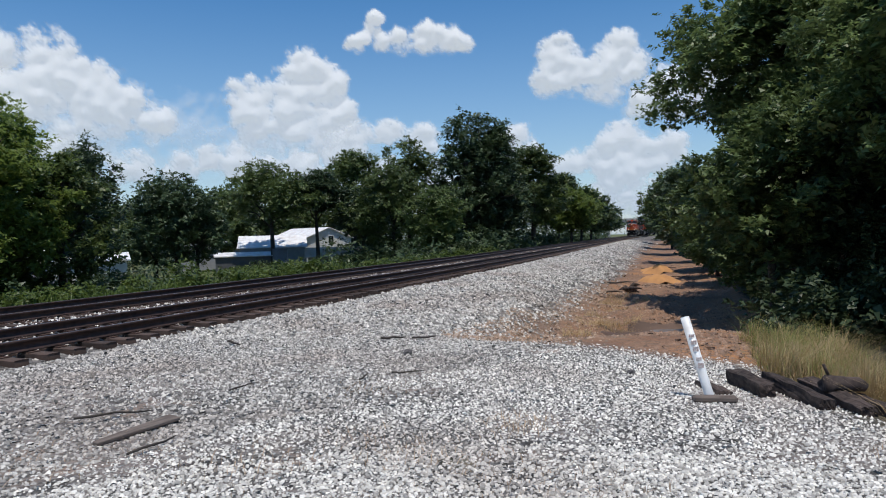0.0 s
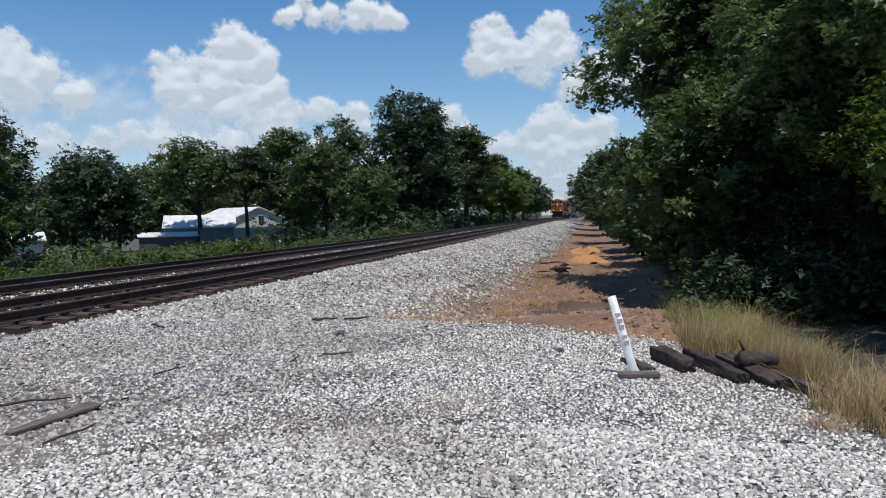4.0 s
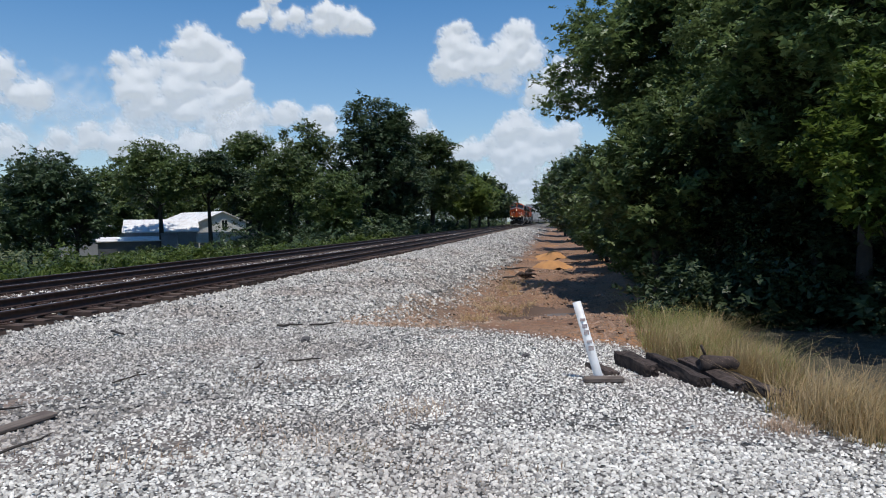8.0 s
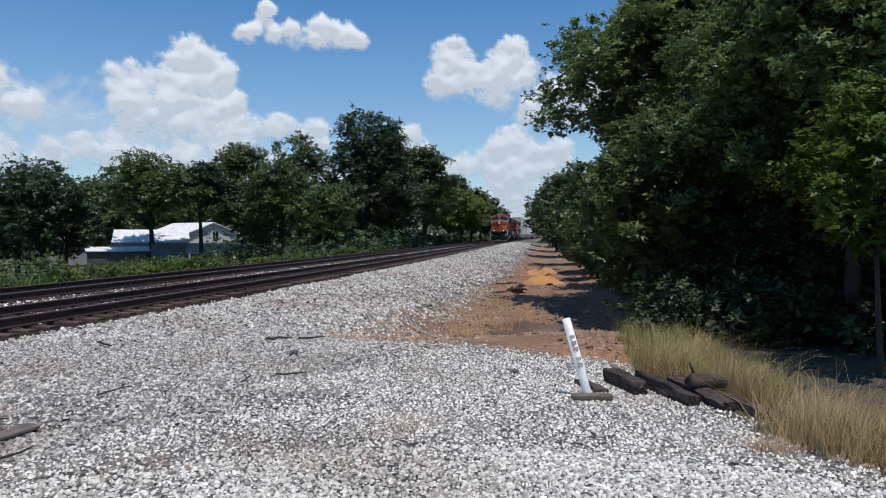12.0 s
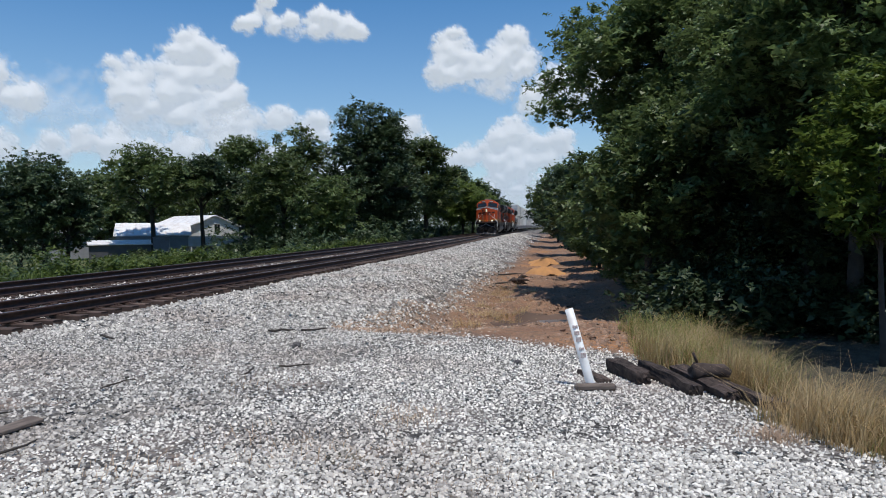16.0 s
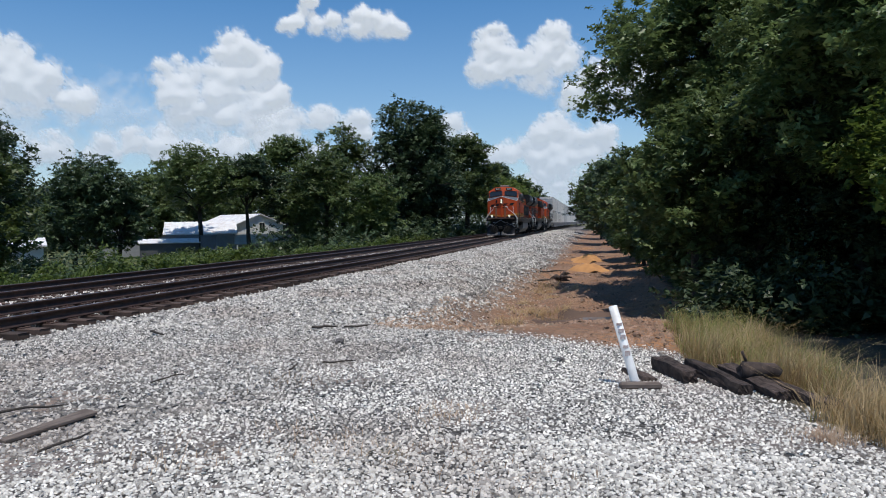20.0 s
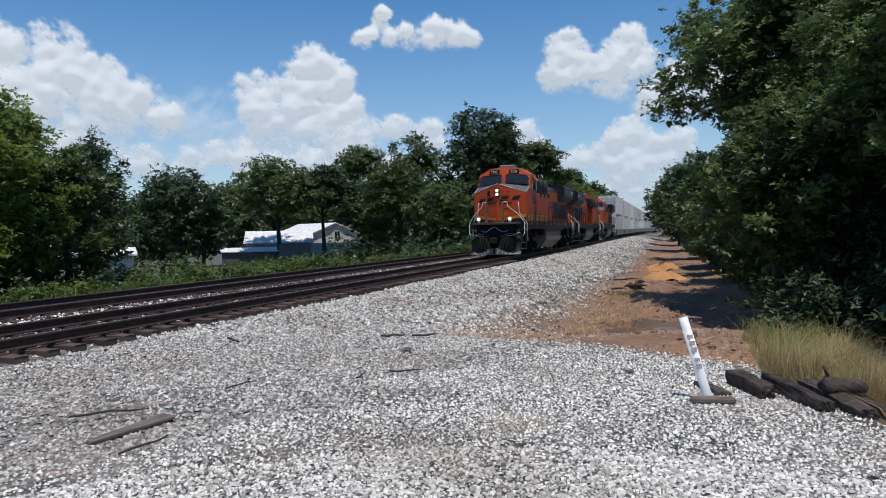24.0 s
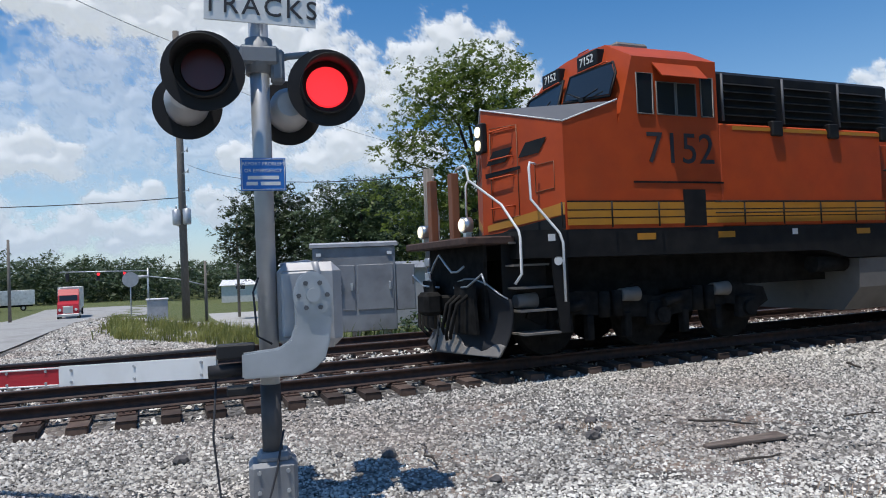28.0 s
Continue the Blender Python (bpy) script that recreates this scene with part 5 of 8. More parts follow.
def locomotive(number, label):
    """A six-axle freight locomotive, x forward, wheels on the rail at z = 0."""
    L = tagged(empty("locomotive"), label, "locomotive")

    def X(s):
        return HALF - s

    # underframe sill and platforms
    bm = bmesh.new()
    prism(bm, [(X(1.55), 1.9), (X(20.9), 1.9), (X(20.9), 1.52), (X(15.2), 1.45), (X(14.7), 1.3), (X(8.2), 1.3), (X(7.6), 1.45), (X(1.55), 1.5)], -1.5, 1.5, "y")
    part("frame_sill", bm, M["black"], L, "black side sill with reflective patches")
    for i in range(12):
        for s in (-1, 1):
            bm = bmesh.new()
            x = X(2.0 + i * 1.62)
            y0, y1 = sorted((s * 1.5, s * 1.506))
            if i % 3 == 0:
                box(bm, x - 0.1, x + 0.02, y0, y1, 1.74, 1.84)
                part("reflector", bm, M["white"], L)
            else:
                box(bm, x - 0.3, x + 0.05, y0, y1, 1.72, 1.82)
                part("reflector", bm, M["yellow"], L)
    for s0, s1, nm in ((0.78, 1.56, "front_platform"), (20.88, 21.5, "rear_platform")):
        bm = bmesh.new()
        box(bm, X(s1), X(s0), -1.28, 1.28, 1.72, 1.84, 0.02)
        part(nm, bm, M["plate"], L, "brown weathered end platform")

    # nose: two broad faces meeting in a blunt ridge, roof falling from the middle to the sides
    def nose(y, z, out=0.012):
        """A point on the swept front faces."""
        return (X(1.68 + 0.64 * abs(y) / 1.48) + out, y, z)
    bm = bmesh.new()
    tip, top = (X(1.68), 0, 1.9), (X(1.72), 0, 3.96)
    V = {k: bm.verts.new(p) for k, p in dict(
        tip=tip, top=top, cl=(X(2.32), -1.48, 1.9), cr=(X(2.32), 1.48, 1.9), tl=(X(2.32), -1.48, 3.5), tr=(X(2.32), 1.48, 3.5),
        bl=(X(3.3), -1.5, 1.9), br=(X(3.3), 1.5, 1.9), kl=(X(3.3), -1.5, 3.86), kr=(X(3.3), 1.5, 3.86), kt=(X(3.3), 0, 4.08)).items()}
    for ks, mi in (("tip cr tr top", 0), ("tip top tl cl", 0), ("cr br kr tr", 0), ("cl tl kl bl", 0), ("top tr kr kt", 1), ("top kt kl tl", 1), ("bl kl kt kr br", 0), ("tip cl bl br cr", 0)):
        bm.faces.new([V[k] for k in ks.split()]).material_index = mi
    bmesh.ops.recalc_face_normals(bm, faces=bm.faces)
    part("nose", bm, [M["orange"], M["grey"]], L)
    # nose door on one face, grab irons, white edge stripe
    bm = bmesh.new()
    for p, q in (((0.2, 2.1), (0.2, 3.62)), ((0.7, 2.18), (0.7, 3.6)), ((0.2, 3.62), (0.7, 3.6)), ((0.2, 2.1), (0.7, 2.18)), ((0.2, 2.9), (0.7, 2.92))):
        tube(bm, [nose(*p, 0.004), nose(*q, 0.004)], 0.008, 4)
    part("nose_door", bm, M["post_brown"], L)
    bm = bmesh.new()
    tube(bm, [nose(y, z, 0.006) for y, z in ((1.0, 2.5), (1.0, 2.92), (1.32, 2.94), (1.32, 2.54), (1.0, 2.5))], 0.008, 4, caps=False)
    part("nose_hatch", bm, M["post_brown"], L)
    for pts in ((nose(1.48, 3.51, 0.0), nose(0, 3.97, -0.03), nose(-1.48, 3.51, 0.0)), (nose(1.48, 3.51, 0), (X(3.3), 1.51, 3.88)), (nose(-1.48, 3.51, 0), (X(3.3), -1.51, 3.88))):
        bm = bmesh.new()
        tube(bm, pts, 0.012, 5)
        part("edge_stripe", bm, M["white"], L, "thin white edge stripe")
    for z in (2.32, 2.8, 3.1, 3.55):
        bm = bmesh.new()
        tube(bm, [nose(0.24, z, 0.0), nose(0.24, z, 0.07), nose(0.62, z + 0.02, 0.07), nose(0.62, z + 0.02, 0.0)], 0.013, 5)
        part("grab_iron", bm, M["orange"], L)
    # the railway's mark on the nose, drawn as plain slanted shapes
    for y0, rise in ((-1.2, -0.05), (-0.66, 0.0), (0.12, 0.02), (0.72, 0.07)):
        bm = bmesh.new()
        slab(bm, [nose(y0 + dy, 3.0 + rise + dz, 0.008) for dy, dz in ((0, 0), (0.36, 0.03), (0.5, 0.25), (0.14, 0.22))], 0.006)
        part("emblem_shape", bm, M["black"], L)
    for y0, y1 in ((0.1, 0.75), (-0.8, -0.1)):
        bm = bmesh.new()
        slab(bm, [nose(y0, 2.82, 0.008), nose(y1, 2.9, 0.008), nose(y1, 2.95, 0.008), nose(y0, 2.9, 0.008)], 0.006)
        part("emblem_bar", bm, M["black"], L)
    # stripes low on the nose and along the sides
    for s in (-1, 1):
        for mat, pts in (("yellow", ((0.1, 1.96), (1.47, 2.13), (1.47, 2.31), (0.1, 2.06))), ("black", ((0.3, 1.905), (1.47, 1.905), (1.47, 2.12), (0.5, 1.97)))):
            bm = bmesh.new()
            slab(bm, [nose(s * y, z, 0.006) for y, z in pts], 0.006)
            part("nose_stripe", bm, M[mat], L)
    for s in (-1, 1):
        y0, y1 = sorted((s * 1.503, s * 1.511))
        for z0, z1, mat in ((1.96, 2.055, "yellow"), (2.057, 2.073, "black"), (2.075, 2.175, "yellow"), (2.177, 2.193, "black"), (2.195, 2.3, "yellow"), (2.302, 2.325, "black")):
            bm = bmesh.new()
            box(bm, X(9.2), X(2.33), y0, y1, z0, z1)
            part("side_stripe", bm, M[mat], L)

    # cab
    bm = bmesh.new()
    def cab_ring(s, hi, w=1.5):
        return [(X(s), -w, 1.9), (X(s), w, 1.9), (X(s), w, hi - 0.42), (X(s), 0.85, hi - 0.05), (X(s), 0.3, hi), (X(s), -0.3, hi), (X(s), -0.85, hi - 0.05), (X(s), -w, hi - 0.42)]
    a, b, c = cab_ring(3.3, 3.9), cab_ring(3.62, 5.0), cab_ring(5.3, 5.02)
    a = [(x, y, min(z, 4.06 if abs(y) < 0.9 else 3.86)) for x, y, z in a]
    rings = [[bm.verts.new(p) for p in r] for r in (a, b, c)]
    bm.faces.new(rings[0][::-1])
    bm.faces.new(rings[-1])
    for p, q in zip(rings, rings[1:]):
        for i in range(8):
            j = (i + 1) % 8
            bm.faces.new((p[i], p[j], q[j], q[i]))
    bmesh.ops.recalc_face_normals(bm, faces=bm.faces)
    part("cab", bm, M["orange"], L)
    # windscreens set in the sloping front, with wipers
    def front(y, z):
        """A point on the cab's sloping front."""
        lo = 4.06 - 0.2 * max(0, abs(y) - 0.42) / 1.08
        return (X(3.3 + 0.32 * (z - lo) / (5.0 - lo)) + 0.06, y, z)
    for s in (-1, 1):
        out = [(s * 0.13, 4.16), (s * 1.37, 3.99), (s * 1.4, 4.32), (s * 1.28, 4.5), (s * 0.15, 4.57)]
        bm = bmesh.new()
        slab(bm, [front(y, z) for y, z in out], 0.012)
        pane = part("windscreen", bm, M["glass"], L)
        cy, cz = sum(p[0] for p in out) / 5, sum(p[1] for p in out) / 5
        bm = bmesh.new()
        rim = [front(cy + (y - cy) * 1.06, cz + (z - cz) * 1.1) for y, z in out]
        tube(bm, rim + rim[:1], 0.022, 5, caps=False)
        part("gasket", bm, M["black"], pane)
        bm = bmesh.new()
        x, y, z = front(s * 0.7, 4.1)
        tube(bm, [(x + 0.05, y, z - 0.03), (x + 0.03, y - s * 0.42, z + 0.16)], 0.012, 5)
        tube(bm, [(x + 0.05, y, z - 0.03), (x + 0.03, y + s * 0.42, z + 0.03)], 0.012, 5)
        box(bm, x, x + 0.07, y - 0.06, y + 0.06, z - 0.08, z - 0.01)
        part("wiper", bm, M["black"], pane)
        # number board above
        bm = bmesh.new()
        box(bm, X(3.72), X(3.44), *sorted((s * 0.28, s * 0.86)), 4.62, 4.88, 0.015)
        board = part("number_board", bm, M["black"], L, "black board with white numerals")
        lettering("numerals", number, 0.2, M["white"], board, facing(X(3.435), s * 0.57, 4.75, "+x"))
        bm = bmesh.new()
        tube(bm, [(X(3.44), s * 0.22, 4.56), (X(3.4), s * 0.25, 4.6), (X(3.4), s * 1.15, 4.57), (X(3.46), s * 1.2, 4.52)], 0.014, 5)
        part("grab_iron", bm, M["orange"], L)
        # side windows with sun shade
        y0, y1 = sorted((s * 1.5, s * 1.512))
        for a0, a1, z0, z1 in ((3.68, 3.98, 3.68, 4.32), (4.06, 4.42, 3.68, 4.2), (4.45, 4.84, 3.68, 4.2), (4.95, 5.2, 3.68, 4.32)):
            bm = bmesh.new()
            box(bm, X(a1), X(a0), y0, y1, z0, z1)
            w = part("side_window", bm, M["glass"], L)
            bm = bmesh.new()
            e = s * 1.516
            tube(bm, [(X(a0), e, z0), (X(a0), e, z1), (X(a1), e, z1), (X(a1), e, z0), (X(a0), e, z0)], 0.014, 5, caps=False)
            part("window_frame", bm, M["tank"], w)
        bm = bmesh.new()
        slab(bm, [(X(4.0), s * 1.51, 4.5), (X(4.9), s * 1.51, 4.5), (X(4.9), s * 1.74, 4.24), (X(4.0), s * 1.74, 4.24)], 0.015)
        part("sun_shade", bm, M["orange"], L)
        lettering("road_number", number, 0.7, M["letter"], L, facing(X(4.5), s * 1.503, 3.13, "+y" if s > 0 else "-y"), 0.005)
        bm = bmesh.new()
        box(bm, X(5.35), X(3.55), y0, y1, 2.6, 2.63)
        # flat black plate in place of the shade inside the step well
        box(bm, X(4.95), X(4.5), y0, y1, 1.92, 2.5)
        part("step_well", bm, M["black"], L)
    bm = bmesh.new()
    box(bm, X(4.85), X(4.15), -0.45, 0.45, 4.98, 5.2, 0.05)
    part("roof_cooler", bm, M["tank"], L, "pale grey air conditioner on the cab roof")
    bm = bmesh.new()
    tube(bm, [(X(3.8), -0.15, 4.98), (X(3.78), -0.15, 5.1), (X(3.78), 0.15, 5.1), (X(3.8), 0.15, 4.98)], 0.014, 5)
    part("roof_rail", bm, M["orange"], L)

    # headlights on the nose, ditch lights on the platform
    bm = bmesh.new()
    box(bm, X(1.76), X(1.655), -0.13, 0.13, 3.25, 3.74, 0.02)
    housing = part("headlight_housing", bm, M["black"], L)
    for z in (3.38, 3.6):
        bm = bmesh.new()
        disc(bm, (X(1.66), 0, z), (1, 0, 0), 0.088, 0.03, 20)
        lamp = part("headlight", bm, M["lamp_on"], housing, "lit round headlight")
    bm = bmesh.new()
    slab(bm, [nose(-0.52 + 0.1 * math.cos(a), 3.46 + 0.16 * math.sin(a), 0.01) for a in (i * math.pi / 8 for i in range(16))], 0.012)
    part("nose_window", bm, M["glass"], L)
    for s in (-1, 1):
        bm = bmesh.new()
        disc(bm, (X(1.05), s * 0.86, 2.03), (1, 0, 0), 0.115, 0.14, 18)
        box(bm, X(1.04), X(0.95), s * 0.86 - 0.05, s * 0.86 + 0.05, 1.84, 1.95)
        d = part("ditch_light", bm, M["chrome"], L)
        bm = bmesh.new()
        disc(bm, (X(0.908), s * 0.86, 2.03), (1, 0, 0), 0.09, 0.02, 18)
        part("lens", bm, M["lamp_on"], d, "lit lens")
        # uprights beside the walkway over the coupler
        bm = bmesh.new()
        box(bm, X(1.04), X(0.92), *sorted((s * 0.36, s * 0.52)), 1.84, 2.85, 0.01)
        part("end_post", bm, M["post_brown"], L, "rust-brown upright beside the end walkway")

    # front end: plate, plow, coupler, hoses
    def F(s):
        return X(s + 0.24)
    bm = bmesh.new()
    slab(bm, [(F(0.9), -1.05, 0.62), (F(0.9), 1.05, 0.62), (F(0.9), 1.05, 1.74), (F(0.9), -1.05, 1.74)], -0.06)
    part("end_plate", bm, M["under"], L)

    def blade(y, z):
        """A point on the plow: swept back to the sides, hollow from top to bottom."""
        return F(0.5 + 0.42 * y / 1.38 + 0.3 * (1 - ((z - 0.11) / 1.2 - 0.5) ** 2 * 4) * (0.3 + 0.5 * y / 1.38))

    def brow(y):
        """The plow's upper edge: low at the coupler, high over the rail."""
        return 0.36 + 0.86 * ease(0.05, 0.62, y) - 0.3 * ease(0.95, 1.38, y)
    for s in (-1, 1):
        # the second sheet is paler, in place of light on the hollow lower blade
        for name, lo, hi, mat, text in (("snow_plow", 0.0, 1.0, "plate_black", "black hollow plow blade above the rails"), ("plow_lip", 0.0, 0.0, "tank", "paler grey lower part of the plow, light put into its colour")):
            bm = bmesh.new()
            n, m, out = 14, 7, 0.0 if name == "snow_plow" else 0.012
            sheets = []
            for back in (0.0, 0.035):
                rows = []
                for k in range(n + 1):
                    y = 0.04 + 1.34 * k / n
                    top = brow(y) if name == "snow_plow" else 0.2 + 0.26 * max(0.0, math.cos((y - 0.1) * 2.1)) ** 2 + 0.1 * ease(1.0, 1.38, y) + 0.03 * math.sin(y * 17)
                    zs = [0.11 + (top - 0.11) * q / m for q in range(m + 1)]
                    rows.append([bm.verts.new((blade(y, z) + out - back, s * y, z)) for z in zs])
                sheets.append(rows)
                for a, b in zip(rows, rows[1:]):
                    for q in range(m):
                        bm.faces.new((a[q], a[q + 1], b[q + 1], b[q]))
            f, g = sheets
            for a, b in ((0, 0), (n, n)):
                for q in range(m):
                    bm.faces.new((f[a][q], f[a][q + 1], g[b][q + 1], g[b][q]))
            for k in range(n):
                for q in (0, m):
                    bm.faces.new((f[k][q], f[k + 1][q], g[k + 1][q], g[k][q]))
            bmesh.ops.recalc_face_normals(bm, faces=bm.faces)
            part(name, bm, M[mat], L, text, True)
        bm = bmesh.new()
        tube(bm, [(blade(y, brow(y)) + 0.015, s * y, brow(y) + 0.01) for y in (0.42, 0.55, 0.7, 0.9, 1.1, 1.25, 1.37)], 0.012, 5)
        part("plow_edge", bm, M["galv"], L, "bare bright upper edge of the plow")
    bm = bmesh.new()
    for s in (-1, 1):
        slab(bm, [(F(0.73), s * 0.42, 0.42), (F(0.82), s * 1.0, 0.42), (F(0.78), s * 1.0, 1.2), (F(0.74), s * 0.42, 1.2)], 0.05 * s)
    box(bm, F(0.85), F(0.45), -0.13, 0.13, 0.74, 0.98, 0.04)
    box(bm, F(0.6), F(0.3), -0.2, 0.2, 0.68, 1.04, 0.06)
    part("coupler", bm, M["under"], L)
    for y, d in ((0.45, 0.5), (0.62, 0.42), (-0.45, 0.5), (-0.62, 0.42), (0.85, 0.45), (-0.8, 0.46)):
        bm = bmesh.new()
        tube(bm, [(F(0.76), y, 1.02), (F(0.56), y * 0.95, 0.86), (F(0.5), y * 0.8, d), (F(0.56), y * 0.6, d - 0.1)], 0.028, 6)
        part("air_hose", bm, M["under"], L)
    bm = bmesh.new()
    tube(bm, [(F(0.74), 0.72, 1.42), (F(0.68), 0.6, 1.34), (F(0.66), 0.42, 1.34), (F(0.64), 0.22, 1.48), (F(0.64), 0.0, 1.62), (F(0.64), -0.22, 1.48), (F(0.66), -0.42, 1.34), (F(0.68), -0.6, 1.34), (F(0.74), -0.72, 1.42)], 0.018, 6)
    part("lift_bar", bm, M["galv"], L)
    for s in (-1, 1):
        bm = bmesh.new()
        tube(bm, [(F(0.74), s * 0.3, 1.1), (F(0.7), s * 0.9, 1.12), (F(0.7), s * 1.4, 1.3), (F(0.72), s * 1.46, 1.15)], 0.016, 6)
        part("uncoupling_lever", bm, M["galv"], L)
    # steps and white handrails at the four corners
    for f, base in ((1, 1.5), (-1, 20.9)):
        def S(d):
            return X(base) - f * d
        for s in (-1, 1):
            for k in range(5):
                bm = bmesh.new()
                z = 0.4 + k * 0.33
                box(bm, *sorted((S(0.02 - 0.02 * k), S(0.62 - 0.02 * k))), *sorted((s * 1.12, s * (1.52 - 0.05 * k))), z, z + 0.03)
                part("step", bm, M["tank"], L, "worn metal step")
            bm = bmesh.new()
            slab(bm, [(S(0.64), s * 1.46, 0.4), (S(0.8), s * 1.46, 0.4), (S(0.8), s * 1.46, 1.9), (S(0.5), s * 1.46, 1.9), (S(0.55), s * 1.46, 1.2)], 0.03)
            slab(bm, [(S(-0.1), s * 1.1, 0.4), (S(0.64), s * 1.1, 0.4), (S(0.64), s * 1.1, 1.75), (S(-0.1), s * 1.1, 1.75)], 0.03)
            part("step_panel", bm, M["black"], L)
            bm = bmesh.new()
            disc(bm, (S(0.64), s * 1.492, 1.45), (0, s, 0), 0.07, 0.008, 14)
            part("round_badge", bm, M["white"], L)
            bm = bmesh.new()
            tube(bm, [(S(-0.46), s * 0.45, 2.92), (S(-0.42), s * 0.62, 2.95), (S(-0.4), s * 0.68, 2.9), (S(-0.38), s * 0.7, 2.72), (S(-0.1), s * 1.2, 2.3), (S(0), s * 1.5, 1.9), (S(0.0), s * 1.54, 1.8), (S(0.0), s * 1.54, 1.28), (S(-0.08), s * 1.48, 1.14)], 0.02, 6)
            part("handrail", bm, M["white"], L, "white bent handrail")
            bm = bmesh.new()
            tube(bm, [(S(0.56), s * 1.1, 2.92), (S(0.45), s * 1.12, 2.94), (S(0.42), s * 1.14, 2.86), (S(0.42), s * 1.16, 2.38), (S(0.66), s * 1.53, 1.85), (S(0.7), s * 1.55, 1.7), (S(0.7), s * 1.55, 0.85)], 0.02, 6)
            part("handrail", bm, M["white"], L, "white bent handrail")

    # full-width cabinet behind the cab, black louvred box above it
    bm = bmesh.new()
    box(bm, X(9.2), X(5.302), -1.5, 1.5, 1.9, 3.6, 0.03)
    part("cabinet", bm, M["orange"], L)
    bm = bmesh.new()
    box(bm, X(9.6), X(5.31), -1.42, 1.42, 3.6, 4.5, 0.06)
    blower = part("blower_box", bm, M["black"], L, "black louvred box")
    for s in (-1, 1):
        for i in range(3):
            x0 = 5.5 + i * 1.36
            bm = bmesh.new()
            for k in range(5):
                z = 3.74 + k * 0.13
                slab(bm, [(X(x0), s * 1.42, z + 0.04), (X(x0 + 1.15), s * 1.42, z + 0.04), (X(x0 + 1.15), s * 1.48, z), (X(x0), s * 1.48, z)], 0.008)
            part("louvre", bm, M["black"], blower)
            bm = bmesh.new()
            tube(bm, [(X(x0 - 0.08), s * 1.5, 3.64), (X(x0 - 0.08), s * 1.5, 4.42)], 0.022, 5)
            part("louvre_post", bm, M["grey"], blower)
            bm = bmesh.new()
            box(bm, X(x0 + 1.2), X(x0 + 0.95), *sorted((s * 1.42, s * 1.56)), 3.42, 3.68, 0.02)
            part("bracket", bm, M["black"], blower)
        bm = bmesh.new()
        box(bm, X(9.5), X(5.6), *sorted((s * 1.5, s * 1.506)), 3.5, 3.56)
        part("upper_stripe", bm, M["yellow"], L)
    # engine hood, with doors and walkway
    bm = bmesh.new()
    prism(bm, [(-1.02, 1.9), (1.02, 1.9), (1.02, 4.1), (0.8, 4.42), (-0.8, 4.42), (-1.02, 4.1)], X(16.4), X(9.15), "x", 0)
    for f in bm.faces:
        if f.calc_center_median().z > 4.15:
            f.material_index = 1
    part("engine_hood", bm, [M["orange"], M["black"]], L)
    for s in (-1, 1):
        for i in range(9):
            bm = bmesh.new()
            x = 9.45 + i * 0.76
            box(bm, X(x + 0.7), X(x), *sorted((s * 1.02, s * 1.045)), 2.1, 3.45, 0.01)
            d = part("hood_door", bm, M["orange"], L)
            bm = bmesh.new()
            box(bm, X(x + 0.64), X(x + 0.6), *sorted((s * 1.045, s * 1.07)), 2.6, 2.8)
            part("latch", bm, M["grey"], d)
        # the railway's mark on the hood, plain slanted shapes
        for i in range(4):
            bm = bmesh.new()
            x = 10.0 + i * 1.0
            y = s * 1.052
            slab(bm, [(X(x + dx), y, z) for dx, z in ((0, 2.82), (0.66, 2.8), (0.86, 3.32), (0.2, 3.36))], 0.006 * s)
            part("emblem_shape", bm, M["dim_mark"], L)
        for z0, z1 in ((3.6, 3.66), (3.75, 3.81), (3.9, 3.96)):
            bm = bmesh.new()
            box(bm, X(15.5), X(9.7), *sorted((s * 1.02, s * 1.03)), z0, z1)
            part("hood_stripe", bm, M["yellow"], L)
        # dark exhaust screens
        for i in range(3):
            bm = bmesh.new()
            x = 14.0 + i * 0.8
            box(bm, X(x + 0.66), X(x), *sorted((s * 1.045, s * 1.06)), 2.2, 3.4)
            part("screen", bm, M["black"], L)
        # walkway rail
        for i in range(9):
            bm = bmesh.new()
            x = 9.6 + i * 1.4
            tube(bm, [(X(x), s * 1.47, 1.9), (X(x), s * 1.47, 2.88)], 0.022, 5)
            part("stanchion", bm, M["black"], L)
        bm = bmesh.new()
        tube(bm, [(X(9.3), s * 1.47, 2.88), (X(21.0), s * 1.47, 2.88)], 0.02, 5)
        part("walkway_rail", bm, M["black"], L)
        for i in range(8):
            bm = bmesh.new()
            x = 2.2 + i * 0.88
            if not 4.3 < x < 5.1:
                tube(bm, [(X(x), s * 1.56, 1.92), (X(x), s * 1.56, 2.3)], 0.014, 5)
                part("short_post", bm, M["black"], L)
        bm = bmesh.new()
        tube(bm, [(X(5.1), s * 1.56, 2.3), (X(9.2), s * 1.56, 2.3)], 0.014, 5)
        tube(bm, [(X(5.1), s * 1.56, 2.12), (X(9.2), s * 1.56, 2.12)], 0.012, 5)
        part("toe_rail", bm, M["black"], L)
    # radiator house with flared wings
    bm = bmesh.new()
    box(bm, X(20.7), X(16.4), -1.02, 1.02, 1.9, 3.75)
    part("radiator_house", bm, M["orange"], L)
    bm = bmesh.new()
    prism(bm, [(-1.05, 3.45), (1.05, 3.45), (1.52, 3.85), (1.52, 4.5), (1.3, 4.68), (-1.3, 4.68), (-1.52, 4.5), (-1.52, 3.85)], X(20.9), X(16.2), "x")
    wings = part("radiator_hood", bm, M["black"], L, "black flared radiator hood")
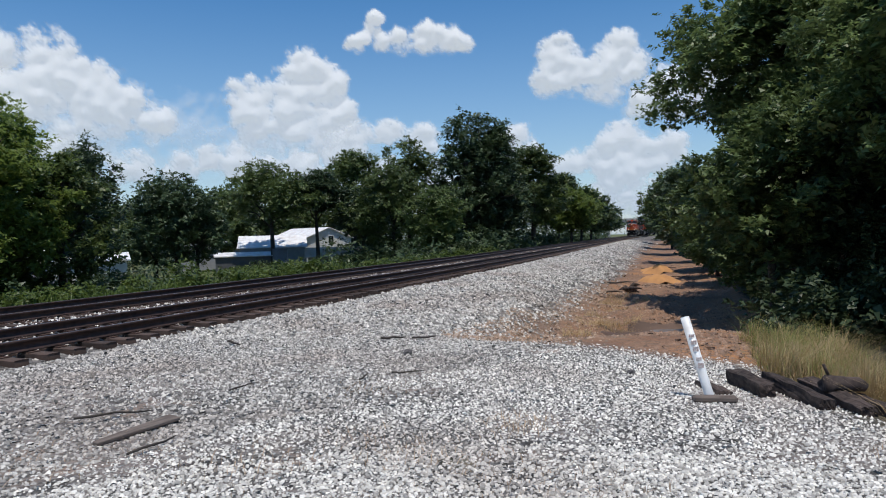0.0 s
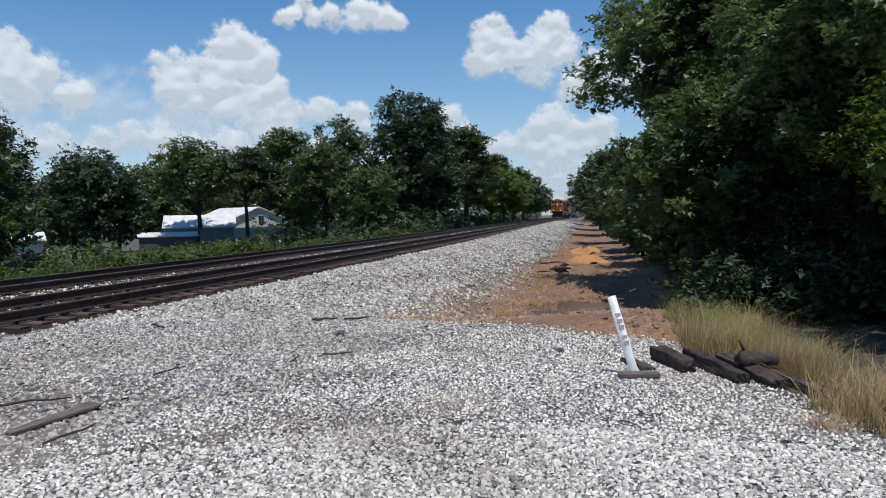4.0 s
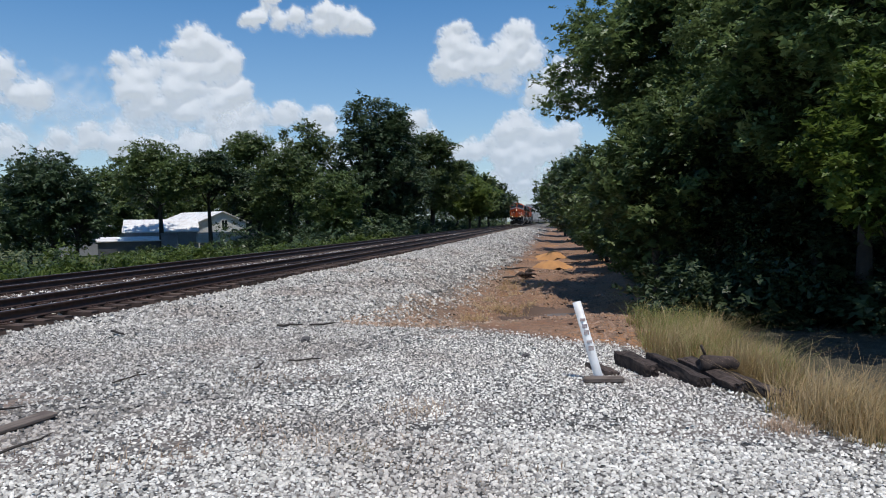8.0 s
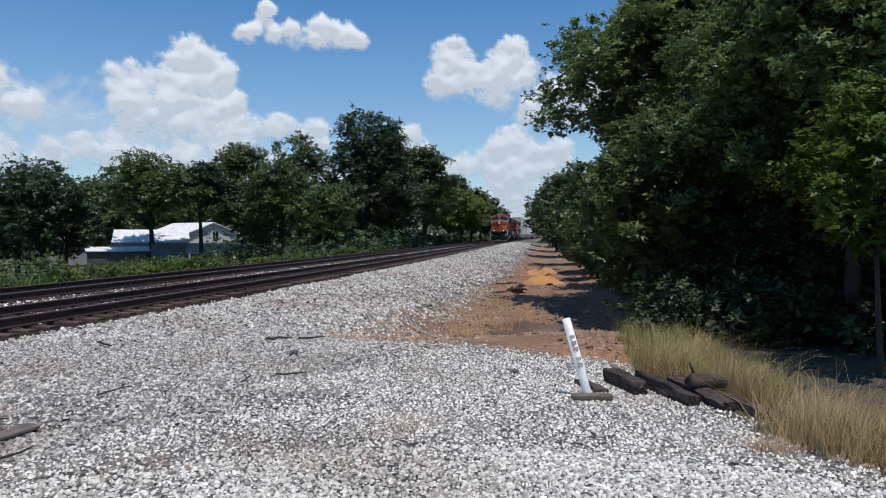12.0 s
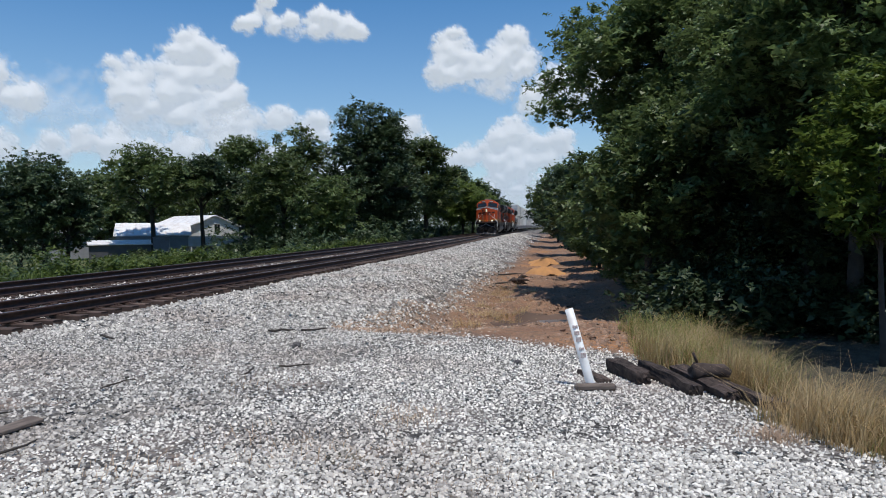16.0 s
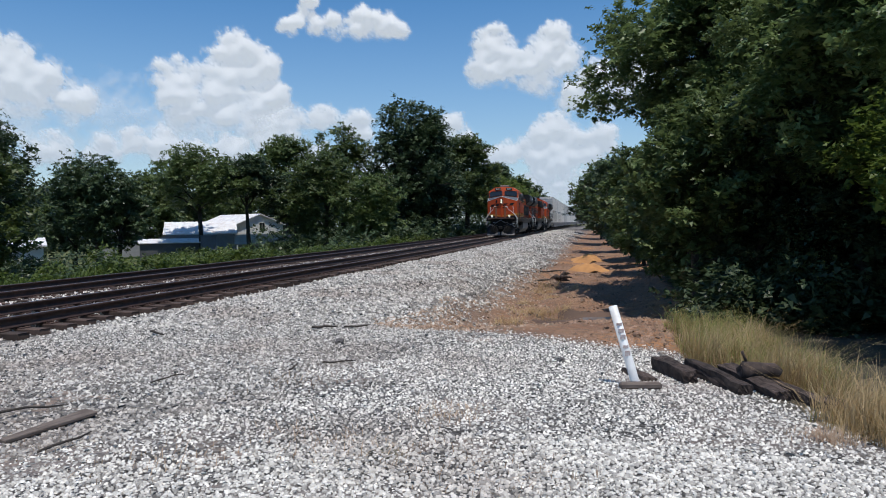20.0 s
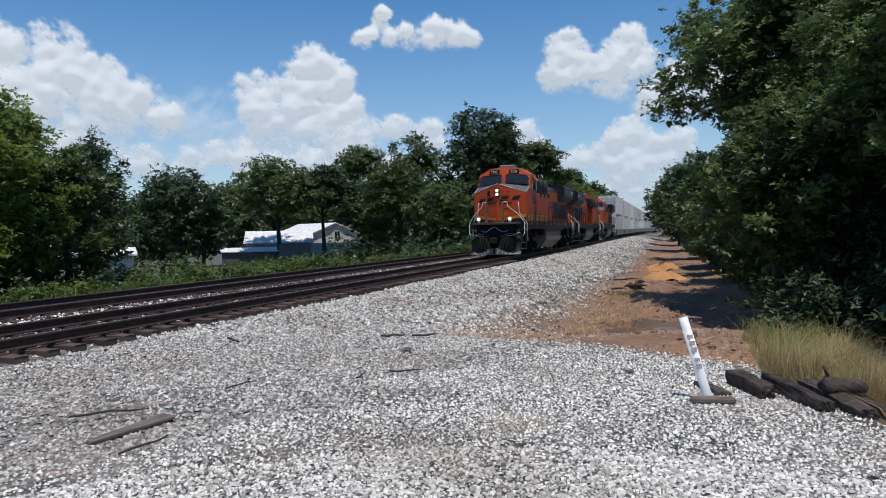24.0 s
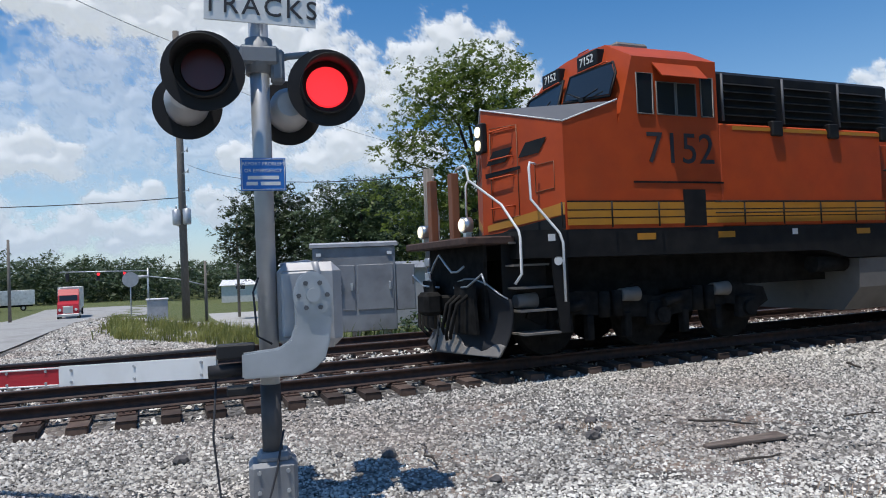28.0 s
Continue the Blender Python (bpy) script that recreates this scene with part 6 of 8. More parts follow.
    for s in (-1, 1):
        bm = bmesh.new()
        for k in range(14):
            x = 16.5 + k * 0.3
            box(bm, X(x + 0.2), X(x), *sorted((s * 1.52, s * 1.528)), 3.95, 4.4)
        part("radiator_grille", bm, M["grey"], wings)
        bm = bmesh.new()
        box(bm, X(20.2), X(16.8), *sorted((s * 1.02, s * 1.03)), 2.2, 3.3)
        part("air_screen", bm, M["black"], L)
        lettering("road_number", number, 0.26, M["white"], wings, facing(X(20.2), s * 1.53, 4.22, "+y" if s > 0 else "-y"), 0.004)
    bm = bmesh.new()
    box(bm, X(14.2), X(13.2), -0.35, 0.35, 4.42, 4.62, 0.03)
    part("exhaust_stack", bm, M["under"], L)
    bm = bmesh.new()
    for y in (-0.3, 0.0, 0.3):
        tube(bm, [(X(15.4), y, 4.5), (X(15.0), y, 4.52)], [0.03, 0.07], 8)
    tube(bm, [(X(15.3), -0.35, 4.44), (X(15.3), 0.35, 4.44)], 0.03, 6)
    part("horn", bm, M["grey"], L)
    # fuel tank, air tanks
    bm = bmesh.new()
    prism(bm, [(-1.46, 0.75), (-1.46, 1.28), (1.46, 1.28), (1.46, 0.75), (1.1, 0.32), (-1.1, 0.32)], X(14.4), X(8.5), "x")
    part("fuel_tank", bm, M["tank"], L, "dusty grey fuel tank")
    for s in (-1, 1):
        bm = bmesh.new()
        tube(bm, [(X(15.6), s * 1.2, 1.15), (X(14.5), s * 1.2, 1.15)], 0.17, 12)
        part("air_reservoir", bm, M["under"], L)
        bm = bmesh.new()
        tube(bm, [(X(8.4), s * 1.2, 1.2), (X(7.6), s * 1.2, 1.2)], 0.15, 12)
        part("air_reservoir", bm, M["under"], L)
    bm = bmesh.new()
    box(bm, X(20.8), X(1.7), -0.75, 0.75, 0.9, 1.5)
    part("underfloor", bm, M["under"], L)
    for g in (AXLES[:3], AXLES[3:]):
        truck(L, [X(a) for a in g], WHEEL)
    sets = [wheelset(L, X(a), WHEEL) for a in AXLES]
    return L, sets


TRAIN = []
lead_loco, lead_wheels = locomotive("7152", "orange freight locomotive with black trim and lit headlights")
TRAIN.append((lead_loco, 4.15, 18.15, False))
second, second_wheels = locomotive("700", "orange and black locomotive coupled backwards in second place")
TRAIN.append((second, 4.15 + 22.5, 18.15 + 22.5, True))
third = copy_thing(second, Matrix.Identity(4))
tagged(third, "orange locomotive coupled third, ahead of the containers")
TRAIN.append((third, 4.15 + 45.0, 18.15 + 45.0, False))


def container_wagon():
    """A low well wagon with two white boxes stacked in it."""
    w = tagged(empty("container_wagon"), "white freight containers stacked two high on a low wagon", "wagon", "container wagons of the train")
    for k, (z, half) in enumerate(((0.45, 8.05), (3.42, 7.6))):
        bm = bmesh.new()
        box(bm, -half, half, -1.26, 1.26, z, z + 2.86, 0.02)
        body = part("container", bm, M["container"], w)
        for s in (-1, 1):
            bm = bmesh.new()
            for i in range(33):
                x = -half + 0.3 + i * (2 * half - 0.6) / 32
                box(bm, x - 0.1, x + 0.1, *sorted((s * 1.26, s * 1.29)), z + 0.2, z + 2.68)
            part("side_ribs", bm, M["container"], body)
        for e in (-1, 1):
            bm = bmesh.new()
            for y in (-0.85, -0.35, 0.35, 0.85):
                tube(bm, [(e * (half + 0.03), y, z + 0.1), (e * (half + 0.03), y, z + 2.76)], 0.03, 5)
            for j in range(6):
                box(bm, *sorted((e * half, e * (half + 0.03))), -1.2, 1.2, z + 0.25 + j * 0.42, z + 0.4 + j * 0.42)
            part("door_bars", bm, M["galv"], body)
        for e in (-1, 1):
            for s in (-1, 1):
                bm = bmesh.new()
                box(bm, *sorted((e * (half - 0.02), e * (half - 0.2))), *sorted((s * 1.1, s * 1.3)), z, z + 2.88)
                part("corner_post", bm, M["container"], body)
    for s in (-1, 1):
        bm = bmesh.new()
        prism(bm, [(-8.6, 1.25), (8.6, 1.25), (8.2, 0.4), (-8.2, 0.4)], *sorted((s * 1.32, s * 1.46)), "y")
        part("side_sill", bm, M["wagon"], w)
    for e in (-1, 1):
        bm = bmesh.new()
        box(bm, *sorted((e * 8.15, e * 9.15)), -1.35, 1.35, 1.0, 1.3, 0.03)
        part("end_platform", bm, M["wagon"], w)
    truck(w, [-9.6, -8.0], 0.42)
    for x in (-9.6, -8.0):
        wheelset(w, x, 0.42, False)
    return w


first = container_wagon()
for i in range(10):
    w = first if i == 0 else copy_thing(first, Matrix.Identity(4))
    o = 68.6 + i * 18.9
    TRAIN.append((w, o + 0.4, o + 18.2, False))

# ---- the crossing signal ----
def signal_head(parent, x, y, z, way, lens_mat, label, wide=0.285):
    """A round dark backing plate with a hooded lens; way: -1 looks towards the camera's side, 1 away."""
    bm = bmesh.new()
    disc(bm, (x, y, z), (0, way, 0), wide, 0.02, 36)
    plate = part("backing_plate", bm, M["plate_black"], parent, label)
    bm = bmesh.new()
    tube(bm, [(x, y - way * 0.005, z), (x, y - way * 0.2, z), (x, y - way * 0.3, z)], [wide * 0.62, wide * 0.58, wide * 0.36], 24)
    part("lamp_housing", bm, M["alu"], plate, "pale rounded lamp housing")
    bm = bmesh.new()
    disc(bm, (x, y + way * 0.021, z), (0, way, 0), 0.152, 0.025, 32, r2=0.146)
    part("lens", bm, lens_mat, plate)
    bm = bmesh.new()
    # hood: an open tube, longest at the top
    n = 36
    ring0, ring1, in0, in1 = [], [], [], []
    for i in range(n):
        a = 2 * math.pi * i / n
        reach = 0.08 + 0.24 * ease(-0.9, 0.5, math.sin(a))
        for r, lo, hi in ((0.2, ring0, ring1), (0.195, in0, in1)):
            c, s = math.cos(a) * r, math.sin(a) * r
            lo.append(bm.verts.new((x + c, y + way * 0.02, z + s)))
            hi.append(bm.verts.new((x + c, y + way * (0.02 + reach), z + s - (0.03 if s > 0 else 0.0) * reach / 0.26)))
    for i in range(n):
        j = (i + 1) % n
        bm.faces.new((ring0[i], ring0[j], ring1[j], ring1[i]))
        bm.faces.new((in0[j], in0[i], in1[i], in1[j]))
        bm.faces.new((ring1[i], ring1[j], in1[j], in1[i]))
    bmesh.ops.recalc_face_normals(bm, faces=bm.faces)
    part("hood", bm, M["hood"], plate, smooth=True)
    return plate


def crossing_signal(x, y, turn):
    """Mast with flashing lamps, signs and the gate's drive. x runs to the right as seen from the gravel, y away, z up from rail level."""
    G = tagged(empty("crossing_signal", pose(x, y, 0, 0, 0, turn)), "grey railway crossing signal mast with red flashing lamps", "signal")
    g = -0.34
    bm = bmesh.new()
    tube(bm, [(0, 0, 0.62), (0, 0, 3.75)], 0.071, 20)
    part("mast", bm, M["galv"], G, smooth=True)
    bm = bmesh.new()
    tube(bm, [(0, 0, g + 0.3), (0, 0, 0.62)], 0.073, 20)
    part("mast_foot", bm, M["post_dark"], G, "dark stained lower pipe", smooth=True)
    bm = bmesh.new()
    box(bm, -0.17, 0.17, -0.15, 0.15, g - 0.05, 0.08, 0.03)
    box(bm, -0.11, 0.13, -0.12, 0.12, 0.06, 0.14, 0.03)
    base = part("junction_base", bm, M["dull_metal"], G, "cast metal base bolted under the mast")
    for dx in (-0.1, 0.1):
        for dz in (-0.12, 0.02):
            bm = bmesh.new()
            disc(bm, (dx, -0.15, dz), (0, -1, 0), 0.016, 0.015, 6)
            part("bolt", bm, M["galv"], base)
    # lamps on cross arms
    bm = bmesh.new()
    tube(bm, [(0, 0, 2.9), (0, 0, 3.16)], 0.1, 16)
    box(bm, -0.14, 0.14, -0.1, 0.1, 2.96, 3.1, 0.02)
    box(bm, 0.08, 0.18, -0.08, 0.06, 2.84, 3.08, 0.02)
    part("arm_bracket", bm, M["dull_metal"], G)
    for s, z in ((-1, 3.1), (1, 3.04)):
        bm = bmesh.new()
        tube(bm, [(s * 0.08, 0, z - 0.04), (s * 0.2, -0.02, z), (s * 0.36, -0.03, z + 0.02), (s * 0.43, -0.03, z - 0.03), (s * 0.45, -0.03, z - 0.12)], 0.026, 8)
        part("lamp_arm", bm, M["dull_metal"], G, smooth=True)
    signal_head(G, -0.385, -0.16, 2.87, -1, M["dull_red"], "dark round backing plate with an unlit lamp")
    signal_head(G, 0.475, -0.14, 2.78, -1, M["lit_red"], "dark round backing plate with a lit red lamp")
    signal_head(G, -0.535, 0.3, 2.73, 1, M["dull_red"], "rear signal lamp seen from behind", 0.255)
    signal_head(G, 0.215, 0.3, 2.69, 1, M["dull_red"], "rear signal lamp seen from behind", 0.255)
    # signs
    bm = bmesh.new()
    box(bm, -0.49, 0.3, -0.115, -0.105, 3.245, 3.6, 0.004)
    sign = part("tracks_sign", bm, M["white"], G, "white sign lettered TRACKS")
    sign.matrix_basis = Matrix.Rotation(radians(2), 4, "Y")
    lettering("lettering", "TRACKS", 0.195, M["letter"], sign, facing(-0.095, -0.118, 3.365, "-y"), 0.003, 0.0, 1.2)
    bm = bmesh.new()
    box(bm, -0.16, 0.16, -0.088, -0.08, 2.03, 2.27, 0.003)
    blue = part("notice", bm, M["blue"], G, "blue emergency notice with white lettering")
    bm = bmesh.new()
    for pts in (((-0.15, 2.04), (0.15, 2.04)), ((-0.15, 2.26), (0.15, 2.26)), ((-0.15, 2.04), (-0.15, 2.26)), ((0.15, 2.04), (0.15, 2.26))):
        tube(bm, [(x, -0.089, z) for x, z in pts], 0.003, 4)
    part("border", bm, M["white"], blue)
    lettering("lettering", "REPORT PROBLEM", 0.036, M["white"], blue, facing(0, -0.09, 2.225, "-y"), 0.001)
    lettering("lettering", "OR EMERGENCY", 0.036, M["white"], blue, facing(0, -0.09, 2.175, "-y"), 0.001)
    for z, x0, x1 in ((2.125, -0.11, 0.11), (2.082, -0.12, -0.04), (2.082, -0.02, 0.12)):
        bm = bmesh.new()
        box(bm, x0, x1, -0.091, -0.088, z - 0.013, z + 0.013)
        part("text_bar", bm, M["white"], blue)
    # gate drive: housing, hub, crooked arm casting
    bm = bmesh.new()
    box(bm, 0.07, 0.54, -0.1, 0.24, 0.86, 1.5, 0.07)
    drive = part("gate_drive", bm, M["alu"], G, "bulky cast gate motor housing")
    bm = bmesh.new()
    box(bm, 0.09, 0.36, -0.13, -0.1, 0.95, 1.44, 0.02)
    tube(bm, [(0.34, -0.12, 1.5), (0.36, -0.12, 1.42), (0.37, -0.12, 1.05)], 0.025, 8)
    tube(bm, [(0.1, 0.05, 1.47), (0.3, 0.05, 1.49), (0.36, 0.05, 1.47)], 0.03, 8)
    part("cover", bm, M["alu"], drive)
    bm = bmesh.new()
    slab(bm, [(-0.19, -0.2, 0.7), (0.2, -0.2, 0.7), (0.3, -0.2, 0.73), (0.38, -0.2, 0.8), (0.42, -0.2, 0.92), (0.44, -0.2, 1.1), (0.44, -0.2, 1.3), (0.41, -0.2, 1.38), (0.34, -0.2, 1.43), (0.27, -0.2, 1.43), (0.2, -0.2, 1.38), (0.18, -0.2, 1.28), (0.18, -0.2, 1.05), (0.14, -0.2, 0.95), (0.06, -0.2, 0.9), (-0.19, -0.2, 0.88)], 0.05)
    bmesh.ops.bevel(bm, geom=[e for e in bm.edges], offset=0.012, segments=2, affect="EDGES")
    arm = part("arm_casting", bm, M["galv"], G, "heavy curved arm casting")
    bm = bmesh.new()
    disc(bm, (0.31, -0.21, 1.26), (0, -1, 0), 0.14, 0.05, 28)
    hub = part("hub", bm, M["galv"], arm)
    bm = bmesh.new()
    disc(bm, (0.31, -0.26, 1.26), (0, -1, 0), 0.05, 0.03, 12)
    part("shaft_nut", bm, M["galv"], hub)
    for i in range(6):
        bm = bmesh.new()
        a = i * math.pi / 3
        disc(bm, (0.31 + 0.1 * math.cos(a), -0.26, 1.26 + 0.1 * math.sin(a)), (0, -1, 0), 0.018, 0.02, 6)
        part("hub_bolt", bm, M["grey"], hub)
    # the lowered gate arm, along the track
    bm = bmesh.new()
    tube(bm, [(-0.19, -0.14, 0.76), (-0.42, -0.14, 0.75)], 0.05, 14)
    box(bm, -0.36, -0.1, -0.2, -0.06, 0.84, 0.94, 0.01)
    box(bm, -0.3, -0.12, -0.2, -0.06, 0.58, 0.64, 0.01)
    part("arm_adapter", bm, M["plate_black"], arm)
    far = Vector((-1, 0.62, -0.06)).normalized()
    side = Vector((0.62, 1, 0)).normalized()
    start = Vector((-0.36, -0.13, 0.785))
    for i in range(6):
        bm = bmesh.new()
        a, b = (0.0, 1.38) if i == 0 else (1.38 + (i - 1) * 1.0, 1.38 + i * 1.0)
        h = 0.075 - 0.003 * i
        p, q = start + far * a, start + far * b
        vs = [r + side * t + Vector((0, 0, z)) for r in (p, q) for t in (-0.012, 0.012) for z in (-h, h)]
        vs = [bm.verts.new(v) for v in vs]
        for f in ((0, 1, 3, 2), (4, 6, 7, 5), (0, 4, 5, 1), (2, 3, 7, 6), (0, 2, 6, 4), (1, 5, 7, 3)):
            bm.faces.new([vs[k] for k in f])
        bmesh.ops.recalc_face_normals(bm, faces=bm.faces)
        panel = part("arm_panel", bm, M["red" if i % 2 else "white"], G, "red reflective panel" if i % 2 else "")
        for d in (0.12, (b - a) * 0.5, b - a - 0.12) if i < 2 else ():
            for z in (-0.045, 0.045):
                bm = bmesh.new()
                c = p + far * d - side * 0.012 + Vector((0, 0, z))
                disc(bm, c, -side, 0.011, 0.01, 8)
                part("bolt", bm, M["galv"], panel)
        if i % 2:
            for z in (-h + 0.008, h - 0.008):
                bm = bmesh.new()
                tube(bm, [p - side * 0.013 + Vector((0, 0, z)), q - side * 0.013 + Vector((0, 0, z))], 0.008, 5)
                part("border", bm, M["white"], panel)
    bm = bmesh.new()
    tube(bm, [start + Vector((0, 0.02, 0.13)), start + far * 1.3 + Vector((0, 0.02, 0.11)), start + far * 3 + Vector((0, 0.02, 0.1))], 0.012, 6)
    part("arm_cable", bm, M["letter"], G)
    # cables down the mast
    for pts in (((-0.06, -0.08, 1.4), (-0.1, -0.12, 1.3), (-0.08, -0.1, 0.98), (0.02, -0.12, 0.92)), ((-0.37, -0.14, 0.7), (-0.4, -0.15, 0.3), (-0.36, -0.2, -0.1), (-0.2, -0.26, -0.26), (-0.05, -0.22, -0.2), (0.02, -0.16, 0.02), (0.08, -0.1, 0.3))):
        bm = bmesh.new()
        tube(bm, pts, 0.008, 6)
        part("cable", bm, M["letter"], G, smooth=True)
    return G


crossing_signal(-4.45, 2.22, 63.4)


def relay_cabinet(x, y, turn):
    """Signal case beyond the far track: tall locker, lower side box, gear on its flank."""
    z = land(x, y)
    c = tagged(empty("relay_cabinet", pose(x, y, z, 0, 0, turn)), "weathered grey metal signal cabinet beside the tracks", "cabinet")
    bm = bmesh.new()
    box(bm, -1.25, 0.85, -0.45, 0.45, 0.25, 2.42, 0.02)
    body = part("body", bm, M["dull_metal"], c)
    bm = bmesh.new()
    prism(bm, [(-0.5, 2.42), (0.5, 2.42), (0.5, 2.5), (0, 2.56), (-0.5, 2.5)], -1.32, 0.92, "x")
    part("roof", bm, M["alu"], c)
    bm = bmesh.new()
    box(bm, 0.85, 1.35, -0.42, 0.4, 0.75, 1.95, 0.02)
    part("side_box", bm, M["dull_metal"], c)
    for x0, x1 in ((-1.15, -0.2), (-0.14, 0.78)):
        bm = bmesh.new()
        box(bm, x0, x1, -0.475, -0.45, 0.8, 1.95, 0.008)
        door = part("door", bm, M["dull_metal"], body)
        bm = bmesh.new()
        box(bm, x1 - 0.12, x1 - 0.06, -0.52, -0.475, 1.3, 1.5, 0.008)
        part("handle", bm, M["galv"], door)
    for i in range(3):
        bm = bmesh.new()
        tube(bm, [(-1.0, -0.5, 1.7 - i * 0.22), (-0.55, -0.52, 1.7 - i * 0.22)], 0.035, 8)
        part("conduit", bm, M["galv"], body)
    for dx in (-1.1, 0.7):
        bm = bmesh.new()
        box(bm, dx - 0.06, dx + 0.06, -0.485, -0.45, 2.2, 2.28)
        part("lifting_eye", bm, M["white"], body)
    bm = bmesh.new()
    for dx in (-1.0, -0.2, 0.6):
        box(bm, dx - 0.1, dx + 0.1, -0.35, 0.35, -0.05, 0.26)
    part("footing", bm, M["concrete"], c)
    return c


relay_cabinet(-14.75, 10.35, 57)

# ---- poles ----
def wood_pole(x, y, top, r, label, lean=0.0):
    z = land(x, y)
    p = tagged(empty("wooden_pole", pose(x, y, z, 0, lean, 0)), label, "pole")
    bm = bmesh.new()
    tube(bm, [(0, 0, -0.3), (0, 0, (top - z) * 0.5), (0, 0, top - z)], [r * 1.1, r, r * 0.85], 14)
    part("shaft", bm, M["pole"], p, smooth=True)
    return p


p = wood_pole(-12.6, 10.93, 3.85, 0.15, "weathered grey wooden pole cut off short by the tracks")
for z in (2.2, 1.75, 1.4):
    bm = bmesh.new()
    box(bm, -0.05, 0.12, -0.22, -0.12, z, z + 0.2, 0.02)
    part("meter_box", bm, M["galv"], p)
utility = wood_pole(-52.1, 20.4, 20.5, 0.27, "tall wooden utility pole with transformers and wires", -1.0)
for k, (dx, dy) in enumerate(((-0.75, 0.1), (0.1, -0.5), (0.85, 0.0))):
    bm = bmesh.new()
    tube(bm, [(dx, dy, 7.3), (dx, dy, 7.4), (dx, dy, 8.45), (dx, dy, 8.52)], [0.24, 0.3, 0.3, 0.16], 14)
    tube(bm, [(dx, dy, 8.5), (dx, dy, 8.8)], 0.06, 6)
    part("transformer", bm, M["galv"], utility)
for z in (9.8, 11.2, 12.8):
    bm = bmesh.new()
    tube(bm, [(0, 0, z), (1.1, 0.1, z + 0.12)], 0.035, 6)
    tube(bm, [(1.1, 0.1, z - 0.02), (1.1, 0.1, z + 0.3)], 0.06, 6)
    part("insulator_arm", bm, M["galv"], utility)
bm = bmesh.new()
tube(bm, [(-0.4, 0.1, 7.0), (-0.4, 0.1, 13.4)], 0.05, 6)
part("riser", bm, M["galv"], utility)


def wire(a, b, sag, r=0.02):
    bm = bmesh.new()
    a, b = Vector(a), Vector(b)
    tube(bm, [a.lerp(b, i / 12) - Vector((0, 0, sag * 4 * (i / 12) * (1 - i / 12))) for i in range(13)], r, 5)
    return tagged(part("overhead_wire", bm, M["letter"]), "thin black overhead wire strung between poles", "wire")


wire((-52.1, 20.4, 7.6), (-70.0, -12.0, 8.2), 0.8, 0.035)
wire((-52.1, 20.4, 19.4), (-32.0, -10.0, 20.5), 0.8)
wire((-51.2, 20.5, 10.0), (-12.65, 10.98, 3.7), 0.6, 0.015)
wire((-52.0, 20.8, 17.5), (-75.0, 75.0, 18.0), 1.2)

